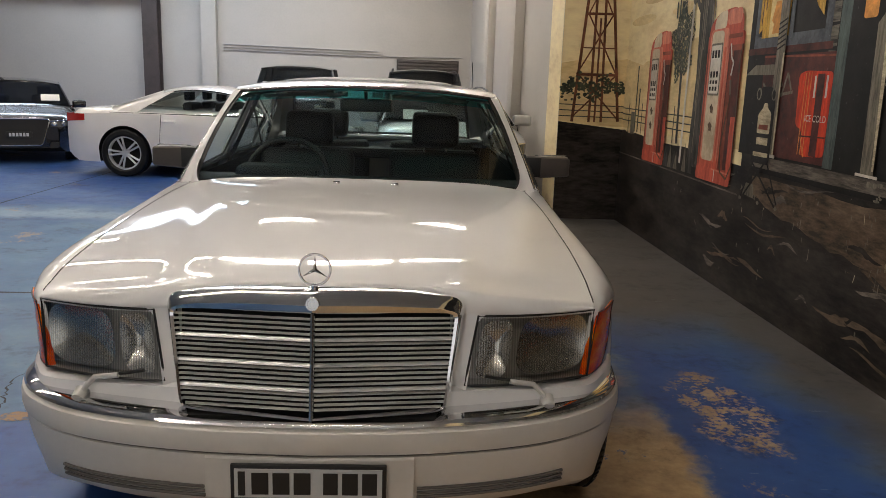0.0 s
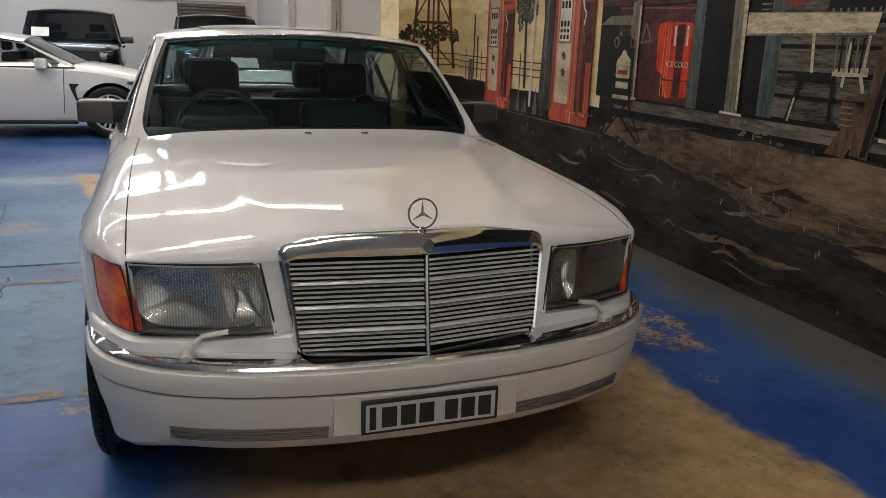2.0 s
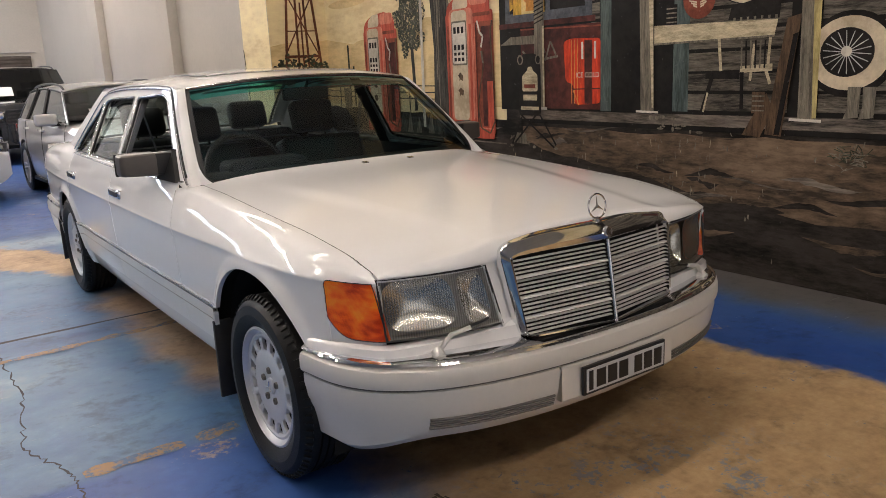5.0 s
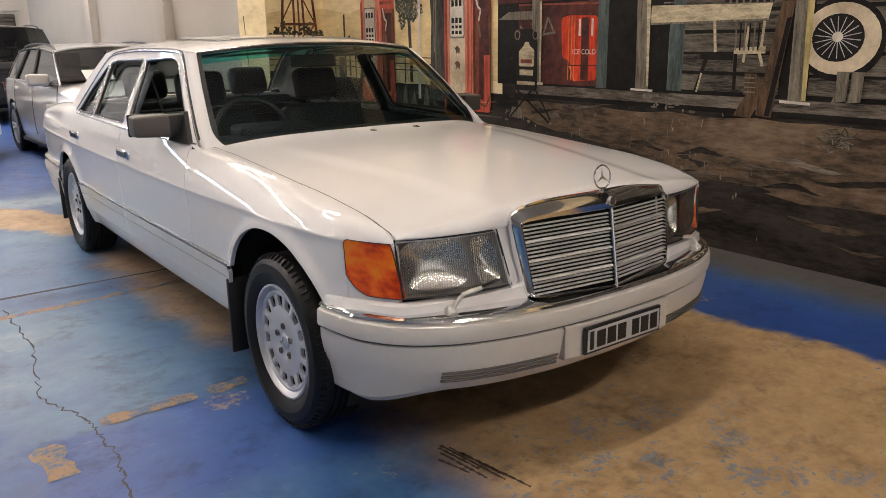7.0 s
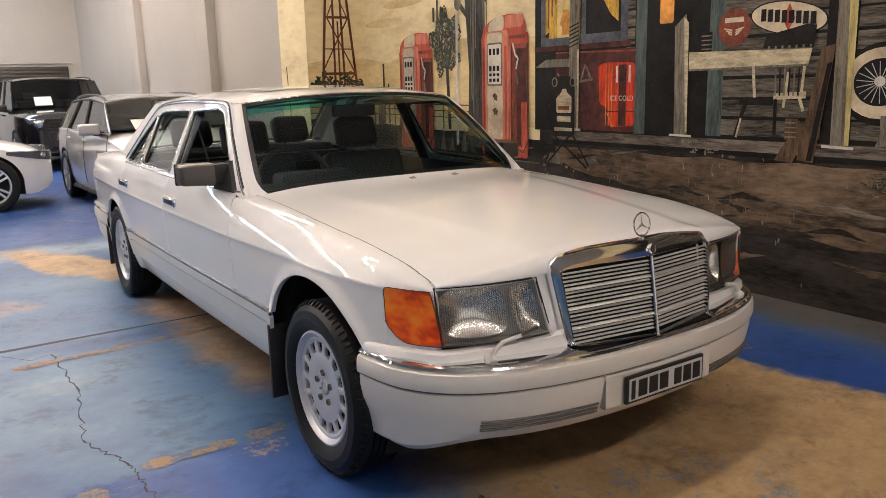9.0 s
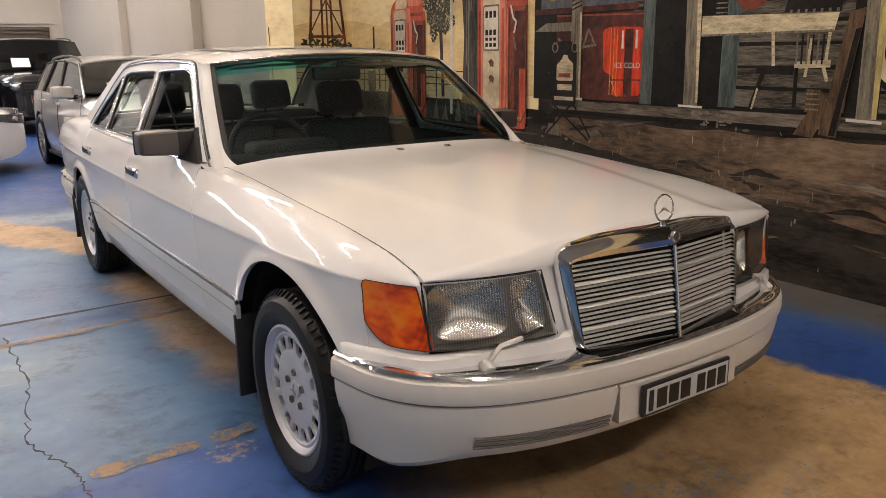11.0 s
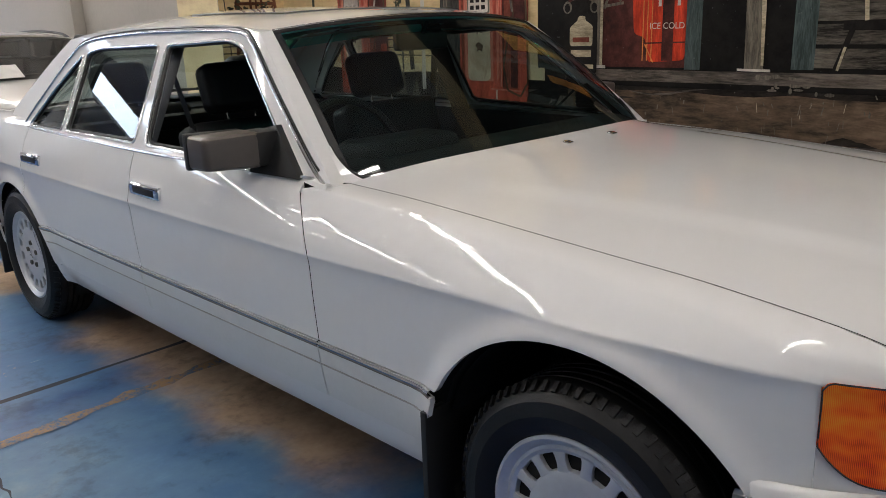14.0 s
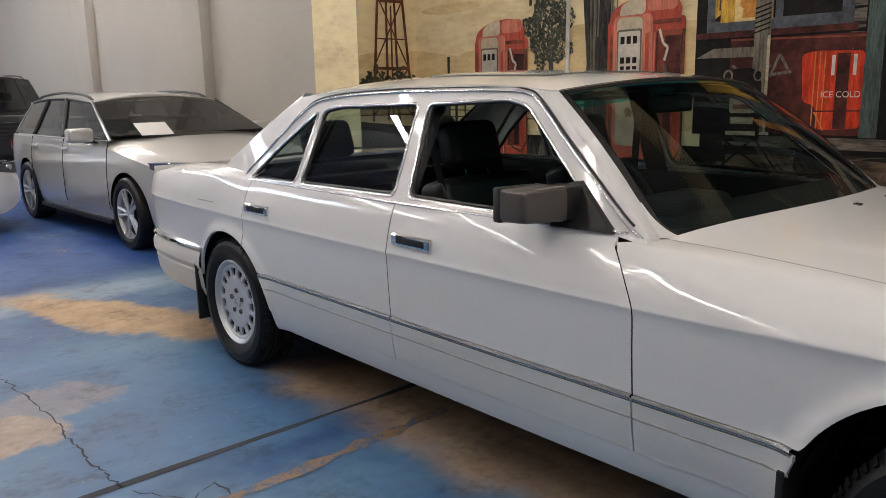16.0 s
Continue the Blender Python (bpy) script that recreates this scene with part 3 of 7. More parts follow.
M_AMBER = art("painted lantern", (0.60, 0.27, 0.06), (0.42, 0.17, 0.035), 4)
M_TREE = art("painted leaves", (0.045, 0.050, 0.032), (0.018, 0.02, 0.014), 9, None, 0.5)
M_TRUNK = art("painted trunk", (0.050, 0.048, 0.042), (0.012, 0.012, 0.011), 5, (1, 4, 0.7), 0.5)
M_RUST = art("tower rust", (0.13, 0.050, 0.026), (0.065, 0.026, 0.016), 6, None, 0.3)
M_SIGN = art("round sign", (0.21, 0.055, 0.032), (0.13, 0.035, 0.02), 5, None, 0.3)
M_ROSE = art("faded red", (0.16, 0.04, 0.026), (0.10, 0.028, 0.018), 5, None, 0.3)
M_STEELY = art("painted spokes", (0.40, 0.40, 0.38), None, 6)
M_BROWN = art("brown post", (0.10, 0.062, 0.036), (0.045, 0.03, 0.02), 5, (1, 6, 0.8), 0.35)

bm = bmesh.new()
add_grid(bm, [[(WALL_X - 0.003, y, z) for z in (0.0, TOP)] for y in (-8, JUT_Y)])
mural = struct("mural", bm, M_SKY, "desert petrol station mural painted along the wall")
_layer = {}


def paint(name, pts, mat, layer, label="", face="wall"):
    """A flat painted shape: (y, z) on the long wall, (x, z) on the end wall."""
    _layer[layer] = _layer.get(layer, 0) + 1
    d = 0.0045 + 0.0015 * layer + 0.00001 * _layer[layer]
    put = (lambda a, b: (WALL_X - d, a, b)) if face == "wall" else (lambda a, b: (a, JUT_Y - d, b))
    b_ = bmesh.new()
    b_.faces.new([b_.verts.new(put(a, b)) for a, b in pts])
    return part(name, b_, mat, mural, label)


def rect(y0, y1, z0, z1):
    return [(y0, z0), (y1, z0), (y1, z1), (y0, z1)]


def disc(y, z, ry, rz, n=28):
    return [(y + ry * math.cos(2 * math.pi * i / n), z + rz * math.sin(2 * math.pi * i / n)) for i in range(n)]


def bar(a, b, w):
    t = (Vector(b) - Vector(a)).normalized() * w / 2
    return [(a[0] - t.y, a[1] + t.x), (a[0] + t.y, a[1] - t.x), (b[0] + t.y, b[1] - t.x), (b[0] - t.y, b[1] + t.x)]


def rough_edge(a, b, n, amp, seed):
    rnd = random.Random(seed)
    return [(lerp(a[0], b[0], i / n), lerp(a[1], b[1], i / n) + rnd.uniform(-amp, amp)) for i in range(n + 1)]


# sky, dunes, ground
paint("painted_dune", [(JUT_Y, 1.0), (JUT_Y, 1.70)] + rough_edge((7.6, 1.63), (6.9, 1.72), 8, 0.01, 1) + [(6.2, 1.80), (5.0, 1.75), (5.0, 1.0)], M_DUNE, 0)
for k in range(5):
    paint("painted_cloud", disc(7.7 - 0.42 * k, 2.05 + 0.17 * (k % 3), 0.40, 0.045), M_DUNE, 0)
paint("painted_ground", [(-8, 0.0), (JUT_Y, 0.0), (JUT_Y, 0.97)] + rough_edge((JUT_Y, 0.97), (5.1, 0.90), 24, 0.012, 2)[1:] + [(5.1, 0.99), (-8, 0.97)], M_EARTH, 1)
paint("painted_track", rough_edge((4.9, 0.86), (-8, 0.80), 60, 0.012, 3) + rough_edge((-8, 0.30), (2.4, 0.38), 40, 0.03, 4) + rough_edge((2.6, 0.40), (4.9, 0.72), 20, 0.02, 5), M_DIRT, 2)
for k in range(90):
    rnd = random.Random(100 + k)
    y, z, w = rnd.uniform(0.6, 5.4), rnd.uniform(0.10, 0.86), rnd.uniform(0.10, 0.60)
    h = rnd.uniform(0.006, 0.035)
    edge = lambda s, up: z + 0.02 * math.sin(5 * s + k) + up * h * math.sin(math.pi * min(1, s)) * rnd.uniform(0.5, 1.0)
    pts = [(y + w * q / 12, edge(q / 12, 1)) for q in range(13)] + [(y + w * q / 12, edge(q / 12, -1) - 0.001) for q in range(11, 0, -1)]
    paint("painted_rut", pts, (M_EARTH, M_DIRT, M_EARTH, M_PORCH, M_DIRT)[k % 5], 3)
for k in range(40):
    rnd = random.Random(300 + k)
    y, z, w = rnd.uniform(2.4, 6.5), rnd.uniform(0.12, 0.98), rnd.uniform(0.004, 0.012)
    paint("scuff_mark", [(y, z), (y + w, z + rnd.uniform(-0.01, 0.02)), (y + w * 1.5, z - w * 2), (y + w * 0.3, z - w * 3)], M_POST, 4)
for k in range(70):
    rnd = random.Random(380 + k)
    y, z = rnd.gauss(3.35, 0.22) if k % 2 else rnd.uniform(2.6, 5.2), rnd.uniform(0.50, 0.90)
    paint("pale_scratch", bar((y, z), (y + rnd.uniform(-0.012, 0.012), z - rnd.uniform(0.008, 0.06)), rnd.uniform(0.002, 0.006)), M_PALE if k % 7 == 0 else M_POST, 4)
paint("painted_kerb", bar((JUT_Y, 0.735), (5.1, 0.70), 0.012), M_PORCH, 3)
for z in (1.08, 1.14, 1.20):
    paint("painted_fence_rail", bar((JUT_Y, z), (6.1, z - 0.02), 0.010), M_TRUNK, 2)
for y in (7.95, 7.5, 6.55):
    paint("painted_fence_post", bar((y, 0.95), (y, 1.26), 0.02), M_TRUNK, 2)
for y, h in ((7.72, 1.62), (7.62, 1.40)):
    paint("painted_cactus", bar((y, 0.98), (y, h), 0.035), M_TREE, 2)
paint("painted_drum", rect(7.72, 7.86, 0.95, 1.17), M_POST, 3)
# trees and poles
for tone, seed, count in ((M_TREE, 500, 1500), (M_POST, 4500, 420)):
    leaves = bmesh.new()
    for k in range(count):
        rnd = random.Random(seed + k)
        ang, rad = rnd.uniform(0, 6.283), math.sqrt(rnd.random())
        rag = 1 + 0.16 * math.sin(5 * ang + 1) + 0.10 * math.sin(9 * ang)
        y, z = 6.49 + 0.25 * rad * rag * math.cos(ang), 1.78 + 0.29 * rad * rag * math.sin(ang)
        r = rnd.uniform(0.008, 0.022) * (1 if tone is M_TREE else 0.55)
        a0 = rnd.uniform(0, 6.3)
        d = 0.0085 if tone is M_TREE else 0.0093
        leaves.faces.new([leaves.verts.new((WALL_X - d - 0.0000004 * k, y + r * rnd.uniform(0.4, 1.0) * math.cos(a0 + 6.283 * q / 5), z + r * rnd.uniform(0.4, 1.0) * math.sin(a0 + 6.283 * q / 5))) for q in range(5)])
    tagged(part("painted_foliage", leaves, tone, mural), "painted tree foliage in dark and pale dabs", kind="stuff")
for a, b, wd in (((6.44, 0.95), (6.47, 1.55), 0.05), ((6.47, 1.5), (6.36, 1.85), 0.03), ((6.47, 1.5), (6.60, 1.80), 0.03)):
    paint("painted_trunk", bar(a, b, wd), M_TRUNK, 2)
for y, z0, z1 in ((6.62, 1.95, 2.22), (6.56, 1.95, 2.12), (6.69, 1.98, 2.12)):
    paint("painted_cactus", smooth_poly(rect(y - 0.016, y + 0.016, z0, z1), 3, 0.014), M_TREE, 3)
paint("painted_trunk", [(5.80, 0.80), (6.14, 0.80), (6.10, 1.5), (6.16, 2.2), (6.06, 3.0), (5.80, 3.0), (5.86, 2.0), (5.78, 1.4)], M_TRUNK, 3)
for y0, z0, y1, z1 in ((6.02, 1.9, 6.45, 2.3), (5.85, 2.1, 5.60, 2.6), (6.0, 2.2, 6.2, 2.7)):
    paint("painted_branch", bar((y0, z0), (y1, z1), 0.05), M_TRUNK, 3)
for k in range(8):
    rnd = random.Random(700 + k)
    y = rnd.uniform(5.82, 6.1)
    paint("painted_bark_streak", bar((y, rnd.uniform(0.9, 1.8)), (y + rnd.uniform(-0.03, 0.03), rnd.uniform(2.0, 2.8)), 0.014), M_POST, 4)
paint("painted_pole", bar((6.305, 0.80), (6.27, 3.2), 0.042), M_WHITE, 4)
paint("painted_pole_head", disc(6.27, 2.13, 0.055, 0.075), M_POST, 5)
for k in range(9):
    rnd = random.Random(720 + k)
    y = 6.2 + rnd.uniform(-0.2, 0.55)
    paint("painted_grass_tuft", [(y - 0.05, 0.74), (y + 0.05, 0.74), (y + rnd.uniform(-0.02, 0.02), rnd.uniform(0.86, 1.0))], M_TRUNK if k % 3 else M_POST, 4)


def pump(y0, y1, z0, z1):
    """A tall petrol pump: red sides, a cream front that runs over the domed cap, dial, hose."""
    w = y1 - y0
    Y = lambda f: y1 - f * w
    box = lambda f0, f1, a, b: [(Y(f0), a), (Y(f1), a), (Y(f1), b), (Y(f0), b)]
    paint("painted_pump_body", smooth_poly(box(0.0, 1.0, z0 + 0.03, z1 - 0.17), 3, 0.03), M_RED, 5, "red and cream petrol pump in the mural")
    paint("painted_pump_cap", smooth_poly([(Y(0.02), z1 - 0.25), (Y(0.94), z1 - 0.27), (Y(0.95), z1 - 0.06), (Y(0.70), z1), (Y(0.28), z1 - 0.02), (Y(0.03), z1 - 0.10)], 5, 0.09), M_RED, 6)
    paint("painted_pump_cap_light", smooth_poly(box(0.52, 0.90, z1 - 0.12, z1 - 0.015), 5, 0.05), M_SALMON, 7)
    paint("painted_pump_cap_band", smooth_poly([(Y(0.16), z1 - 0.16), (Y(0.50), z1 - 0.13), (Y(0.50), z1 - 0.012), (Y(0.30), z1 - 0.02), (Y(0.17), z1 - 0.07)], 4, 0.03), M_CREAM, 7)
    paint("painted_pump_cap_lip", smooth_poly(box(0.60, 0.95, z1 - 0.215, z1 - 0.185), 2, 0.01), M_SIGN, 8)
    paint("painted_pump_side", box(0.64, 1.0, z0 + 0.06, z1 - 0.26), M_SIGN, 6)
    paint("painted_pump_side_shade", box(0.76, 0.97, z0 + 0.10, z1 - 0.30), M_MAROON, 7)
    paint("painted_pump_side_light", box(0.86, 1.0, z0 + 0.06, z1 - 0.75), M_RED, 8)
    paint("painted_pump_brow", smooth_poly(box(0.08, 0.60, z0 + 0.14, z1 - 0.135), 6, 0.06), M_SALMON, 7)
    paint("painted_pump_front", smooth_poly(box(0.13, 0.47, z0 + 0.14, z1 - 0.15), 6, 0.05), M_CREAM, 8)
    for f, wd, m_ in ((0.535, 0.05, M_RED), (0.625, 0.018, M_SALMON), (0.66, 0.016, M_MAROON), (0.055, 0.035, M_SIGN)):
        paint("painted_pump_edge", bar((Y(f), z0 + 0.10), (Y(f), z1 - 0.27), wd * w), m_, 8)
    paint("painted_dial_frame", smooth_poly(box(0.135, 0.465, z1 - 0.61, z1 - 0.235), 3, 0.02), M_POST, 9)
    paint("painted_pump_dial", smooth_poly(box(0.155, 0.445, z1 - 0.595, z1 - 0.25), 3, 0.015), M_WHITE, 10)
    for dz, h in ((0.285, 0.055), (0.435, 0.045), (0.50, 0.025), (0.545, 0.030)):
        for q in range(3):
            f = 0.185 + 0.083 * q
            paint("dial_bar", box(f, f + 0.055, z1 - dz - h, z1 - dz), M_INK, 11)
    c = Y(0.30)
    for dz, k in ((0.70, 1.0), (0.83, 1.1)):
        paint("pump_badge", [(c - 0.040 * k, z1 - dz), (c, z1 - dz + 0.03), (c + 0.035 * k, z1 - dz + 0.005), (c + 0.015, z1 - dz - 0.02), (c + 0.02, z1 - dz - 0.05), (c, z1 - dz - 0.03), (c - 0.03, z1 - dz - 0.045)], M_BROWN, 9)
    paint("painted_pump_plinth", smooth_poly(box(0.0, 0.99, z0 - 0.01, z0 + 0.09), 3, 0.03), M_RED, 8)
    paint("painted_plinth_light", bar((Y(0.47), z0 + 0.085), (Y(0.97), z0 + 0.075), 0.010), M_SALMON, 9)
    paint("painted_plinth_light", bar((Y(0.56), z0), (Y(0.56), z0 + 0.08), 0.012), M_WHITE, 9)
    hose = [(0.78, z1 - 0.50), (0.80, z1 - 0.62), (0.72, z1 - 0.80), (0.66, z0 + 0.25), (0.72, z0 + 0.08), (0.90, z0 + 0.04), (1.0, z0 + 0.14), (0.99, z1 - 0.75), (0.95, z1 - 0.35), (0.99, z1 - 0.26)]
    for p, q in zip(hose, hose[1:]):
        paint("painted_hose", bar((Y(p[0]), p[1]), (Y(q[0]), q[1]), 0.016), M_BROWN, 9)
    for p, q in (((0.69, z1 - 0.25), (0.74, z1 - 0.35)), ((0.74, z1 - 0.35), (0.80, z1 - 0.38)), ((0.80, z1 - 0.38), (0.76, z1 - 0.47)), ((0.76, z1 - 0.50), (0.79, z1 - 0.60))):
        paint("painted_nozzle", bar((Y(p[0]), p[1]), (Y(q[0]), q[1]), 0.020), M_POST if p[1] < z1 - 0.45 else M_WHITE, 10)


pump(5.24, 5.90, 0.74, 1.965)
pump(6.72, 7.36, 0.745, 1.905)
# the shack: planks, window, door
paint("painted_shack_shadow", rect(-8, 5.16, 0.985, 4.4), M_DARK, 2)
for k in range(14):
    z = 1.0 + 0.125 * k
    for j, (a, b) in enumerate(((2.62, 3.36), (4.06, 4.14), (1.2, 2.44), (0.2, 1.18), (-1.0, 0.18), (-2.4, -1.02), (-4, -2.42))):
        rnd = random.Random(900 + k * 7 + j)
        paint("painted_plank", [(a, z + 0.006), (b, z + 0.006 + rnd.uniform(-0.006, 0.006)), (b, z + 0.112), (a, z + 0.112 + rnd.uniform(-0.006, 0.006))], M_PLANK, 3)
paint("painted_eave", rect(4.10, 5.16, 1.62, 1.66), M_MAROON, 3)
paint("painted_window_frame", rect(4.13, 5.08, 1.66, 3.0), M_BLUE, 4)
paint("painted_window_dark", rect(4.20, 5.02, 1.73, 3.0), M_INK, 5)
paint("painted_window_glow", rect(4.62, 4.98, 1.72, 2.6), M_GOLD, 6)
paint("painted_lamp_glow", rect(4.67, 4.88, 1.72, 2.02), M_LAMP, 7)
paint("painted_lamp", [(4.72, 1.74), (4.83, 1.74), (4.82, 1.80), (4.85, 1.82), (4.81, 1.93), (4.75, 1.93), (4.71, 1.82), (4.73, 1.80)], M_AMBER, 8)
paint("painted_curtain", [(5.02, 1.75), (4.96, 1.78), (4.80, 2.25), (4.80, 2.8), (5.02, 2.8)], M_GOLD, 8)
paint("painted_curtain", [(4.22, 1.80), (4.30, 1.86), (4.46, 2.1), (4.55, 2.6), (4.22, 2.6)], M_GOLD, 8)
for k in range(4):
    paint("painted_curtain_fold", bar((4.985 - 0.045 * k, 1.80 + 0.09 * k), (4.97 - 0.045 * k, 2.6), 0.012), M_BROWN, 9)
paint("painted_mullion", bar((4.58, 1.70), (4.58, 3.0), 0.05), M_BLUE, 8)
paint("painted_shelf_board", [(4.71, 1.49), (5.15, 1.495), (5.02, 1.555), (4.72, 1.555)], M_POST, 5)
paint("painted_cooler", rect(4.05, 4.90, 1.0, 1.605), M_MAROON, 4)
paint("painted_cooler_top", bar((4.90, 1.605), (4.05, 1.585), 0.012), M_SIGN, 5)
for k, (a, b) in enumerate((((4.74, 1.40), (4.66, 1.50)), ((4.66, 1.50), (4.62, 1.42)), ((4.62, 1.36), (4.56, 1.50)), ((4.56, 1.50), (4.50, 1.40)), ((4.74, 1.36), (4.48, 1.39)), ((4.88, 1.44), (4.79, 1.38)))):
    paint("painted_script_stroke", bar(a, b, 0.018), M_POST, 6)
paint("painted_vendor", smooth_poly([(4.30, 1.03), (4.05, 1.045), (4.05, 1.50), (4.34, 1.51), (4.42, 1.49), (4.40, 1.20), (4.32, 1.18)], 3, 0.03), M_COLA, 6, "red drinks machine in the mural")
for y in (4.335, 4.305, 4.275):
    paint("painted_vendor_line", bar((y, 1.04), (y, 1.50), 0.007), M_ORANGE, 7)
for a, b in ((4.235, 4.215), (4.11, 4.09)):
    paint("painted_vendor_gleam", rect(b, a, 1.36, 1.48), M_WHITE, 7)
paint("painted_vendor_slot", rect(4.13, 4.205, 1.04, 1.49), M_MAROON, 7)
paint("painted_vendor_seam", bar((4.33, 1.145), (4.05, 1.15), 0.008), M_MAROON, 8)
paint("painted_vendor_seam", bar((4.32, 1.14), (4.26, 1.03), 0.008), M_ORANGE, 8)
word = bpy.data.curves.new("ice cold", "FONT")
word.body, word.size, word.align_x, word.align_y = "ICE COLD", 0.052, "CENTER", "CENTER"
word_ob = new("lettering", word)
word_ob.parent = mural
word_ob.matrix_basis = Matrix(((0, 0, -1, WALL_X - 0.022), (-1, 0, 0, 4.17), (0, 1, 0, 1.245), (0, 0, 0, 1)))
word.materials.append(M_WHITE)
paint("painted_door_frame", rect(3.95, 4.05, 0.99, 3.4), M_TEAL, 5)
paint("painted_doorway", rect(3.66, 3.95, 0.99, 3.4), M_DARK, 4)
paint("painted_lantern", smooth_poly(rect(3.715, 3.835, 1.75, 2.35), 3, 0.02), M_AMBER, 6)
paint("painted_teal_board", rect(3.30, 3.42, 1.0, 3.0), M_TEAL, 4)
paint("painted_post", [(3.57, 1.0), (3.68, 1.0), (3.70, 1.72), (3.61, 1.80), (3.585, 1.70)], M_POST, 7)
paint("painted_post_light", [(3.57, 1.02), (3.585, 1.02), (3.625, 1.78), (3.585, 1.74)], M_PALE, 8)
paint("painted_post_foot", bar((3.72, 0.995), (3.53, 0.992), 0.014), M_WHITE, 8)
paint("painted_post", rect(4.625, 4.735, 1.0, 3.2), M_POST, 9)
paint("painted_post_light", rect(4.625, 4.645, 1.0, 1.62), M_PALE, 10)
paint("painted_post_foot", bar((4.74, 1.0), (4.60, 1.0), 0.02), M_WHITE, 10)
for k in range(6):
    paint("painted_post_wrap", bar((4.735, 1.64 + 0.03 * k), (4.63, 1.67 + 0.03 * k), 0.010), M_INK, 10)
paint("painted_rail", [(3.575, 1.425), (2.72, 1.435), (2.70, 1.53), (3.575, 1.548)], M_PALE, 6)
paint("painted_rail_edge", bar((3.575, 1.43), (2.72, 1.438), 0.012), M_POST, 7)
paint("painted_round_sign", disc(3.235, 1.685, 0.116, 0.116), M_SIGN, 5, "round red sign with pale wings in the mural")
paint("painted_sign_rim", disc(3.235, 1.685, 0.100, 0.100), M_SIGN, 6)
paint("painted_sign_ring", disc(3.235, 1.685, 0.118, 0.118), M_ROSE, 4)
paint("painted_sign_bar", rect(3.165, 3.305, 1.715, 1.745), M_CREAM, 7)
for s in (-1, 1):
    for k in range(3):
        paint("painted_wing", [(3.235 + s * 0.012, 1.672 - 0.014 * k), (3.235 + s * (0.075 - 0.016 * k), 1.685 - 0.014 * k), (3.235 + s * (0.070 - 0.016 * k), 1.676 - 0.016 * k), (3.235 + s * 0.012, 1.662 - 0.014 * k)], M_CREAM, 7)
oval = [(2.868 + 0.255 * math.cos(a) * (1 if True else 0), 1.715 + 0.098 * math.sin(a) - 0.05 * math.cos(a) * -0.6) for a in [2 * math.pi * i / 36 for i in range(36)]]
paint("painted_oval_sign", [(y, z - 0.0) for y, z in oval], M_INK, 5, "cream oval sign with dark bars in the mural")
paint("painted_oval_face", [(2.868 + (y - 2.868) * 0.955, 1.715 + (z - 1.715) * 0.93) for y, z in oval], M_CREAM, 6)
paint("painted_oval_emblem", [(2.86, 1.80), (2.90, 1.71), (2.86, 1.635), (2.82, 1.71)], M_RED, 7)
for k in range(8):
    y = 3.045 - 0.046 * k
    paint("sign_bar", [(y, 1.683 + (y - 2.868) * 0.12), (y - 0.034, 1.683 + (y - 2.868) * 0.12), (y - 0.034, 1.755 + (y - 2.868) * 0.12), (y, 1.755 + (y - 2.868) * 0.12)], M_INK, 8)
paint("painted_bench_back", [(3.02, 1.545), (2.69, 1.535), (2.68, 1.66), (2.74, 1.67), (3.0, 1.62)], M_INK, 9)
for k in range(7):
    paint("painted_bench_notch", rect(2.97 - 0.045 * k, 2.985 - 0.045 * k, 1.535, 1.555), M_POST, 10)
# chair, tins, props
paint("painted_chair_seat", [(3.17, 1.25), (2.93, 1.245), (2.93, 1.20), (3.17, 1.205)], M_INK, 7)
paint("painted_chair_seat", [(2.93, 1.275), (2.72, 1.285), (2.72, 1.245), (2.93, 1.235)], M_PALE, 7)
for a, b, w, m_ in (((3.12, 1.22), (3.19, 1.0), 0.028, M_INK), ((3.15, 1.12), (3.18, 1.0), 0.014, M_PALE), ((2.915, 1.24), (2.91, 1.02), 0.024, M_INK), ((2.76, 1.25), (2.73, 1.17), 0.02, M_PALE), ((3.08, 1.44), (3.06, 1.25), 0.020, M_PALE), ((2.74, 1.43), (2.75, 1.25), 0.018, M_PALE), ((2.84, 1.40), (2.86, 1.19), 0.018, M_PALE)):
    paint("painted_chair_leg", bar(a, b, w), m_, 8)
for k in range(6):
    paint("painted_chair_slat", bar((2.92 - 0.03 * k, 1.26), (2.925 - 0.031 * k, 1.42), 0.011), M_INK if k % 2 else M_POST, 8)
for y, z in ((2.80, 1.0), (3.435, 1.545)):
    paint("painted_tin", rect(y - 0.042, y + 0.042, z, z + 0.125), M_INK if z > 1.2 else M_BROWN, 8)
    for k in range(4):
        paint("painted_tin_band", rect(y - 0.04, y + 0.04, z + 0.012 + 0.028 * k, z + 0.020 + 0.028 * k), M_POST, 9)
paint("painted_prop", [(2.555, 1.55), (2.64, 1.53), (2.75, 0.88), (2.645, 0.87)], M_BROWN, 9)
paint("painted_prop", [(2.75, 1.12), (2.90, 0.87), (2.78, 0.86), (2.70, 1.02)], M_BROWN, 8)
paint("painted_prop_shade", [(2.57, 1.45), (2.60, 1.44), (2.69, 0.88), (2.655, 0.88)], M_INK, 10)
paint("painted_post", [(2.46, 0.975), (2.55, 0.975), (2.575, 3.0), (2.47, 3.0)], M_POST, 9)
paint("painted_post_light", [(2.44, 0.98), (2.465, 0.98), (2.50, 1.9), (2.50, 3.0), (2.455, 3.0)], M_YELLOW, 10)
paint("painted_post_foot", bar((2.60, 0.97), (2.41, 0.965), 0.016), M_WHITE, 10)
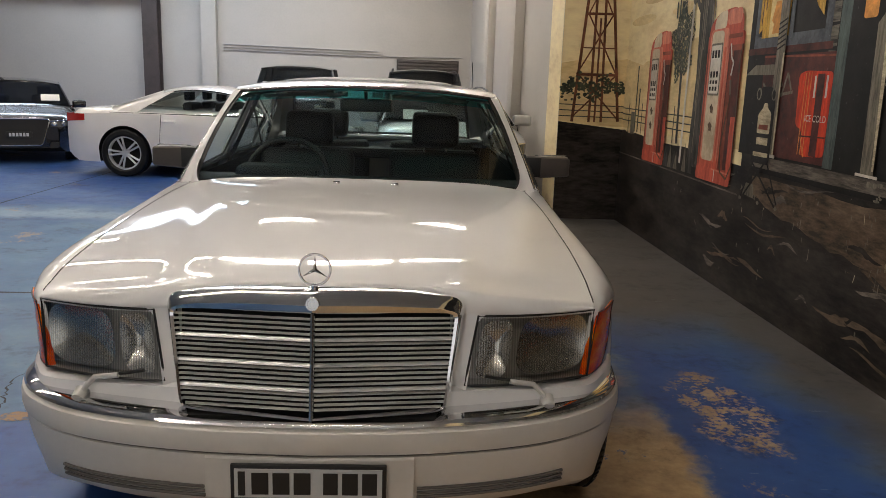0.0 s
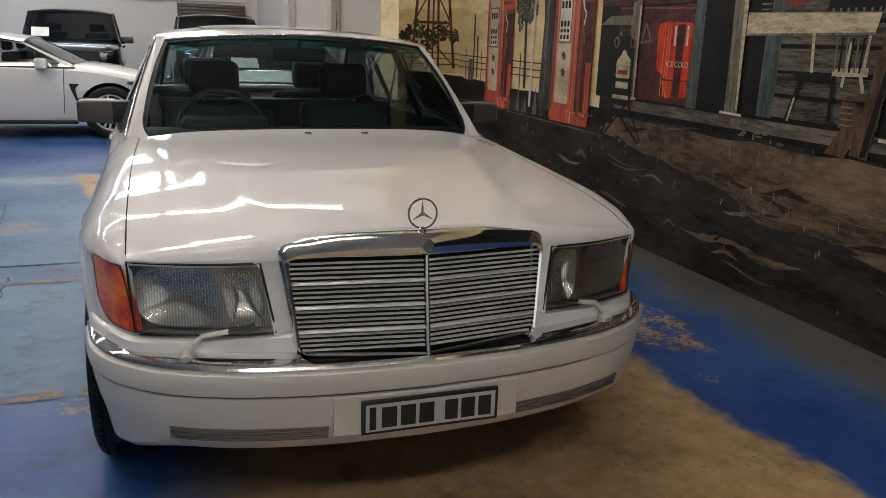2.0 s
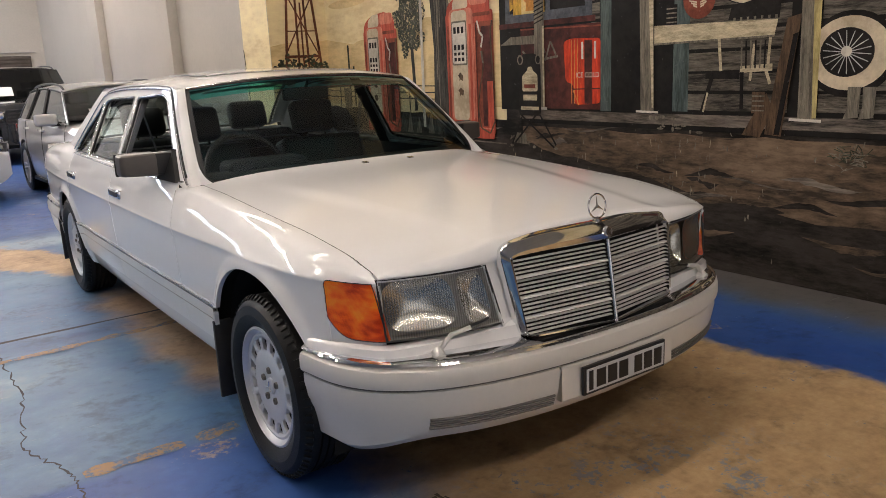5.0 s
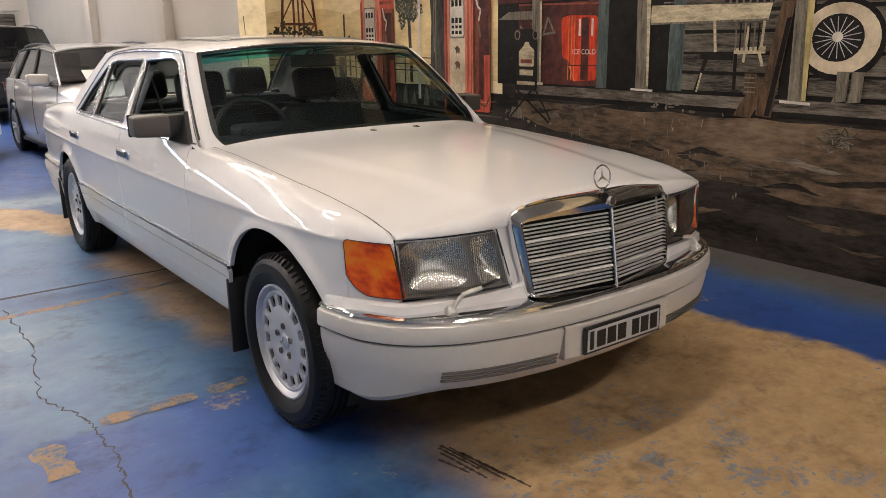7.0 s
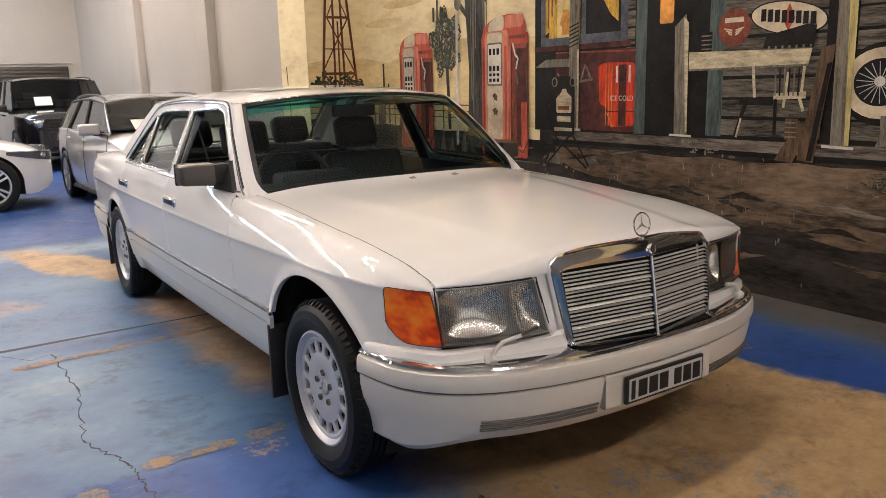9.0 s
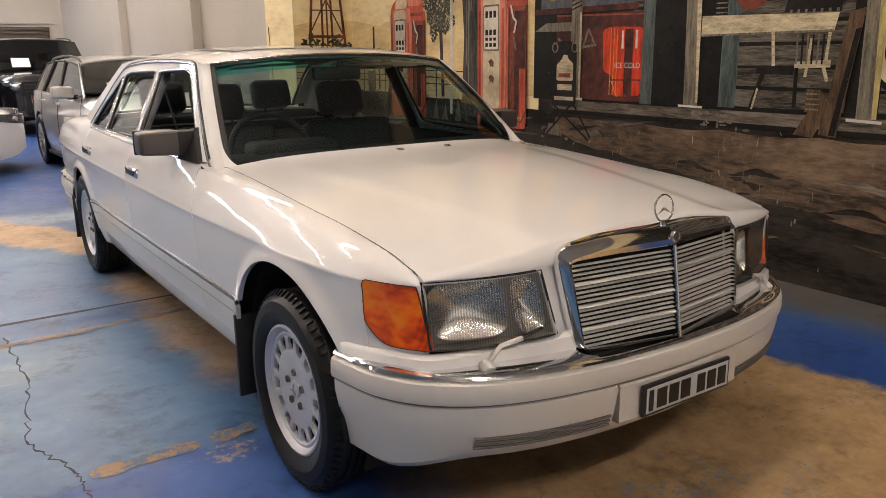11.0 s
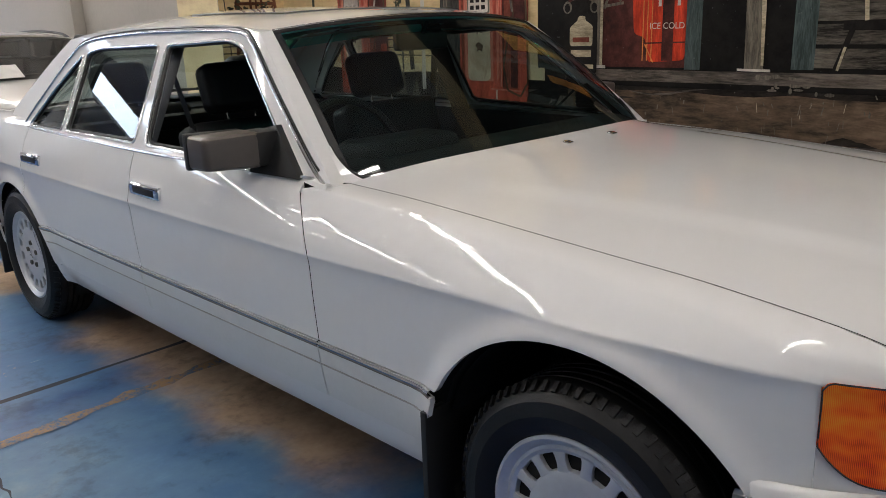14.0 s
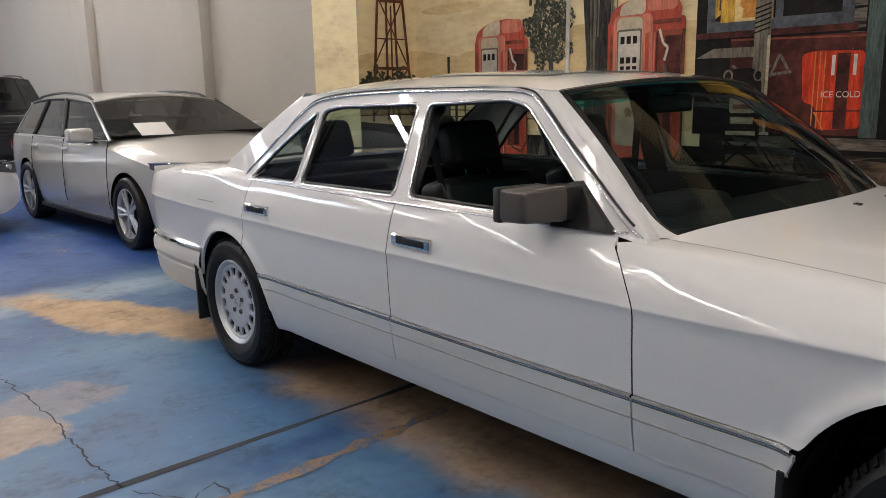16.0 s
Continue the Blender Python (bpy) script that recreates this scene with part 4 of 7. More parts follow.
# spare wheel, boots, weed
paint("painted_tyre", disc(2.28, 1.32, 0.245, 0.225), M_INK, 7, "white-walled spoked wheel in the mural")
paint("painted_whitewall", disc(2.285, 1.325, 0.222, 0.192), M_CREAM, 8)
paint("painted_wheel_well", disc(2.295, 1.33, 0.145, 0.128), M_INK, 9)
for k in range(18):
    a = 2 * math.pi * k / 18
    paint("painted_spoke", bar((2.295, 1.33), (2.295 + 0.13 * math.cos(a + 0.12), 1.33 + 0.113 * math.sin(a + 0.12)), 0.005), M_STEELY, 10)
paint("painted_hub", disc(2.295, 1.335, 0.03, 0.028, 14), M_WHITE, 11)
for y in (2.24, 2.16):
    paint("painted_boot", [(y - 0.03, 0.99), (y + 0.05, 0.98), (y + 0.03, 1.05), (y + 0.035, 1.15), (y - 0.035, 1.15)], M_POST, 11)
for k in range(60):
    rnd = random.Random(1500 + k)
    y, z, a = 2.23 + rnd.gauss(0, 0.075), 0.76 + rnd.gauss(0, 0.035), rnd.uniform(0, 3.14)
    paint("painted_twig", bar((y, z), (y + 0.05 * math.cos(a), z + 0.03 * math.sin(a)), 0.005), M_POST if k % 2 else M_TREE, 4)
paint("painted_porch", [(4.92, 0.915), (4.92, 0.985), (-8, 0.965), (-8, 0.88)], M_PORCH, 6)
paint("painted_porch_shade", [(4.92, 0.885), (4.92, 0.915), (-8, 0.885), (-8, 0.84)], M_DARK, 6)
for k in range(18):
    rnd = random.Random(1700 + k)
    y = rnd.uniform(3.2, 3.6)
    paint("porch_scuff", disc(y, rnd.uniform(0.86, 0.97), rnd.uniform(0.008, 0.03), rnd.uniform(0.006, 0.018), 7), M_POST, 7)
paint("painted_wall_case", rect(2.05, 2.30, 1.72, 1.98), M_MAROON, 6)
# folding sign
paint("painted_stand_board", smooth_poly([(4.925, 0.95), (4.665, 0.95), (4.665, 1.34), (4.72, 1.42), (4.87, 1.42), (4.925, 1.34)], 4, 0.03), M_INK, 11, "black folding sign with a cream can in the mural")
paint("painted_can", smooth_poly([(4.88, 1.13), (4.70, 1.13), (4.70, 1.26), (4.755, 1.29), (4.76, 1.32), (4.81, 1.32), (4.82, 1.29), (4.88, 1.25)], 3, 0.02), M_PALE, 12)
paint("stand_bar", rect(4.71, 4.87, 1.06, 1.105), M_PALE, 12)
paint("stand_bar", rect(4.69, 4.90, 0.985, 1.012), M_PALE, 12)
paint("stand_bar", rect(4.725, 4.855, 1.155, 1.185), M_SIGN, 13)
for s, (a, b) in enumerate(((4.90, 1.36), (4.69, 1.36))):
    paint("painted_scroll", disc(a, 1.375, 0.035, 0.04, 12), M_POST, 12)
    paint("painted_scroll", disc(a, 1.372, 0.022, 0.028, 12), M_INK, 13)
for a, b in (((4.91, 0.95), (4.52, 0.70)), ((4.68, 0.95), (4.50, 0.72)), ((4.88, 0.95), (5.02, 0.70)), ((4.72, 0.95), (4.98, 0.72)), ((4.92, 0.95), (4.68, 0.95))):
    paint("painted_stand_leg", bar(a, b, 0.016), M_INK, 12)
for y in (4.50, 5.02, 4.75):
    paint("painted_stand_foot", disc(y, 0.695, 0.02, 0.012, 10), M_POST, 13)
paint("painted_bag", [(5.02, 0.72), (4.84, 0.71), (4.86, 0.80), (4.98, 0.80)], M_POST, 5)

# end wall: desert with an oil derrick
b_ = bmesh.new()
add_grid(b_, [[(x, JUT_Y - 0.003, z) for z in (0, TOP)] for x in (JUT_X, WALL_X)])
part("painted_sky", b_, M_SKY, mural)
b_ = bmesh.new()
add_grid(b_, [[(JUT_X - 0.003, y, z) for z in (0, TOP)] for y in (JUT_Y, 8.95)])
part("painted_sky", b_, M_SKY, mural)
paint("painted_dune", [(JUT_X, 1.0), (WALL_X, 1.0), (WALL_X, 1.70), (1.9, 1.66), (1.7, 1.68), (JUT_X, 1.64)], M_DUNE, 0, "", "end")
paint("painted_ground", [(JUT_X, 0), (WALL_X, 0), (WALL_X, 0.97), (JUT_X, 1.04)], M_EARTH, 1, "", "end")
for z in (1.10, 1.16, 1.22):
    paint("painted_fence_rail", bar((JUT_X, z), (WALL_X, z - 0.01), 0.010), M_TRUNK, 2, "", "end")
for k in range(260):
    rnd = random.Random(2100 + k)
    x = rnd.uniform(1.50, 2.17)
    z = 1.37 + rnd.gauss(0, 0.05) + 0.07 * math.sin((x - 1.50) * 9.4) ** 2
    paint("painted_leaf_clump", disc(x, z, rnd.uniform(0.009, 0.026), rnd.uniform(0.008, 0.020), 6), M_TREE, 3, "", "end")
for a, b, w in (((1.61, 1.04), (1.745, 2.75), 0.030), ((2.10, 1.05), (1.93, 2.75), 0.030), ((1.79, 1.04), (1.80, 2.75), 0.026), ((1.92, 1.04), (1.88, 2.75), 0.026), ((1.63, 1.53), (2.06, 1.53), 0.028), ((1.71, 2.14), (1.99, 2.145), 0.026), ((1.63, 1.53), (1.98, 2.14), 0.016), ((2.05, 1.53), (1.72, 2.14), 0.016), ((1.60, 1.08), (2.05, 1.53), 0.016), ((2.09, 1.08), (1.65, 1.53), 0.016), ((1.72, 2.14), (1.94, 2.6), 0.014), ((1.97, 2.14), (1.75, 2.6), 0.014), ((1.85, 1.04), (1.85, 2.1), 0.02), ((1.68, 1.8), (2.02, 1.8), 0.012)):
    paint("painted_derrick_beam", bar((a[0] + 0.03, a[1]), (b[0] + 0.03, b[1]), w), M_RUST, 4, "", "end")

# ---------------------------------------------------------------- the white sedan (own axes: y runs back from the front axle)
sedan = empty("sedan", pose(-0.262, 2.483, 0), "white four-door sedan with chrome grille on worn blue floor", "car")
BASE = 3.13
HUB = 0.318
plan = pchip([-0.60, -0.58, -0.555, -0.52, -0.48, -0.44, -0.40, -0.35, -0.2, 0.1, 0.8, 1.5, 2.3, 3.0, 3.6, 4.1, 4.27], [0.700, 0.718, 0.738, 0.760, 0.780, 0.797, 0.813, 0.829, 0.852, 0.867, 0.873, 0.881, 0.884, 0.878, 0.862, 0.828, 0.79])
flank = pchip([0.22, 0.29, 0.36, 0.48, 0.64, 0.735, 0.749, 0.756, 0.764, 0.775, 0.81, 0.87, 0.93, 1.0], [-0.085, -0.050, -0.030, -0.012, -0.001, 0.003, 0.0055, 0.007, 0.0045, 0.002, -0.005, -0.021, -0.045, -0.09])
crease_up = lambda y: 0.014 * (1 - sstep(0.05, 0.95, y))
hood_x = pchip([-0.56, -0.45, -0.3, 0.2, 0.85], [0.725, 0.727, 0.730, 0.734, 0.722])
hood_z = pchip([-0.56, -0.5, -0.45, -0.4, -0.3, -0.15, 0.0, 0.2, 0.4, 0.6, 0.83, 1.0], [0.798, 0.811, 0.825, 0.834, 0.847, 0.863, 0.873, 0.887, 0.900, 0.910, 0.916, 0.920])
shoulder = pchip([-0.57, -0.45, -0.3, 0.0, 0.3, 0.5, 0.75], [0.02, 0.062, 0.105, 0.100, 0.075, 0.04, 0.0])
deck_x = pchip([2.9, 3.4, 4.2], [0.74, 0.73, 0.70])
deck_z = pchip([2.9, 3.4, 3.9, 4.27], [0.975, 0.967, 0.940, 0.89])
pillar_b = pchip([0.80, 0.97, 1.3, 1.85, 2.5, 3.0, 3.5], [0.755, 0.782, 0.814, 0.830, 0.820, 0.802, 0.768])
ARCHES = ((0.008, 0.328, 0.404), (3.125, 0.302, 0.372))


def lean_in(y):
    """How far the side leans in at the belt, to meet the foot of the windows."""
    return max(0.0, plan(y) + flank(0.925) - pillar_b(max(y, 0.83)) - 0.014) * sstep(0.10, 0.83, y) * (1 - sstep(2.85, 3.35, y))


def side_x(y, z):
    x = plan(y) + flank(z - crease_up(y) * sstep(0.60, 0.74, z) * (1 - sstep(0.80, 0.90, z)))
    if z > 0.775:
        x -= lean_in(y) * min(1.25, (z - 0.775) / 0.15) ** 1.5
        x -= shoulder(min(y, 0.75)) * ((z - 0.775) / 0.15) ** 1.25
    for c, h, r in ARCHES:
        d = math.hypot(y - c, z - h) - r
        if z > h - 0.05:
            x += 0.017 * math.exp(-((max(d, 0) / 0.036) ** 2))
    return x


def slant(y, z):
    """The leading edge of the front door leans back above the crease."""
    return y + 0.105 * min(1.0, max(0.0, (z - 0.755) / 0.142)) ** 1.25 * (1 - sstep(0.0, 0.45, abs(y - 0.815)))


def arch_low(y, low):
    for c, h, r in ARCHES:
        if abs(y - c) < r:
            return max(low, h + math.sqrt(r * r - (y - c) ** 2))
    return low


def glass_x(y, z):
    return pillar_b(y) - 0.47 * (z - 0.935)


def columns(y0, y1, step=0.035):
    """Column places along the car, closer together at the arches."""
    ys = {y0, y1}
    k = max(2, int((y1 - y0) / step))
    ys |= {lerp(y0, y1, i / k) for i in range(k + 1)}
    for c, h, r in ARCHES:
        for i in range(41):
            y = c - r * math.cos(math.pi * i / 40)
            ys |= {y}
        ys |= {c - r - 0.0006, c + r + 0.0006}
    return sorted(y for y in ys if y0 - 1e-6 <= y <= y1 + 1e-6)


def flank_panel(name, y0, y1, low, high, material, crown=None, sign=1, rows=26, proud=0.0, label=""):
    """A side panel from low(y) to high(y); crown gives a rounded top that runs in to (x, z)."""
    g = []
    for y in columns(y0, y1):
        lo = arch_low(y, low(y) if callable(low) else low)
        hi = high(y) if callable(high) else high
        lo = min(lo, hi - 0.002)
        if rows > 20 and lo < 0.745 and hi > 0.785:
            up = min(crease_up(y), max(0.0, hi - 0.79))
            lo = min(lo, 0.73 + up)
            zs = [lerp(lo, 0.736 + up, i / 14) for i in range(14)] + [v + up for v in (0.736, 0.743, 0.749, 0.753, 0.756, 0.760, 0.764, 0.775)] + [lerp(0.775 + up, hi, i / 7) for i in range(1, 8)]
        elif rows > 20:
            zs = [lerp(lo, hi, i / 28) for i in range(29)]
        else:
            zs = [lerp(lo, hi, i / rows) for i in range(rows + 1)]
        row = [(sign * (side_x(slant(y, z), z) + proud), slant(y, z), z) for z in zs]
        if crown:
            cx, cz = crown(y)
            ys = slant(y, hi)
            ax = side_x(ys, hi)
            for i in range(1, 11):
                t = i / 10
                bz = lerp(hi, cz, 0.84)
                bx = ax + (side_x(ys, hi) - side_x(ys, hi - 0.012)) / 0.012 * (bz - hi)
                row.append((sign * ((1 - t) ** 2 * ax + 2 * t * (1 - t) * bx + t * t * cx), lerp(ys, y, t), (1 - t) ** 2 * hi + 2 * t * (1 - t) * bz + t * t * cz))
        g.append(row)
    bm = fold(grid(g), lambda co: (0, 0, -0.014) if abs(co.x) < plan(co.y) - 0.06 and co.z > 0.74 else (-sign * 0.016, 0, 0) if co.z < 0.88 else (-sign * 0.004, 0, -0.014))
    return part(name, bm, material, sedan, label, sharp=28)


GAP = 0.0028
belt_z = lambda y: 0.925 - 0.019 * (1 - sstep(0.82, 0.98, y))
for sign in (-1, 1):
    flank_panel("front_fender", -0.416, 0.815 - GAP, 0.520, lambda y: hood_z(y) - lerp(lerp(0.036, 0.022, sstep(-0.42, -0.15, y)), 0.010, sstep(0.35, 0.83, y)), PAINT, lambda y: (hood_x(y) + 0.0018, hood_z(y)), sign)
    flank_panel("fender_nose", -0.568, -0.416, 0.766, lambda y: max(0.772, hood_z(y) - 0.036), PAINT, lambda y: (min(hood_x(y) + 0.003, plan(y) - 0.008), hood_z(y) - 0.022 * (1 - math.sqrt(1 - min(1.0, max(0.0, (-0.532 - y) / 0.036)) ** 2))), sign, 3)
    flank_panel("fender_corner", -0.568, -0.416, 0.545, 0.766, PAINT, None, sign, 8, -0.004)
    flank_panel("front_door", 0.815 + GAP, 1.848 - GAP, 0.520, lambda y: belt_z(slant(y, 0.9)), PAINT, None, sign)
    flank_panel("rear_door", 1.848 + GAP, 2.95 - GAP, 0.520, lambda y: 0.925, PAINT, None, sign)
    flank_panel("rear_quarter_panel", 2.95 + GAP, 4.25, 0.40, lambda y: deck_z(y) - 0.06, PAINT, lambda y: (deck_x(y) + GAP, deck_z(y)), sign)
    flank_panel("lower_cladding", 0.378, 0.815 - GAP, 0.352, 0.502, CLAD, None, sign, 12, 0.006)
    flank_panel("lower_cladding", 0.815 + GAP, 1.848 - GAP, 0.352, 0.502, CLAD, None, sign, 12, 0.006)
    flank_panel("lower_cladding", 1.848 + GAP, 2.818, 0.352, 0.502, CLAD, None, sign, 12, 0.006)
    flank_panel("door_sill", 0.420, 2.755, 0.262, 0.349, PAINT, None, sign, 10, 0.002, "white rounded sill under the doors")
    for a, b in ((0.384, 0.815 - GAP), (0.815 + GAP, 1.848 - GAP), (1.848 + GAP, 2.815)):
        ys = [lerp(a, b, i / 12) for i in range(13)]
        part("side_trim_strip", sweep([(sign * side_x(y, 0.511), y, 0.511) for y in (ys if sign > 0 else ys)], [(sign * o, u) for o, u in ((-0.004, -0.008), (0.006, -0.006), (0.0085, 0.0), (0.006, 0.006), (-0.004, 0.008))]), TRIM, sedan, "thin chrome strip along the doors")
        part("strip_shadow_gap", tube([(sign * (side_x(y, 0.501) + 0.0055), y, 0.5015) for y in ys], 0.0022, 6), SLOT, sedan)
    # lower groove line of the cladding: raised grey strip as the groove's shade
    for a, b in ((0.386, 0.815 - GAP), (0.815 + GAP, 1.848 - GAP), (1.848 + GAP, 2.785)):
        ys = [lerp(a, b, i / 12) for i in range(13)]
        part("cladding_groove_shade", sweep([(sign * (side_x(y, 0.452) + 0.006), y, 0.452) for y in ys], [(0.0, -0.003), (sign * 0.0015, 0.0), (0.0, 0.003)]), LAMP_BACK, sedan)

# near-black shell added behind the panel gaps, so that they stay dark
rows = []
for i in range(61):
    y = lerp(-0.40, 4.2, i / 60)
    w = plan(y) - 0.055
    low = arch_low(y, 0.335) + (0.02 if arch_low(y, 0.335) > 0.34 else 0)
    top = 0.86 if 0.85 < y < 2.95 else (hood_z(y) - 0.065 if y <= 0.85 else deck_z(y) - 0.035)
    rows.append([(-0.5, y, low), (-w, y, low), (-w, y, top - 0.04), (-w + 0.05, y, top)] + [(w - 0.05, y, top), (w, y, top - 0.04), (w, y, low), (0.5, y, low)])
low_shell = bmesh.new()
for k in range(len(rows) - 1):
    y = lerp(-0.40, 4.2, (k + 0.5) / 60)
    add_grid(low_shell, [rows[k][:4], rows[k + 1][:4]])
    add_grid(low_shell, [rows[k][4:], rows[k + 1][4:]])
    if not 0.62 < y < 2.98:
        add_grid(low_shell, [rows[k][3:5], rows[k + 1][3:5]])
part("inner_shell", low_shell, SHELL, sedan)
part("underbody", box_bm(-0.62, 0.62, -0.5, 4.1, 0.25, 0.32, 0.02), SHELL, sedan)

for sign in (-1, 1):
    # near-black strips that stand for the shade in the panel gaps
    ys = [lerp(-0.552, -0.50, i / 12) for i in range(12)] + [lerp(-0.50, 0.822, i / 40) for i in range(41)]
    part("bonnet_gap_shade", grid([[(sign * (min(hood_x(y), plan(y) - 0.010) + o), y - 0.002 * sstep(-0.53, -0.565, y), hood_z(y) + lerp(0.0005, 0.0016, sstep(-0.40, -0.50, y)) - 0.022 * (1 - math.sqrt(1 - min(1.0, max(0.0, (-0.532 - y) / 0.036)) ** 2))) for o in (-0.0016, 0.0016)] for y in ys]), SHELL, sedan)
    for y, z1 in ((0.815, 0.897), (1.848, 0.925), (2.95, 0.925)):
        part("door_gap_shade", grid([[(sign * (side_x(slant(y, z), z) - 0.0012), slant(y, z) + o, z) for o in (-0.0022, 0.0022)] for z in [lerp(0.352, z1, i / 24) for i in range(25)]]), SHELL, sedan)

# bonnet
LAMP_X = 0.727


def nose_y(u):
    t = max(0.0, (u * 0.711 - 0.405) / (LAMP_X - 0.405))
    return lerp(-0.658, -0.568, t ** 1.25) - 0.012 * math.sin(math.pi * t)


def hood_top(u, y):
    x = u * (hood_x(y) - 0.0018)
    zc = pchip_hood(y)
    ze = hood_z(y)
    xb = lerp(0.400, 0.56, sstep(-0.6, 0.7, y))
    bulge = 1 - sstep(xb - 0.05, xb + 0.05, abs(x))
    k = 1 - abs(u) ** 2.3
    # the rear edge turns up a little towards the windscreen
    back = max(0.0, 0.665 + 0.155 * abs(u) ** 2.2 - y)
    lift = 0.019 * math.exp(-back / 0.09) + 0.008 * bulge * (1 - sstep(0.2, 0.7, y))
    return (x, y, ze + (zc - ze) * k + lift * (1 - abs(u) ** 6))


pchip_hood = pchip([-0.7, -0.5, 0.0, 0.4, 0.7, 0.85], [0.840, 0.864, 0.910, 0.936, 0.951, 0.955])
us = sorted({lerp(-1, 1, i / 72) for i in range(73)} | {sg * x / 0.711 for sg in (-1, 1) for x in (0.345, 0.360, 0.385, 0.4005, 0.402)})
g = []
for u in us:
    y0, y1 = nose_y(abs(u)), 0.665 + 0.155 * abs(u) ** 2.2
    ax = abs(u) * 0.711
    t = max(0.0, (ax - 0.405) / (LAMP_X - 0.405))
    low = lerp(0.789, 0.787, t)
    top = hood_top(u, y0)
    deep = max(0.012, top[2] - low)
    col = []
    # cheek beside the grille, running down to the lamp sill
    for s in (0.0, 0.35, 0.7, 0.86, 0.94, 1.0):
        if 0.344 < ax < 0.401:
            edge = (ax - 0.345) / 0.0555
            x = lerp(0.330, lerp(0.380, 0.406, s) + 0.020 * max(0.0, (s - 0.82) / 0.18) ** 2, edge)
            col.append((math.copysign(x, u), lerp(-0.698 + 0.036 * s, y0, s * s) + 0.014 * (1 - edge), lerp(0.600, low - 0.001, s)))
        else:
            col.append((top[0], y0 + 0.004 * (1 - s), low - 0.0012 + 0.001 * s))
    for k in range(9):
        a = math.pi / 2 * k / 8
        p = hood_top(u, y0 + 0.034 * (1 - math.cos(a)))
        col.append((p[0], p[1], p[2] - deep * (1 - math.sin(a))))
    col += [hood_top(u, lerp(y0 + 0.034, y1, v)) for v in [(i / 40) for i in range(1, 41)]]
    g.append(col)
part("bonnet", fold(grid(g), (0, 0.006, -0.012)), PAINT, sedan, sharp=55)
for x in (-0.075, 0.16):
    jet = box_bm(-0.014, 0.014, -0.010, 0.012, 0.0, 0.009, 0.003)
    jet.transform(pose(x, 0.59, hood_top(x / 0.72, 0.59)[2] - 0.001, 8))
    part("washer_jet", jet, CHROME, sedan, "small chrome washer nozzle")
part("scuttle", grid([[(u * 0.72, 0.655 + 0.155 * abs(u) ** 2.2, 0.928 - 0.03 * u * u), (u * 0.73, 0.80 + 0.10 * u * u, 0.915 - 0.03 * u * u)] for u in [lerp(-1, 1, i / 20) for i in range(21)]]), BLACK, sedan)


# ---- greenhouse
def ws_pt(u, v):
    """Windscreen: u across, v from base to top."""
    bx, by, bz = 0.722 * u, 0.685 + 0.145 * abs(u) ** 2.2, 0.940 - 0.030 * u * u
    tx, ty, tz = 0.602 * u, 1.215 + 0.085 * u * u, 1.343 - 0.037 * abs(u) ** 2.2
    b = 0.022 * math.sin(math.pi * v)
    return (lerp(bx, tx, v) + 0.012 * u * math.sin(math.pi * v), lerp(by, ty, v) - b * 0.6, lerp(bz, tz, v) + b * 0.8)


def rw_pt(u, v):
    bx, by, bz = 0.655 * u, 3.40 - 0.10 * u * u, 0.990 - 0.012 * u * u
    tx, ty, tz = 0.575 * u, 2.82 - 0.07 * u * u, 1.333 - 0.026 * abs(u) ** 2.2
    b = 0.02 * math.sin(math.pi * v)
    return (lerp(bx, tx, v), lerp(by, ty, v) + b * 0.6, lerp(bz, tz, v) + b * 0.8)


us = [lerp(-1, 1, i / 28) for i in range(29)]
pane = part("windscreen", grid([[ws_pt(u * 0.975, lerp(0.02, 0.84, j / 14)) for j in range(15)] for u in us]), GLASS_CAR, sedan)
pane = part("sun_band", grid([[ws_pt(u * 0.975, lerp(0.84, 0.98, j / 4)) for j in range(5)] for u in us]), GLASS_BAND, sedan, "teal tinted band along the windscreen top")
pane = part("rear_window", grid([[rw_pt(u * 0.975, lerp(0.02, 0.98, j / 10)) for j in range(11)] for u in us]), GLASS_CAR, sedan)


def strip_on(fn, edge, w):
    """A narrow band on a curved sheet along one of its edges."""
    pts = []
    for i in range(25):
        t = i / 24
        a = {"l": (-1 + 0.0, t), "r": (1, t), "t": (lerp(-1, 1, t), 1), "b": (lerp(-1, 1, t), 0)}[edge]
        b = {"l": (-1 + w, t), "r": (1 - w, t), "t": (lerp(-1, 1, t), 1 - w), "b": (lerp(-1, 1, t), w)}[edge]
        pts.append([fn(*a), fn(*b)])
    return pts


for fn, nm in ((ws_pt, "windscreen_seal"), (rw_pt, "rear_window_seal")):
    bm = bmesh.new()
    for e, w in (("l", 0.03), ("r", 0.03), ("t", 0.03), ("b", 0.03)):
        add_grid(bm, strip_on(fn, e, w))
    part(nm, fold(bm, (0, 0, 0.004)), BLACK, sedan)
    part("window_chrome", join(*[tube([fn(*p) for p in q], 0.0034, 6) for q in [[(lerp(-1, 1, i / 16), 1) for i in range(17)]] + ([[(u, i / 16) for i in range(17)] for u in (-1, 1)] if fn is rw_pt else [])]), TRIM, sedan, "thin bright window surround")

roof_c = pchip([1.15, 1.3, 1.6, 2.0, 2.4, 2.7, 2.86], [1.336, 1.354, 1.376, 1.386, 1.380, 1.357, 1.332])
roof_e = pchip([1.25, 1.6, 2.1, 2.6, 2.86], [1.312, 1.330, 1.331, 1.312, 1.285])


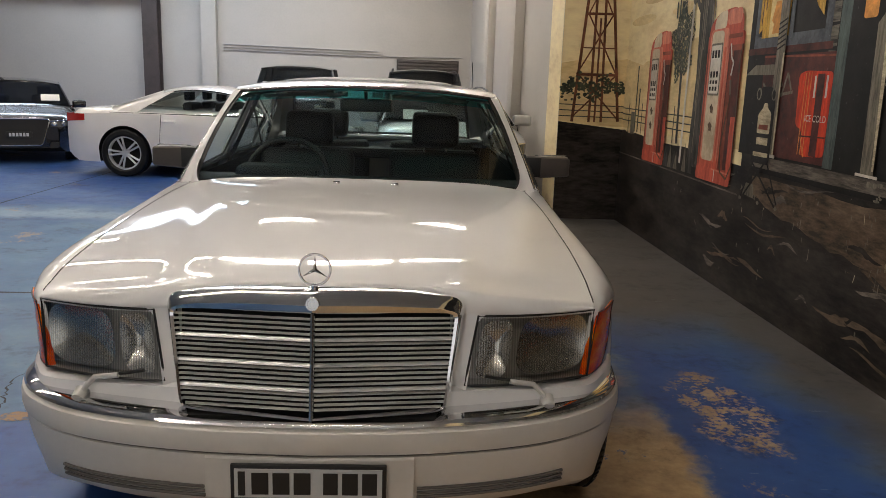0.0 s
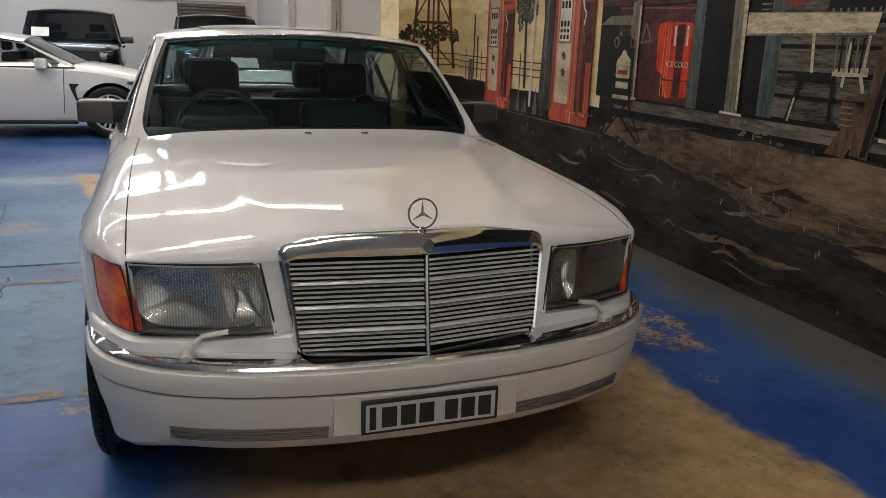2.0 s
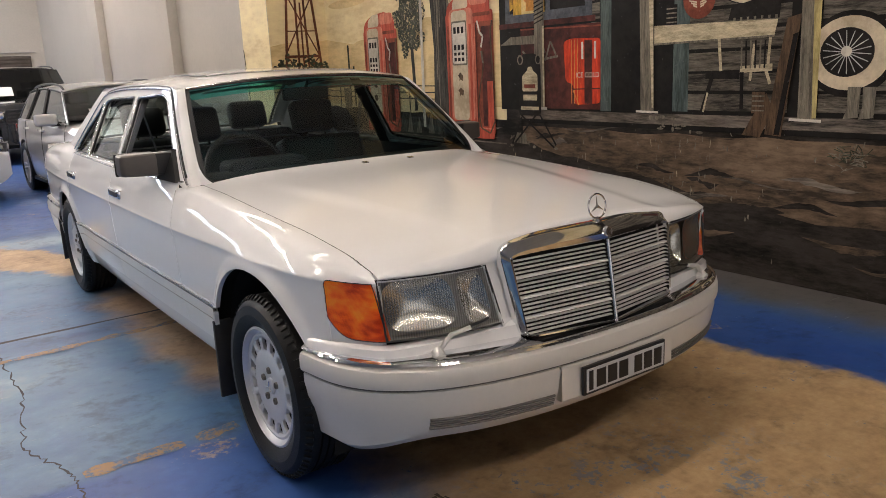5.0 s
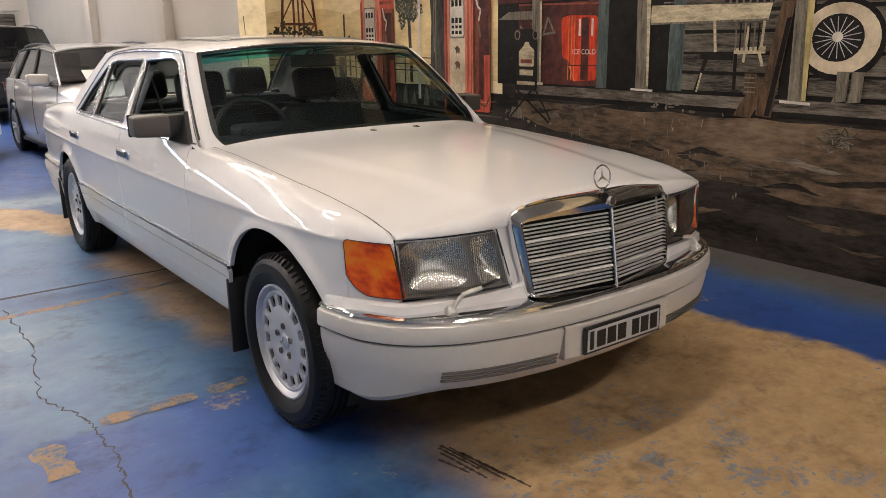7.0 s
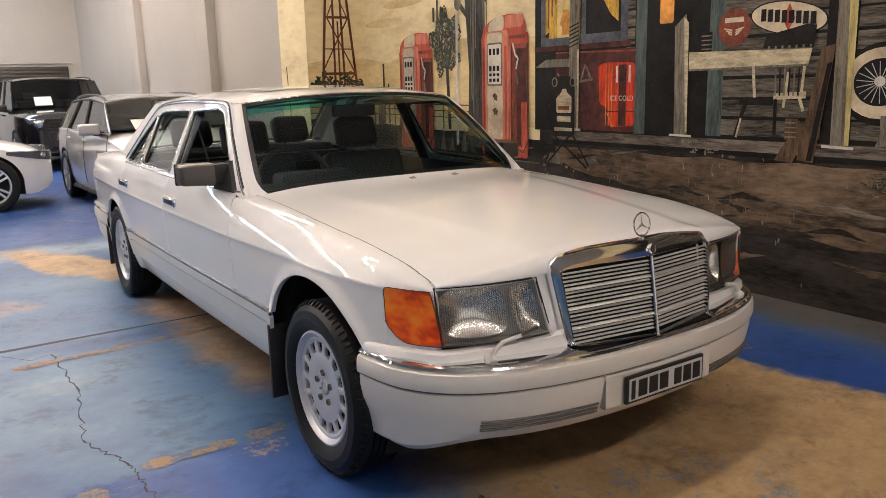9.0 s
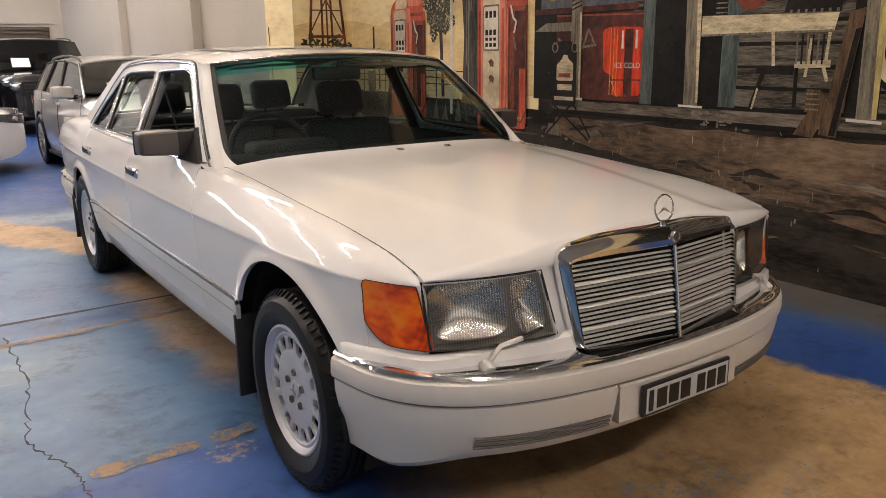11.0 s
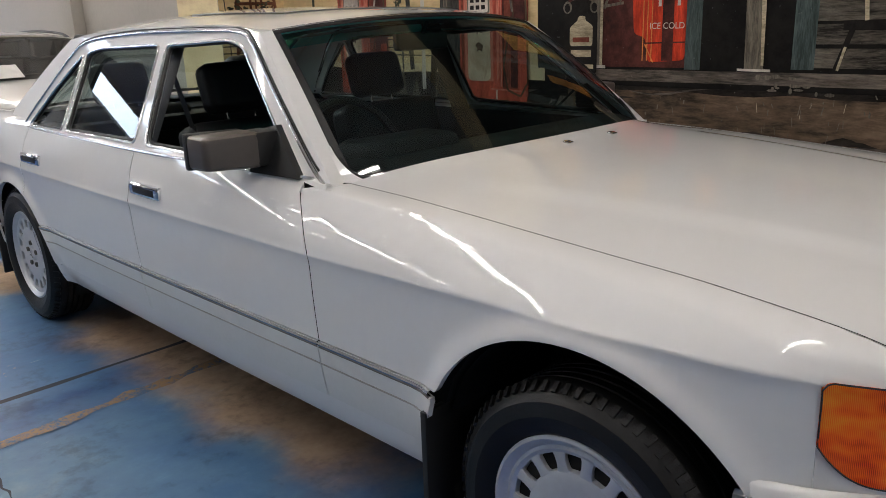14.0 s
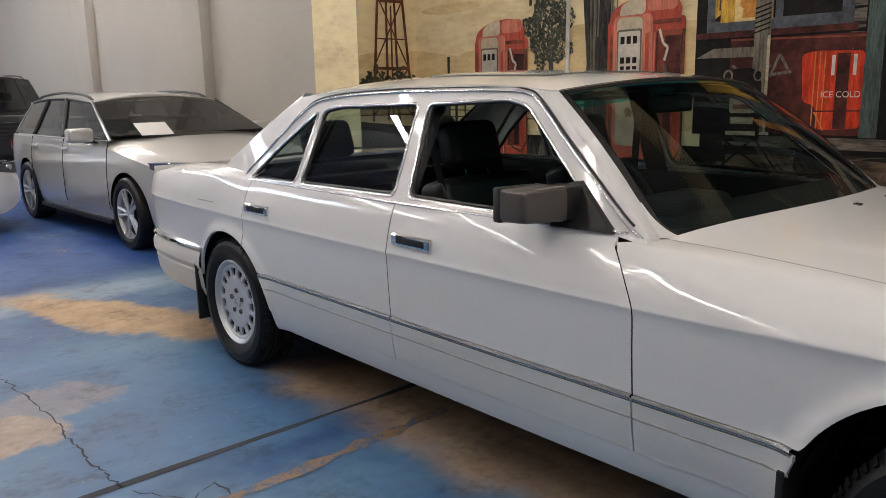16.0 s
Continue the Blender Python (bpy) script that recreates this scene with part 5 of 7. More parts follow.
def roof_pt(u, v):
    y = lerp(1.218 + 0.085 * u * u, 2.823 - 0.07 * u * u, v)
    xe = glass_x(y, roof_e(y)) + 0.006
    ze, zc = roof_e(y), roof_c(y)
    end = ws_pt(u, 1)[2] if v < 0.5 else rw_pt(u, 1)[2]
    z = ze + (zc - ze) * (1 - abs(u) ** 2.7)
    near = max(0, 1 - v / 0.10, 1 - (1 - v) / 0.10)
    xend = (ws_pt(u, 1) if v < 0.5 else rw_pt(u, 1))[0]
    return (lerp(u * xe, lerp(u * xe, xend, 0.8), near * near), y, lerp(z, end + 0.003, near * near))


part("roof", fold(grid([[roof_pt(u, v) for v in [i / 48 for i in range(49)]] for u in [lerp(-1, 1, i / 48) for i in range(49)]]), (0, 0, -0.02)), PAINT, sedan, sharp=50)
sun = grid([[(x, y, roof_pt(x / 0.64, (y - 1.218) / 1.6)[2] + 0.003 + 0.003 * sstep(1.5, 2.1, y)) for y in [lerp(1.50, 2.12, j / 12) for j in range(13)]] for x in [lerp(-0.42, 0.42, i / 20) for i in range(21)]])
part("sunroof_panel", fold(sun, (0, 0, -0.012)), PAINT, sedan, "sunroof panel tipped up at its rear edge")
part("sunroof_seal", grid([[(x, y, roof_pt(x / 0.64, (y - 1.218) / 1.6)[2] + 0.003) for y in [lerp(1.49, 2.14, j / 12) for j in range(13)]] for x in [lerp(-0.43, 0.43, i / 20) for i in range(21)]]), BLACK, sedan)

WINDOWS = {
    "front_door_window": [(0.972, 0.933), (1.795, 0.948), (1.845, 1.268), (1.46, 1.283), (1.37, 1.262)],
    "rear_door_window": [(1.872, 0.948), (2.530, 0.940), (2.530, 1.240), (2.42, 1.258), (1.897, 1.270)],
    "quarter_window": [(2.568, 0.940), (2.985, 0.932), (2.80, 1.082), (2.566, 1.240)],
}
DRIP = [(0.858, 0.915), (0.905, 0.945), (1.12, 1.112), (1.330, 1.274), (1.375, 1.298), (1.45, 1.309), (1.65, 1.313), (1.95, 1.313), (2.25, 1.306), (2.50, 1.292), (2.62, 1.272), (2.72, 1.215), (2.85, 1.11), (3.0, 0.985), (3.04, 0.945)]


def dense(poly, step=0.03):
    """The same closed outline with points no further apart than step."""
    out = []
    for i, p in enumerate(poly):
        q = poly[(i + 1) % len(poly)]
        k = max(1, int(math.dist(p, q) / step))
        out += [(lerp(p[0], q[0], j / k), lerp(p[1], q[1], j / k)) for j in range(k)]
    return out


for sign in (-1, 1):
    place = lambda y, z, d=0.0: (sign * (glass_x(y, z) - d), y, z)
    outer = [(0.832, 0.914), (0.912, 0.985), (1.075, 1.12), (1.23, 1.245), (1.306, 1.301), (1.42, 1.322), (1.6, 1.331), (1.85, 1.333), (2.1, 1.332), (2.35, 1.326), (2.6, 1.313), (2.753, 1.296), (2.87, 1.235), (3.05, 1.135), (3.2, 1.05), (3.30, 0.984), (3.30, 0.93), (2.9, 0.926), (2.4, 0.926), (1.8, 0.926), (1.3, 0.926), (0.95, 0.92)]
    bm = bmesh.new()
    edges = []
    for loop in [dense(outer)] + [dense(smooth_poly(w, 4, 0.03)) for w in WINDOWS.values()]:
        vs = [bm.verts.new((y, z, 0)) for y, z in loop]
        edges += [bm.edges.new((vs[i], vs[(i + 1) % len(vs)])) for i in range(len(vs))]
    bmesh.ops.triangle_fill(bm, edges=edges, use_beauty=True, use_dissolve=False)
    for v in bm.verts:
        v.co = place(v.co.x, v.co.y)
    fold(bm, (-sign * 0.022, 0, 0))
    part("window_frame", bm, PAINT, sedan, sharp=30)
    for nm, poly in WINDOWS.items():
        pl = smooth_poly(poly, 4, 0.03)
        if not (sign < 0 and nm == "front_door_window"):
            bm = bmesh.new()
            bm.faces.new([bm.verts.new(place(y, z, 0.012 + 0.09 * (z - 0.93))) for y, z in pl])
            pane = part(nm, bm, GLASS_SIDE, sedan)
        rim = tube([place(y, z, 0.0005) for y, z in pl], 0.0062, 8, True)
        part("window_trim", rim, TRIM, sedan, "bright chrome window frame")
        rim = tube([place(y, z, 0.008) for y, z in smooth_poly([(lerp(sum(p[0] for p in poly) / len(poly), a, 0.965), lerp(sum(p[1] for p in poly) / len(poly), b, 0.955)) for a, b in poly], 4, 0.03)], 0.006, 6, True)
        part("window_seal", rim, BLACK, sedan)
    # belt, drip rail and screen pillar
    part("belt_trim", tube([(sign * (glass_x(y, 0.928) + 0.006), y, 0.929) for y in [lerp(0.90, 2.98, i / 30) for i in range(31)]], 0.006, 6), TRIM, sedan, "chrome strip along the window sills")
    dd = pchip(range(len(DRIP)), [p[0] for p in DRIP]), pchip(range(len(DRIP)), [p[1] for p in DRIP])
    way = [(dd[0](i / 5), dd[1](i / 5)) for i in range(5 * len(DRIP) - 4)]
    part("drip_rail", tube([place(y, z, -0.002) for y, z in way], 0.0062, 8), TRIM, sedan, "bright roof drip rail")
    part("drip_gutter", tube([place(y, z + 0.011, -0.0005) for y, z in way[4:-8]], 0.0036, 6), BLACK, sedan, "dark gutter along the roof edge")
    # pillar between windscreen and door frame, and the rear pillar
    bm = bmesh.new()
    front = outer[:5]
    fy = pchip([p[0] for p in front], [p[1] for p in front])
    g = []
    for i in range(17):
        t = i / 16
        y = lerp(0.832, 1.306, t)
        a, b = Vector(place(y, fy(y))), Vector(ws_pt(sign, t))
        mid = (a + b) / 2 + Vector((sign * 0.003, -0.003, 0.003))
        g.append([(1 - s) ** 2 * a + 2 * s * (1 - s) * mid + s * s * b for s in (0, 0.2, 0.4, 0.6, 0.8, 1)])
    add_grid(bm, g)
    part("screen_pillar", bm, PAINT, sedan, sharp=60)
    bm = bmesh.new()
    back = outer[11:16]
    by = pchip([p[0] for p in back], [p[1] for p in back])
    g = []
    for i in range(17):
        t = i / 16
        y = lerp(2.753, 3.30, t)
        a, b = Vector(place(y, by(y))), Vector(rw_pt(sign, 1 - t))
        mid = (a + b) / 2 + Vector((sign * 0.03, 0.0, 0.028))
        g.append([(1 - s) ** 2 * a + 2 * s * (1 - s) * mid + s * s * b for s in (0, 0.2, 0.4, 0.6, 0.8, 1)])
    add_grid(bm, g)
    part("rear_pillar", bm, PAINT, sedan, sharp=60)
    # rounded lower corner of the windscreen opening
    arc = [(1 - 0.085 * (1 - math.sin(a)), 0.20 * (1 - math.cos(a))) for a in [math.pi / 2 * i / 10 for i in range(11)]]
    up = Vector((0, -0.004, 0.005))
    part("pillar_foot", grid([[Vector(ws_pt(sign * 1.012, lerp(-0.03, 0.20, i / 10))) + up * 0.6, Vector(ws_pt(sign * u, v)) + up] for i, (u, v) in enumerate(arc)]), PAINT, sedan, sharp=70)
    part("corner_seal", tube([Vector(ws_pt(sign * (u - 0.004), v)) + up * 0.7 for u, v in arc], 0.0045, 6), BLACK, sedan)
    # shoulder from the pillar foot to the deck
    g = [[(sign * side_x(y, belt_z(y)), y, belt_z(y)), (sign * (side_x(y, belt_z(y)) - 0.008), y, belt_z(y) + 0.010), (sign * (glass_x(y, 0.935) - 0.004), y, belt_z(y) + 0.013)] for y in [lerp(0.835, 2.97, i / 60) for i in range(61)]]
    part("window_sill", grid(g), PAINT, sedan)
    # cowl corner
    g = [[(sign * lerp(0.700, side_x(y, belt_z(y)) - 0.002, s), y, lerp(0.910, belt_z(y) + 0.002, s) + 0.005 * math.sin(math.pi * s)) for s in (0, 0.25, 0.5, 0.75, 1)] for y in (0.815, 0.84, 0.87, 0.92, 0.97, 1.02)]
    part("cowl_corner", grid(g), PAINT, sedan)

# boot lid, tail and rear bumper
g = [[(u * (deck_x(y) - GAP), y, deck_z(y) + 0.012 * (1 - u * u) - 0.03 * sstep(4.15, 4.27, y)) for y in [lerp(3.30, 4.27, i / 20) for i in range(21)]] for u in [lerp(-1, 1, i / 20) for i in range(21)]]
part("boot_lid", fold(grid(g), (0, 0, -0.016)), PAINT, sedan, sharp=50)
part("tail_panel", grid([[(u * lerp(0.79, 0.76, v), 4.255 + 0.02 * v, lerp(0.50, 0.91, v)) for v in (0, 0.5, 1)] for u in [lerp(-1, 1, i / 12) for i in range(13)]]), PAINT, sedan)


def bumper(name, path, prof, mat, label=""):
    return part(name, sweep(path, prof), mat, sedan, label, sharp=24)


rear_path = [(0.872, 3.46), (0.872, 3.7), (0.855, 4.0), (0.82, 4.2), (0.74, 4.30), (0.4, 4.335), (0.0, 4.345)]
rear_path = rear_path + [(-x, y) for x, y in rear_path[-2::-1]]
fx = pchip(range(len(rear_path)), [p[0] for p in rear_path])
fyy = pchip(range(len(rear_path)), [p[1] for p in rear_path])
rp = [(fx(k), fyy(k), 0) for k in [i * 12 / 96 for i in range(97)]]
bumper("rear_bumper", rp, [(-0.03, 0.535), (0.0, 0.52), (0.012, 0.49), (0.012, 0.45), (0.0, 0.425), (-0.004, 0.42), (0.0, 0.41), (-0.01, 0.33), (-0.03, 0.28)], CREAM, "cream wrap-round rear bumper")
bumper("rear_bumper_chrome", rp, [(-0.06, 0.548), (-0.02, 0.553), (0.004, 0.545), (0.008, 0.535), (-0.002, 0.527)], CHROME, "chrome strip on the rear bumper")

# ---- front end
half = [(0.0, -0.812), (0.2, -0.803), (0.4, -0.775), (0.58, -0.722), (0.695, -0.655), (0.775, -0.572), (0.825, -0.465), (0.850, -0.31)]
bx = pchip([0, 1, 2, 3, 4, 5, 6, 7], [p[0] for p in half])
by2 = pchip([0, 1, 2, 3, 4, 5, 6, 7], [p[1] for p in half])
fp = [(-bx(k), by2(k), 0) for k in [7 - i * 7 / 56 for i in range(57)]] + [(bx(k), by2(k), 0) for k in [i * 7 / 56 for i in range(1, 57)]]
apron_z = lambda t: lerp(0.300, 0.238, sstep(0.22, 0.46, abs(t - 0.5)))
bumper("front_bumper", fp, [(-0.012, 0.538), (0.002, 0.535), (0.009, 0.530), (0.012, 0.518), (0.013, 0.490), (0.010, 0.477), (-0.003, 0.472)], CREAM, "cream plastic front bumper")
bumper("front_bumper_chrome", fp, lambda t: [(-0.010 - 0.11 * sstep(0.105, 0.124, abs(t - 0.5)), 0.552 + 0.010 * sstep(0.105, 0.124, abs(t - 0.5))), (-0.009 - 0.05 * sstep(0.105, 0.124, abs(t - 0.5)), 0.553 + 0.009 * sstep(0.105, 0.124, abs(t - 0.5))), (-0.008 - 0.014 * sstep(0.105, 0.124, abs(t - 0.5)), 0.553 + 0.005 * sstep(0.105, 0.124, abs(t - 0.5))), (-0.006, 0.5525), (0.0, 0.549), (0.004, 0.543), (-0.002, 0.537), (-0.02, 0.535)], CHROME, "chrome ledge along the bumper top")
# dark line laid on as the shade in the bumper groove
part("bumper_groove_shade", tube([(x, y + 0.0045, 0.470) for x, y, z in fp], 0.0028, 6), SLOT, sedan, "dark line standing for shade in the groove under the bumper")
bumper("front_apron", fp, lambda t: [(-0.008, 0.470), (0.002, 0.465), (0.002, 0.438), (-0.007, 0.39), (-0.020, 0.345), (-0.036, apron_z(t) + 0.022), (-0.060, apron_z(t)), (-0.16, apron_z(t) + 0.006)], CREAM, "cream front apron with slotted vents")
for sign in (-1, 1):
    # dark bars laid on as the shade inside the apron vents
    for z in (0.348, 0.362, 0.376):
        p = [(sign * bx(k), by2(k) - 0.0, z) for k in [lerp(1.30, 3.50, i / 14) for i in range(15)]]
        part("apron_slot_shade", tube([(x, y + 0.0125 - 0.28 * (zz - 0.362), zz) for x, y, zz in p], 0.0042, 6), SLOT, sedan, "dark bar standing for the shade in an apron slot")
    # white strip under the lamps
    g = []
    sx_, sy_ = pchip([0, 0.35, 0.7, 0.8, 0.9, 1.0], [0.322, 0.53, 0.714, 0.772, 0.810, 0.838]), pchip([0, 0.35, 0.7, 0.8, 0.9, 1.0], [-0.700, -0.652, -0.587, -0.500, -0.425, -0.335])
    for i in range(31):
        t = i / 30
        x, y = sx_(t), sy_(t)
        g.append([(sign * x, y + 0.004, 0.608 - 0.026 * t), (sign * (x + 0.004), y - 0.012, 0.600 - 0.026 * t), (sign * (x + 0.006), y - 0.016, 0.553)])
    part("lamp_sill", fold(grid(g), (0, 0.014, 0)), PAINT, sedan, sharp=45)

    # headlamp: housing, bowl, glass, frame
    def lamp(t, s, d=0.0):
        """t from the grille outwards, s from the foot up, d behind the glass."""
        x = lerp(lerp(0.376, 0.408, s), lerp(0.714, LAMP_X - 0.002, s), t)
        y = lerp(-0.692, -0.588, t ** 1.25) + lerp(0.036, 0.022, t * t) * s - 0.012 * math.sin(math.pi * t)
        z = lerp(lerp(0.610, 0.604, t), lerp(0.784, 0.782, t), s)
        return (sign * x, y + d, z)

    head = part("headlamp", fold(grid([[lamp(t, s, 0.05) for s in [j / 6 for j in range(7)]] for t in [i / 12 for i in range(13)]]), (0, -0.046, 0)), LAMP_BACK, sedan, "ribbed glass headlamp")
    bowl = bmesh.new()
    for t0, t1, s0, s1 in ((0.37, 0.965, 0.10, 0.95), (0.05, 0.32, 0.08, 0.92)):
        rows = []
        for k in range(6):
            q = k / 5
            rows.append([lamp(lerp((t0 + t1) / 2, t0 if c < 0 else t1, abs(c) * q), lerp((s0 + s1) / 2, s0 if w < 0 else s1, abs(w) * q), 0.046 - 0.034 * q * q) for c, w in [(math.copysign(abs(math.cos(a)) ** 0.55, math.cos(a)), math.copysign(abs(math.sin(a)) ** 0.55, math.sin(a))) for a in [2 * math.pi * j / 32 for j in range(33)]]])
        add_grid(bowl, rows)
    part("reflector", bowl, LENS_GREY, head, "bright lamp reflector")
    lens = part("lens", grid([[lamp(lerp(0.006, 0.994, t), lerp(0.01, 0.99, s), 0.001) for s in [j / 6 for j in range(7)]] for t in [i / 14 for i in range(15)]]), FLUTED, head, "fluted clear lamp glass")
    lens.visible_shadow = False
    rim = [lamp(t, 0) for t in [i / 14 for i in range(15)]] + [lamp(1, s) for s in (0.2, 0.4, 0.6, 0.8, 1.0)] + [lamp(t, 1) for t in [1 - i / 14 for i in range(1, 15)]] + [lamp(0, s) for s in (0.8, 0.6, 0.4, 0.2)]
    part("lamp_frame", tube(rim, 0.0034, 6, True), BLACK, head)

    # indicator round the corner
    def turn(t, s, d=0.0):
        low = 0.602 + 0.060 * max(0.0, (t - 0.50) / 0.50) ** 2.6
        top = 0.774 - 0.014 * max(0.0, (t - 0.92) / 0.08) ** 2
        z = lerp(low, top, s)
        y = lerp(-0.590 + 0.024 * (z - 0.602) / 0.17, -0.419, t ** 1.15)
        ridge = 0.0012 * sum(math.exp(-((z - c) / 0.002) ** 2) for c in (0.655, 0.71))
        return (sign * (side_x(max(y, -0.590), z) + 0.004 + ridge), y, z)

    ind = part("indicator", fold(grid([[turn(t, s) for s in [j / 24 for j in range(25)]] for t in [i / 24 for i in range(25)]]), (-sign * 0.016, 0.012, 0)), AMBER, sedan, "deep orange ribbed corner indicator", sharp=60)
    edge = [turn(i / 24, 0) for i in range(25)] + [turn(1, j / 6) for j in range(1, 7)] + [turn(1 - i / 24, 1) for i in range(1, 25)] + [turn(0, 1 - j / 6) for j in range(1, 6)]
    part("indicator_seal", tube(edge, 0.0015, 6, True), BLACK, ind, "thin black seal")
    # lamp wiper
    wip = join(tube([lamp(0.66, -0.24, -0.022), lamp(0.60, -0.10, -0.022), lamp(0.53, 0.02, -0.020), lamp(0.40, 0.06, -0.016), lamp(0.34, 0.075, -0.014)], 0.0072, 8), tube([lamp(0.67, -0.30, -0.034), lamp(0.655, -0.20, -0.012)], 0.0175, 12))
    wo = part("lamp_wiper", wip, SLAT, sedan, "small grey headlamp wiper arm")
    part("wiper_blade", tube([lamp(0.42, 0.065, -0.010), lamp(0.28, 0.10, -0.008), lamp(0.14, 0.15, -0.006)], 0.0042, 6), BLACK, wo)


# grille
def grille_y(x, z):
    return -0.797 + 0.160 * abs(x) + 0.15 * (z - 0.555)


def grille_pt(x, z, d=0.0):
    return (x, grille_y(x, z) + d, z)


outer_g = smooth_poly([(-0.334, 0.553), (-0.374, 0.836), (-0.20, 0.856), (0.0, 0.862), (0.20, 0.856), (0.374, 0.836), (0.334, 0.553), (0.0, 0.547)], 6, 0.045)
inner_g = smooth_poly([(-0.319, 0.566), (-0.344, 0.803), (0.0, 0.810), (0.344, 0.803), (0.319, 0.566), (0.0, 0.560)], 4, 0.016)


def by_angle(poly, n=240, c=(0.0, 0.68)):
    """Points where rays from a centre cut the outline."""
    out = []
    for k in range(n):
        a = 2 * math.pi * k / n
        d = (math.cos(a), math.sin(a))
        best = None
        for i in range(len(poly)):
            p, q = poly[i], poly[(i + 1) % len(poly)]
            ex, ez = q[0] - p[0], q[1] - p[1]
            den = d[0] * ez - d[1] * ex
            if abs(den) < 1e-12:
                continue
            s = ((p[0] - c[0]) * ez - (p[1] - c[1]) * ex) / den
            t = ((p[0] - c[0]) * d[1] - (p[1] - c[1]) * d[0]) / den
            if s > 0 and -1e-9 <= t <= 1 + 1e-9:
                best = s if best is None else max(best, s)
        out.append((c[0] + best * d[0], c[1] + best * d[1]))
    return out


oo, ii = by_angle(outer_g), by_angle(inner_g)
rows = []
for k in range(241):
    (ax, az), (bx_, bz_) = oo[k % 240], ii[k % 240]
    back = lerp(0.05, 0.082, sstep(0.36, 0.28, abs(ax))) if az > 0.80 else 0.05
    rows.append([grille_pt(ax * 0.985, az - 0.006, back), grille_pt(ax, az, 0.024), grille_pt(lerp(ax, bx_, 0.05), lerp(az, bz_, 0.05), 0.018), grille_pt(lerp(ax, bx_, 0.45), lerp(az, bz_, 0.45), 0.001), grille_pt(lerp(ax, bx_, 0.60), lerp(az, bz_, 0.60), -0.003), grille_pt(lerp(ax, bx_, 0.92), lerp(az, bz_, 0.92), 0.0), grille_pt(bx_, bz_, 0.006), grille_pt(bx_, bz_, 0.035)])
gr = part("grille", grid(rows), CHROME, sedan, "upright chrome radiator grille", sharp=30)
part("grille_back", grid([[grille_pt(x, z, 0.04) for z in (0.556, 0.68, 0.815)] for x in [lerp(-0.335, 0.335, i / 12) for i in range(13)]]), SHELL, gr)
for sign in (-1, 1):
    for k in range(1, 20):
        z = lerp(0.563, 0.807, k / 20)
        thick = k % 5 == 0
        w = lerp(0.319, 0.344, k / 20)
        r = 0.0036 if thick else 0.0021
        deep = 0.012 if thick else 0.007
        d = 0.003 if thick else 0.010
        pts = [grille_pt(sign * x, z - 0.006 * x / 0.35, d) for x in (0.006, 0.12, 0.24, w)]
        bm = bmesh.new()
        rows = []
        for p in pts:
            p = Vector(p)
            rows.append([p + Vector((0, deep, r)), p + Vector((0, 0.004, r)), p + Vector((0, 0.0005, r * 0.3)), p + Vector((0, -0.003, -r * 0.6)), p + Vector((0, -0.001, -r)), p + Vector((0, deep, -r))])
        add_grid(bm, rows)
        part("main_bar" if thick else "slat", bm, BARS if thick else SLAT, gr, "bright horizontal bar" if thick else "")
part("centre_bar", tube([grille_pt(0, z, 0.002) for z in (0.549, 0.6, 0.7, 0.811)], 0.0058, 8), TRIM, gr, "slim upright chrome bar")
badge = lathe([(0.0, -0.005), (0.011, -0.005), (0.0115, -0.0065), (0.0155, -0.0065), (0.017, -0.004), (0.017, 0.006)], 28, "Y")
badge.transform(pose(0, grille_y(0, 0.836) - 0.004, 0.836, -8))
part("badge", badge, TRIM, gr, "small round silver badge")
# emblem on its stalk
em = join(lathe([(0.038 + 0.0028 * math.cos(a), 0.0028 * math.sin(a)) for a in [2 * math.pi * i / 10 for i in range(11)]], 44, "Y"))
for k in range(3):
    a = math.pi / 2 + 2 * math.pi * k / 3
    tip, c = (0.036 * math.cos(a), 0.036 * math.sin(a)), (math.cos(a + math.pi / 2) * 0.0048, math.sin(a + math.pi / 2) * 0.0048)
    spoke = bmesh.new()
    v = [spoke.verts.new(p) for p in ((tip[0], 0, tip[1]), (c[0], 0, c[1]), (0, -0.004, 0), (-c[0], 0, -c[1]), (0, 0.004, 0))]
    for f in ((0, 1, 2), (0, 2, 3), (0, 4, 1), (0, 3, 4)):
        spoke.faces.new([v[i] for i in f])
    em = join(em, spoke)
em.transform(pose(0, -0.712, 0.909, -6))
em = join(em, lathe([(0.0, 0.876), (0.005, 0.875), (0.005, 0.870), (0.010, 0.868), (0.010, 0.862), (0.016, 0.860), (0.018, 0.836)], 16, "Z"))
for v in em.verts:
    if v.co.z < 0.8765 and abs(v.co.y) < 0.1:
        v.co.y -= 0.714
part("bonnet_emblem", em, CHROME, sedan, "upright chrome ring emblem on the bonnet")

# near-black filler box that stands for the shade in the gap below the grille
part("lower_intake", box_bm(-0.335, 0.335, -0.765, -0.66, 0.50, 0.552, 0.004), SHELL, sedan)
# number plate with unreadable bars
plate = part("number_plate", box_bm(-0.186, 0.186, -0.836, -0.824, 0.366, 0.458, 0.003), PLATE_BLACK, sedan, "black-framed number plate with dark bars")
part("plate_sheet", box_bm(-0.176, 0.176, -0.8385, -0.8365, 0.375, 0.449, 0.0), PLATE_WHITE, plate)
for k, (a, b) in enumerate(((-0.135, -0.095), (-0.085, -0.045), (-0.035, 0.005), (0.035, 0.07), (0.08, 0.118), (0.128, 0.164))):
    part("plate_bar", box_bm(a, b, -0.8405, -0.839, 0.384, 0.440, 0.0), PLATE_BLACK, plate)
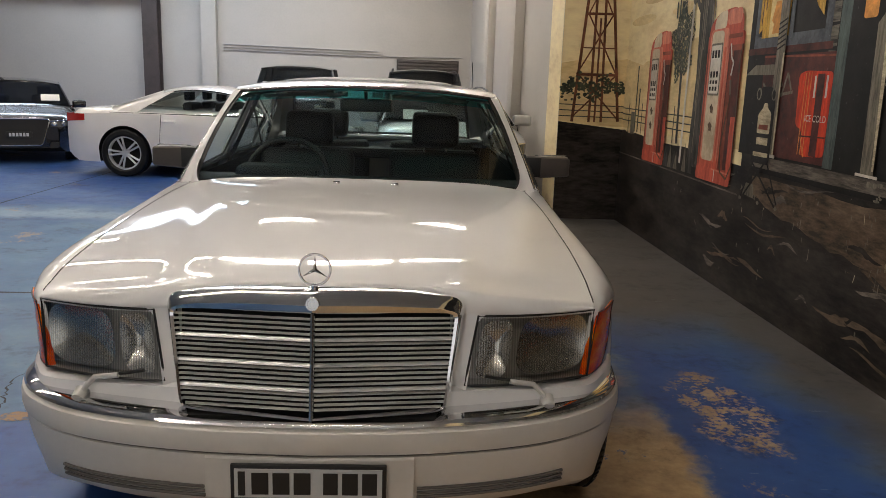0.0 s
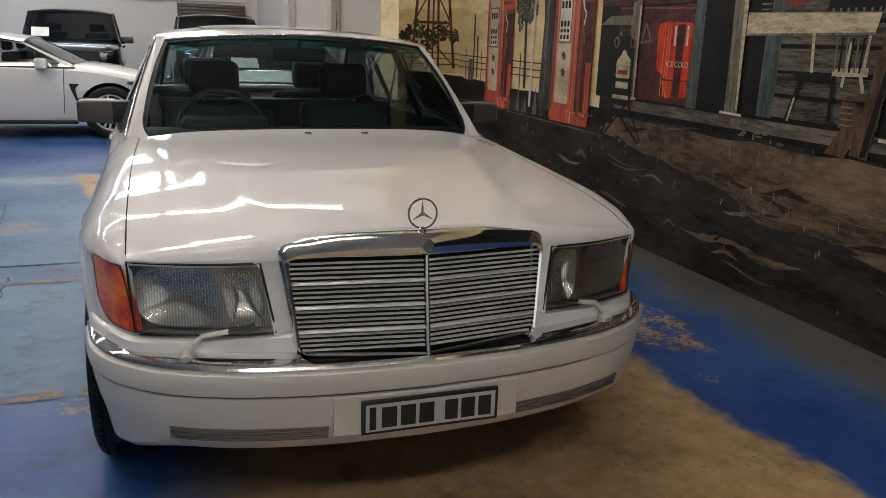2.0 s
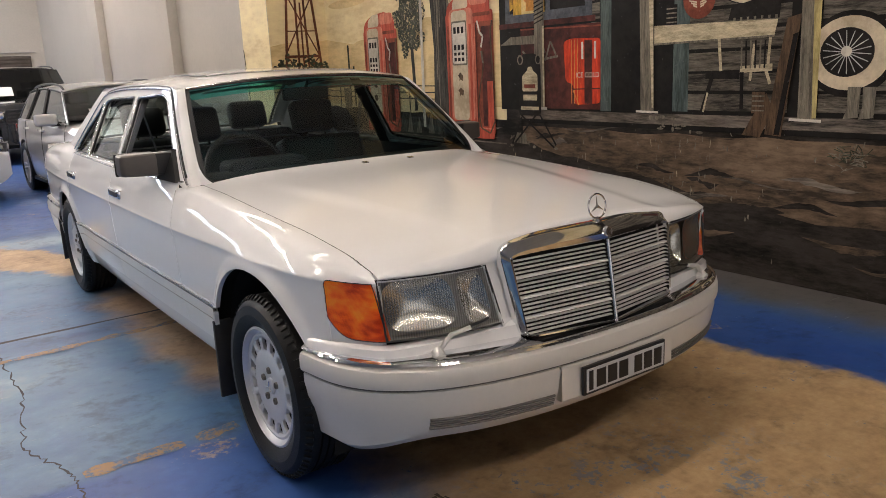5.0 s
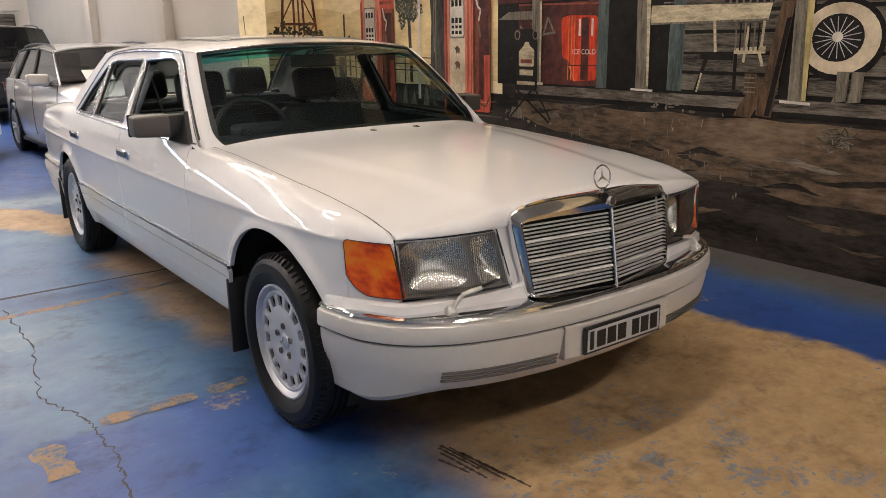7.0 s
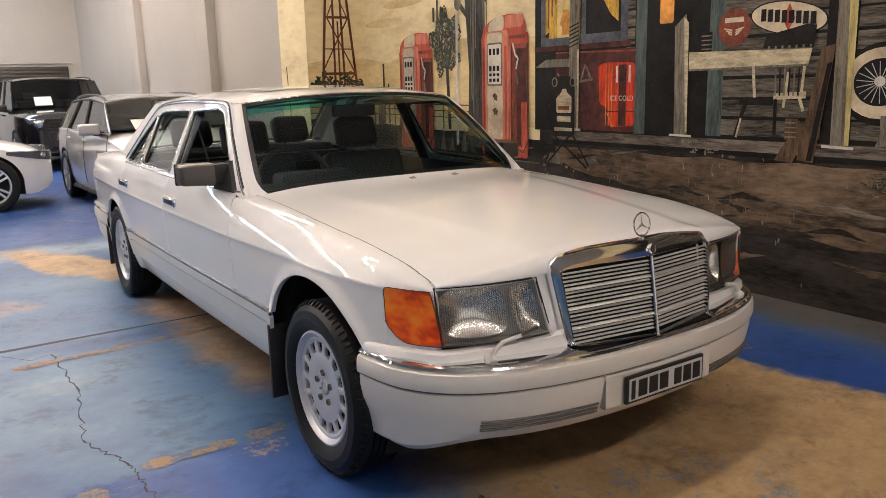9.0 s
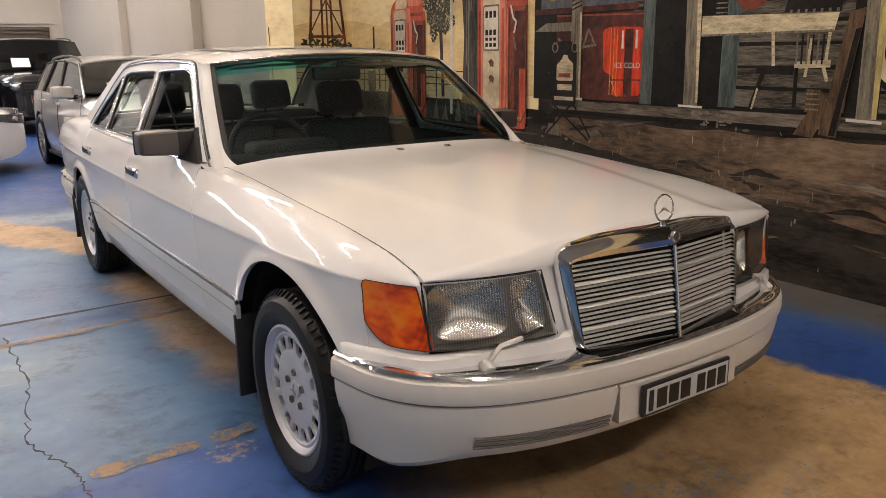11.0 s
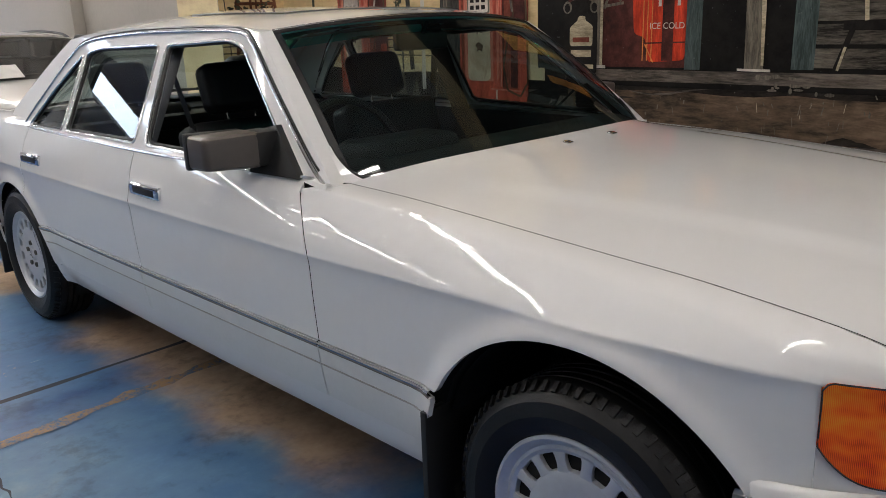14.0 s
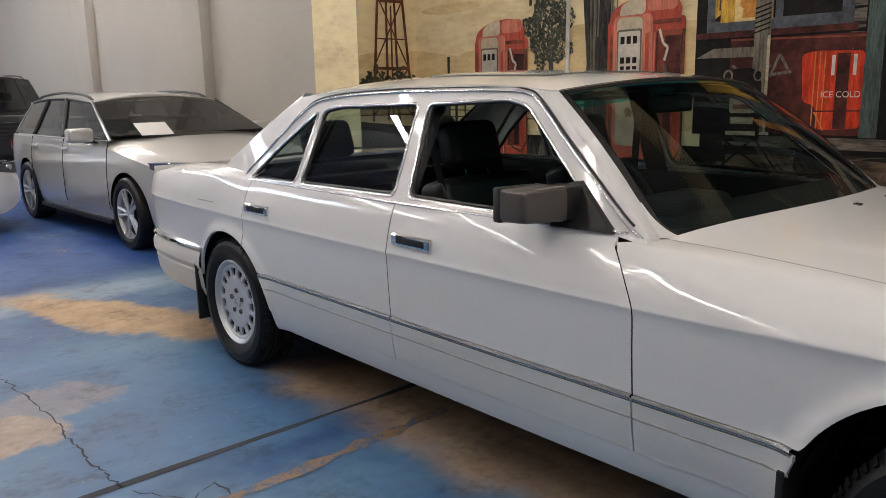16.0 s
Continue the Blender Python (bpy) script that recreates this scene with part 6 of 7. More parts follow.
part("plate_bar", box_bm(-0.167, -0.150, -0.8405, -0.839, 0.381, 0.443, 0.0), PLATE_BLACK, plate)
carrier = sweep([p for p in fp if abs(p[0]) < 0.252], [(-0.03, 0.468), (0.008, 0.468), (0.012, 0.463), (0.012, 0.361), (0.008, 0.356), (-0.03, 0.356)])
bmesh.ops.holes_fill(carrier, edges=[e for e in carrier.edges if e.is_boundary])
part("plate_carrier", carrier, CREAM, sedan, "cream plate carrier on the bumper")


# wheels
def tyre_bm():
    w = 0.103
    prof = [(0.205, -w * 0.80), (0.225, -w * 0.95), (0.255, -w * 1.04), (0.285, -w * 1.0), (0.303, -w * 0.86), (0.314, -w * 0.70)]
    for k in range(5):
        a, b = lerp(-0.62, 0.62, k / 5), lerp(-0.62, 0.62, (k + 1) / 5)
        prof += [(0.318, w * (a + 0.02)), (0.318, w * (b - 0.05)), (0.310, w * (b - 0.04)), (0.310, w * b)]
    prof += [(0.314, w * 0.70), (0.303, w * 0.86), (0.285, w * 1.0), (0.255, w * 1.04), (0.225, w * 0.95), (0.205, w * 0.8)]
    bm = lathe(prof, 72)
    for k in range(72):
        a = 2 * math.pi * k / 72
        for s in (-1, 1):
            b = box_bm(-0.012, 0.012, -0.0055, 0.0055, -0.004, 0.003)
            b.transform(pose(0, 0, 0, math.degrees(a), 0, 0) @ Matrix.Translation((s * w * 0.80, 0, 0.3115)) @ pose(0, 0, 0, 0, s * 38, 0))
            me = bpy.data.meshes.new("tmp")
            b.to_mesh(me)
            b.free()
            bm.from_mesh(me)
            bpy.data.meshes.remove(me)
    return bm


def rim_bm():
    """Flat disc wheel with fifteen slots; the face looks along -x."""
    bm = lathe([(0.0, -0.070), (0.02, -0.0705), (0.025, -0.068), (0.05, -0.072), (0.118, -0.078), (0.129, -0.074), (0.131, -0.050)], 60)
    ring = lathe([(0.166, -0.050), (0.168, -0.074), (0.178, -0.079), (0.186, -0.077), (0.190, -0.082), (0.203, -0.092), (0.210, -0.090), (0.212, -0.082), (0.206, -0.070), (0.196, 0.06)], 60)
    out = [bm, ring]
    for k in range(15):
        a = 2 * math.pi * k / 15
        g = []
        for r, hw, x in ((0.126, 0.0175, -0.0755), (0.134, 0.0135, -0.0765), (0.148, 0.0120, -0.0765), (0.162, 0.0135, -0.0765), (0.170, 0.0180, -0.0755)):
            row = []
            for o, dx in ((-1, 0.012), (-1, 0.0025), (-0.6, 0.0), (0.6, 0.0), (1, 0.0025), (1, 0.012)):
                row.append((x + dx, r * math.cos(a) - o * hw * math.sin(a), r * math.sin(a) + o * hw * math.cos(a)))
            g.append(row)
        out.append(grid(g))
    return join(*out)


def wheel_parts(parent):
    part("tyre", tyre_bm(), RUBBER, parent, "black rubber tyre with treaded shoulder", sharp=25)
    rim = part("rim", rim_bm(), ALLOY, parent, "flat silver alloy disc with fifteen slots", sharp=30)
    # near-black disc just behind the face, standing for shade in the slots
    part("slot_shade_disc", lathe([(0.0, -0.062), (0.165, -0.062), (0.195, 0.05)], 32), SHELL, rim)
    part("hub_cap", lathe([(0.0, -0.080), (0.022, -0.079), (0.028, -0.075), (0.029, -0.069)], 24), ALLOY, rim)
    for k in range(5):
        a = 2 * math.pi * k / 5 + 0.3
        b = lathe([(0.0, -0.0735), (0.0065, -0.0735), (0.0075, -0.0795), (0.0115, -0.0795), (0.0125, -0.070)], 12)
        b.transform(Matrix.Translation((0, 0.056 * math.cos(a), 0.056 * math.sin(a))))
        part("wheel_bolt", b, SLOT, rim)
    for k in range(3):
        a = math.pi / 2 + 2 * math.pi * k / 3 + 0.2
        b = tube([(-0.0805, 0, 0), (-0.0805, 0.022 * math.cos(a), 0.022 * math.sin(a))], 0.0025, 6)
        part("cap_spoke", b, CHROME, rim)


first = new("wheel")
first.parent = sedan
first.matrix_basis = pose(-0.766, 0, HUB)
wheel_parts(first)
tagged(first, "silver fifteen-slot alloy wheel with black tyre")
for m in (pose(-0.774, BASE, HUB), pose(0.766, 0, HUB, 0, 0, 180), pose(0.774, BASE, HUB, 0, 0, 180)):
    copy_thing(first, m)
for sign in (-1, 1):
    for (c, hh, r), y in zip(ARCHES, (0.402, 3.515)):
        well = lathe([(r - 0.004, sign * 0.80), (r - 0.004, sign * 0.42), (0.02, sign * 0.42)], 28, "X", -0.35, math.pi + 0.35)
        well.transform(Matrix.Translation((0, c, hh)))
        part("wheel_well", well, SHELL, sedan)
        flap = box_bm(sign * 0.66 - 0.0, sign * 0.884, y - 0.008, y + 0.010, 0.155, 0.46, 0.004) if sign > 0 else box_bm(-0.884, -0.66, y - 0.008, y + 0.010, 0.155, 0.46, 0.004)
        part("mud_flap", flap, BLACK, sedan, "black rubber mud flap")

# door handles and mirrors
for sign in (-1, 1):
    for y in (1.71, 2.81):
        x = side_x(y, 0.811) - 0.008
        h = part("door_handle", box_bm(sign * (x - 0.004) if sign > 0 else -(x + 0.024), sign * (x + 0.024) if sign > 0 else -(x - 0.004), y - 0.104, y + 0.104, 0.789, 0.833, 0.012, 3), CHROME, sedan, "chrome pull handle with a dark recess")
        part("handle_recess", box_bm(sign * (x + 0.0215) if sign > 0 else -(x + 0.0252), sign * (x + 0.0252) if sign > 0 else -(x + 0.0215), y - 0.080, y + 0.070, 0.800, 0.822, 0.001), BLACK, h, "dark grip recess")
    mir = box_bm(-0.078, 0.078, -0.050, 0.050, -0.051, 0.051, 0.018, 3)
    for v in mir.verts:
        k = (v.co.x * sign + 0.078) / 0.156
        v.co.y += 0.035 * (k - 0.5)
        v.co.z *= lerp(1.0, 0.88, k)
        if v.co.y > 0.04:
            v.co.z *= 1.04
    mir.transform(Matrix.Translation((sign * 0.898, 1.135, 0.997)))
    mo = part("door_mirror", mir, MIRROR_SHELL, sedan, "brown-grey square door mirror")
    part("mirror_glass", box_bm(sign * 0.898 - 0.066, sign * 0.898 + 0.066, 1.204, 1.212, 0.956, 1.038, 0.003), CHROME, mo)
    rim = box_bm(-0.080, 0.080, -0.010, 0.022, -0.050, 0.050, 0.008, 2)
    rim.transform(Matrix.Translation((sign * 0.900, 1.186, 0.997)) @ pose(0, 0, 0, 0, 0, sign * 12))
    part("mirror_rim", rim, BLACK, mo, "black rim round the mirror glass")
    foot = slab([(0.935, 0.925), (1.140, 0.928), (1.130, 1.045), (1.088, 1.055)], 0.03, lambda a, b, d: (sign * (glass_x(a, b) + 0.02 - d), a, b))
    part("mirror_foot", join(foot, box_bm(*(sorted((sign * 0.76, sign * 0.84))), 1.07, 1.16, 0.95, 1.045, 0.012)), BLACK, mo, "black triangular mirror mount")

# aerial
part("aerial", tube([(0.70, 3.75, 0.96), (0.69, 3.78, 1.55)], 0.003, 6), BLACK, sedan)
part("fuel_flap_line", tube([(-side_x(3.35, 0.80) - 0.0005, 3.26, 0.80), (-side_x(3.35, 0.80) - 0.0005, 3.45, 0.80)], 0.0022, 6), LAMP_BACK, sedan)


# ---- cabin
def seat(x, y, w, back_h, lean, name="front_seat"):
    s = new(name)
    s.parent = sedan
    s.matrix_basis = pose(x, y, 0.30)
    part("cushion", box_bm(-w / 2, w / 2, -0.26, 0.28, 0.0, 0.20, 0.06, 4), CABIN, s)
    part("backrest", box_bm(-w / 2, w / 2, -0.07, 0.09, 0.0, back_h, 0.05, 4, pose(0, 0.26, 0.14, -lean)), CABIN, s)
    head = box_bm(-0.135, 0.135, -0.055, 0.055, 0.0, 0.19, 0.05, 4, pose(0, 0.26, 0.14, -lean) @ Matrix.Translation((0, 0.02, back_h + 0.035)))
    hr = part("headrest", head, CABIN, s, "padded dark headrest")
    for dx in (-0.06, 0.06):
        part("headrest_post", tube([(dx, 0.26 + back_h * math.sin(radians(lean)), 0.14 + back_h * math.cos(radians(lean)) - 0.04), (dx, 0.27 + (back_h + 0.08) * math.sin(radians(lean)), 0.14 + (back_h + 0.08) * math.cos(radians(lean)))], 0.006, 6), CHROME, hr)
    tagged(s, "dark leather seat with headrest")
    return s


seat(-0.36, 1.49, 0.52, 0.565, 17)
seat(0.36, 1.49, 0.52, 0.565, 17)
seat(-0.36, 2.50, 0.58, 0.56, 20, "rear_seat")
seat(0.36, 2.50, 0.58, 0.56, 20, "rear_seat")
part("parcel_shelf", box_bm(-0.66, 0.66, 2.78, 3.36, 0.86, 0.93, 0.02), CABIN, sedan)
part("cabin_floor", box_bm(-0.76, 0.76, 0.6, 2.9, 0.24, 0.29, 0.01), CABIN, sedan)
part("bulkhead", grid([[(x, 0.62, z) for z in (0.26, 0.90)] for x in (-0.76, 0.76)]), CABIN, sedan)
dash = grid([[(u * 0.735, y, z) for y, z in ((0.70 + 0.13 * u * u, 0.915), (0.84 + 0.06 * u * u, 0.935 + 0.015 * (1 - u * u)), (0.98, 0.945), (1.04, 0.93), (1.06, 0.86), (1.03, 0.70), (0.98, 0.5))] for u in [lerp(-1, 1, i / 24) for i in range(25)]])
part("dashboard", dash, DASH, sedan, "dark grey dashboard")
part("instrument_hood", box_bm(-0.56, -0.18, 0.92, 1.10, 0.90, 0.985, 0.042, 5), DASH, sedan)
wheel_ring = lathe([(0.195 + 0.014 * math.cos(a), 0.014 * math.sin(a)) for a in [2 * math.pi * i / 10 for i in range(11)]], 40, "Y")
spokes = [box_bm(-0.19, 0.19, -0.008, 0.008, -0.022, 0.022, 0.006), lathe([(0.0, -0.03), (0.06, -0.025), (0.065, 0.01)], 20, "Y"), box_bm(-0.02, 0.02, -0.008, 0.008, -0.19, 0.0, 0.005)]
sw = join(wheel_ring, *spokes)
sw.transform(pose(-0.37, 1.22, 0.90, -24))
part("steering_wheel", sw, BLACK, sedan, "black four-spoke steering wheel")
part("rear_view_mirror", join(box_bm(-0.125, 0.125, 1.27, 1.30, 1.222, 1.285, 0.015, 3), tube([(0, 1.25, 1.32), (0, 1.28, 1.27)], 0.008, 6)), BLACK, sedan, "black inside mirror under the roof")
for sign in (-1, 1):
    part("door_card", grid([[(sign * 0.775, y, z) for z in (0.30, 0.60, 0.915)] for y in [lerp(0.85, 2.95, i / 10) for i in range(11)]]), CABIN, sedan)
    part("centre_pillar_lining", grid([[(sign * (glass_x(y, z) - 0.045), y, z) for z in (0.9, 1.1, 1.31)] for y in (1.80, 1.92)]), CABIN, sedan)
    part("belt_strap", grid([[(sign * (0.655 - 0.12 * t), 1.86 - 0.05 * t, lerp(1.20, 0.62, t)), (sign * (0.655 - 0.12 * t), 1.90 - 0.05 * t, lerp(1.20, 0.62, t))] for t in (0, 0.5, 1)]), BLACK, sedan)
    part("sun_visor", grid([[(sign * x, y, 1.312 - 0.03 * (x / 0.6) ** 2 - 0.12 * (y - 1.26)) for y in (1.27, 1.40)] for x in (0.12, 0.3, 0.5)]), CABIN, sedan)
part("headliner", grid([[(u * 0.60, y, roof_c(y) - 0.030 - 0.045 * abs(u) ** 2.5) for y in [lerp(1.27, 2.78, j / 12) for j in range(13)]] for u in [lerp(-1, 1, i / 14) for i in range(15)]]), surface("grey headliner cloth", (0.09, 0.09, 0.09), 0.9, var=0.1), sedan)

# ---------------------------------------------------------------- parked cars behind
GLOSS_GLASS = glass("smoky car window", (0.22, 0.235, 0.23), 0.02)
LAMP_CLEAR = surface("clear lamp plastic", (0.14, 0.14, 0.145), 0.10, 0.4, var=0.2, scale=30)
CAR_INT = surface("dim seat", (0.016, 0.016, 0.018), 0.7)


def parked_car(name, label, m, spec, paint):
    """A parked car; own axes: x across, y back from the nose."""
    car = empty(name, m, label, "car", "parked cars behind")
    L, W, H, R = spec["L"], spec["W"] / 2, spec["H"], spec["R"]
    axles, belt = spec["axles"], spec["belt"]
    deck = pchip(*spec["deck"])
    pl = pchip([0, 0.06 * L, 0.18 * L, 0.45 * L, 0.8 * L, 0.94 * L, L], [W * 0.66, W * 0.86, W * 0.97, W, W * 0.98, W * 0.90, W * 0.70])
    sec = pchip([0.15, 0.24, 0.40, 0.62, 0.80, 0.92, 1.05], [-0.07, -0.03, -0.004, 0.0, -0.012, -0.035, -0.07])
    low = 0.19 + spec.get("lift", 0)
    ys = set(lerp(0, L, i / 44) for i in range(45))
    ar = R + 0.045
    for c in axles:
        ys |= {c - ar * math.cos(math.pi * i / 20) for i in range(21)} | {c - ar - 0.001, c + ar + 0.001}
    rows = []
    for y in sorted(ys):
        lo = low + 0.12 * (max(0, 1 - y / 0.25) ** 2 + max(0, 1 - (L - y) / 0.25) ** 2)
        for c in axles:
            if abs(y - c) < ar:
                lo = max(lo, R + math.sqrt(ar * ar - (y - c) ** 2))
        d = deck(y)
        sh = d - 0.07
        side = [(pl(y) + sec(z * 0.92 / max(belt, 0.9)), y, z) for z in [lerp(lo, max(sh, lo + 0.01), i / 9) for i in range(10)]]
        x0 = side[-1][0]
        top = [(lerp(x0, x0 * 0.80, t) if t < 1 else x0 * 0.8, y, sh + (d - sh) * math.sin(t * math.pi / 2)) for t in (0.33, 0.66, 1.0)] + [(x0 * 0.4, y, d + 0.018), (0, y, d + 0.022)]
        rr = side + top
        rows.append(rr + [(-x, yy, z) for x, yy, z in rr[-2::-1]])
    bm = grid(rows)
    bmesh.ops.remove_doubles(bm, verts=bm.verts, dist=0.0005)
    part("body", bm, paint, car, sharp=40)
    part("underbody", box_bm(-W * 0.8, W * 0.8, 0.25, L - 0.25, low + 0.0, 0.62, 0.03), SHELL, car)
    front = grid([[(u * W * 0.64, 0.004 + 0.05 * u * u, z) for z in [lerp(low + 0.10, deck(0.0), j / 6) for j in range(7)]] for u in [lerp(-1, 1, i / 12) for i in range(13)]])
    part("nose", front, paint, car)
    part("tail", grid([[(u * W * 0.68, L - 0.004, z) for z in (low + 0.1, deck(L))] for u in (-1, 0, 1)]), paint, car)
    # greenhouse
    a, b, c, d = spec["cabin"]
    gx = lambda y, z: pl(y) - 0.055 - spec.get("tumble", 0.42) * (z - belt)
    n = 24
    roof = []
    zf = lambda y: H - spec.get("arch", 0.05) * ((y - (b + c) / 2) / ((c - b) / 2 + 1e-6)) ** 2
    for i in range(n + 1):
        y = lerp(b, c, i / n)
        e = gx(y, zf(y) - 0.06)
        roof.append([(u * e, y, zf(y) - 0.06 * abs(u) ** 2.6) for u in [lerp(-1, 1, k / 16) for k in range(17)]])
    part("roof", fold(grid(roof), (0, 0, -0.03)), paint, car, sharp=50)
    zb, zc = zf(b) - 0.055, zf(c) - 0.055
    for sx in (-1, 1):
        P = lambda y, z, o=0.0: (sx * (gx(y, z) + o), y, z)
        te = spec.get("te", 0.94)
        def band(t, s, o):
            lo_y, hi_y = lerp(a + 0.06, d - 0.02, t), lerp(b + 0.02, c - 0.01, t)
            return P(lerp(lo_y, hi_y, s), lerp(belt, zf(hi_y) - 0.072, s), o)

        edge = lambda s: (sx * (gx(lerp(a, b, s), max(belt, lerp(deck(a) + 0.012, zf(b) - 0.062, s))) - 0.012), lerp(a, b, s) + 0.016, lerp(deck(a) + 0.004, zf(b) - 0.052, s))
        part("screen_pillar", grid([[band(0, s, -0.002), [(p + q) / 2 + o for p, q, o in zip(band(0, s, -0.002), edge(s), (sx * 0.006, -0.006, 0.006))], edge(s)] for s in [k / 8 for k in range(9)]]), paint, car, sharp=70)
        part("screen_seal", tube([edge(k / 8) for k in range(9)], 0.007, 6), BLACK, car)
        part("side_window", grid([[band(lerp(0, te, i / 12), s, -0.006) for s in (0, 0.5, 1)] for i in range(13)]), spec.get("side_glass", GLOSS_GLASS), car)
        back = [[band(lerp(te, 1, i / 4), s, -0.001 - 0.012 * (i / 4) ** 2) for s in (0, 0.25, 0.5, 0.75, 1)] for i in range(5)]
        back.append([(sx * (gx(lerp(d + 0.02, c + 0.01, s), max(belt, lerp(deck(d), zf(c) - 0.06, s))) - 0.06), lerp(d + 0.02, c + 0.01, s), lerp(deck(d) + 0.005, zf(c) - 0.035, s)) for s in (0, 0.25, 0.5, 0.75, 1)])
        part("rear_pillar", grid(back), paint, car, sharp=60)
        part("roof_edge_trim", tube([band(lerp(0, te, i / 12), 1.0, 0.004) for i in range(13)], 0.008, 6), spec.get("trim", BLACK), car)
        for f in spec["posts"]:
            part("door_post", tube([band(f, 0, 0.0), band(f, 0.5, 0.0), band(f, 1, 0.0)], 0.020, 6), paint if spec.get("bodypost") else BLACK, car)
        part("window_line", tube([P(lerp(a, d, i / 10), belt - 0.004, 0.006) for i in range(11)], 0.010, 6), spec.get("trim", CHROME), car)
        mi = box_bm(-0.115, 0.115, -0.06, 0.055, -0.065, 0.065, 0.04, 4)
        mi.transform(Matrix.Translation((sx * (W + 0.075), a + 0.36, belt + 0.045)))
        mo = part("door_mirror", mi, spec.get("mirror", paint), car)
        part("mirror_foot", box_bm(*(sorted((sx * (W - 0.08), sx * (W + 0.03)))), a + 0.33, a + 0.42, belt - 0.03, belt + 0.02, 0.012), BLACK, mo)
        for y in spec.get("seams", ()):
            part("door_seam", tube([(sx * (pl(y) + sec(z * 0.92 / max(belt, 0.9)) + 0.0005), y - 0.06 * (z - 0.6), z) for z in [lerp(low + 0.12, belt - 0.01, i / 8) for i in range(9)]], 0.0045, 6), SHELL, car)
        for y, z, w in spec.get("vents", ()):
            part("side_vent", slab(smooth_poly([(y - w, z + 0.05), (y + w, z + 0.06), (y + w * 0.9, z + 0.02), (y - w * 0.2, z - 0.16), (y - w * 0.5, z - 0.14), (y - w * 0.1, z)], 3, 0.02), 0.012, lambda yy, zz, dd: (sx * (pl(yy) + sec(zz * 0.92 / max(belt, 0.9)) + 0.006 - dd), yy, zz)), BLACK, car, "dark vent behind the front wheel")
        part("sill_skirt", box_bm(*(sorted((sx * (W - 0.06), sx * (W - 0.012)))), axles[0] + ar + 0.02, axles[1] - ar - 0.02, low - 0.01, low + 0.035, 0.012), BLACK, car)
        for z in (belt - 0.10,):
            for hy in spec["handles"]:
                part("door_handle", box_bm(*(sorted((sx * (pl(hy) - 0.02), sx * (pl(hy) + 0.022)))), hy - 0.09, hy + 0.09, z - 0.014, z + 0.014, 0.008), paint, car)
        # head lamp, rear lamp
        hl = spec["lamp"]

        def lamp_at(t, s, o=0.0):
            """A lens that starts on the nose and runs back along the wing to a point."""
            q = max(0.0, (t - 0.4) / 0.6)
            y = 0.035 + (hl[2] - 0.035) * q
            x = lerp(W * hl[0], pl(0.035) + 0.004, min(1.0, t / 0.4)) if t < 0.4 else pl(y) + sec(hl[1]) + 0.010
            y0 = y if t >= 0.4 else 0.006 + 0.03 * (t / 0.4) ** 2
            h = hl[3] * (1 - 0.72 * q ** 1.3) * (0.75 + 0.25 * min(1, t / 0.3))
            return (sx * (x + o), y0 - 0.010 - o, hl[1] + 0.05 * q + (s - 0.5) * h)

        lm = part("headlamp", grid([[lamp_at(i / 16, s) for s in (0, 0.25, 0.5, 0.75, 1)] for i in range(17)]), LAMP_CLEAR, car, "dark-set headlamp with bright reflectors")
        for t, k in ((0.16, 0.36), (0.48, 0.34)):
            ctr = Vector(lamp_at(t, 0.5, 0.004))
            bulb = lathe([(0, -0.004), (hl[3] * k * 0.6, -0.008), (hl[3] * k, 0.002), (hl[3] * k * 1.12, 0.010)], 18, "Y")
            bulb.transform(Matrix.Translation(ctr) @ pose(0, 0, 0, 0, 0, sx * (12 if t < 0.3 else 50)))
            part("reflector", bulb, LENS_GREY, lm)
        part("lamp_brow", tube([lamp_at(i / 12, 0.99, 0.004) for i in range(13)], 0.008, 6), CHROME, lm)
        rl = [[(sx * (lerp(W * 0.45, W * 0.72, t / 0.5) if t < 0.5 else pl(L - 0.30 * (t - 0.5) * 2) + 0.006), L + 0.006 if t < 0.5 else L - 0.30 * (t - 0.5) * 2, lerp(belt - spec.get("tail", 0.235) + 0.05 * t, belt - spec.get("tail_top", 0.085), s)) for s in (0, 0.5, 1)] for t in [i / 10 for i in range(11)]]
        part("tail_lamp", fold(grid(rl), (0, -0.03, 0)), TAIL_RED, car, "red tail lamp")
        for k, c0 in enumerate(axles):
            wh = new("wheel")
            wh.parent = car
            wh.matrix_basis = pose(sx * (W - 0.115), c0, R, 0, 0, 0 if sx < 0 else 180)
            part("tyre", lathe([(R * 0.66, -0.09), (R * 0.78, -0.112), (R * 0.93, -0.108), (R, -0.085), (R, 0.085), (R * 0.93, 0.108), (R * 0.66, 0.09)], 40), RUBBER, wh, sharp=25)
            rb = lathe([(R * 0.63, -0.075), (R * 0.67, -0.098), (R * 0.70, -0.098), (R * 0.69, -0.08), (R * 0.6, 0.05)], 40)
            sp = [rb, lathe([(0, -0.085), (R * 0.14, -0.085), (R * 0.17, -0.06)], 20)]
            for q in range(5):
                for off in (-0.16, 0.16):
                    an = 2 * math.pi * q / 5
                    p0 = Vector((-0.078, R * 0.10 * math.cos(an + off * 2), R * 0.10 * math.sin(an + off * 2)))
                    p1 = Vector((-0.088, R * 0.67 * math.cos(an + off), R * 0.67 * math.sin(an + off)))
                    sp.append(tube([p0, (p0 + p1) / 2, p1], R * 0.045, 6))
            part("rim", join(*sp), ALLOY, wh, "five double-spoke alloy rim")
            part("brake_disc", lathe([(0, -0.03), (R * 0.66, -0.03)], 24), SHELL, wh)
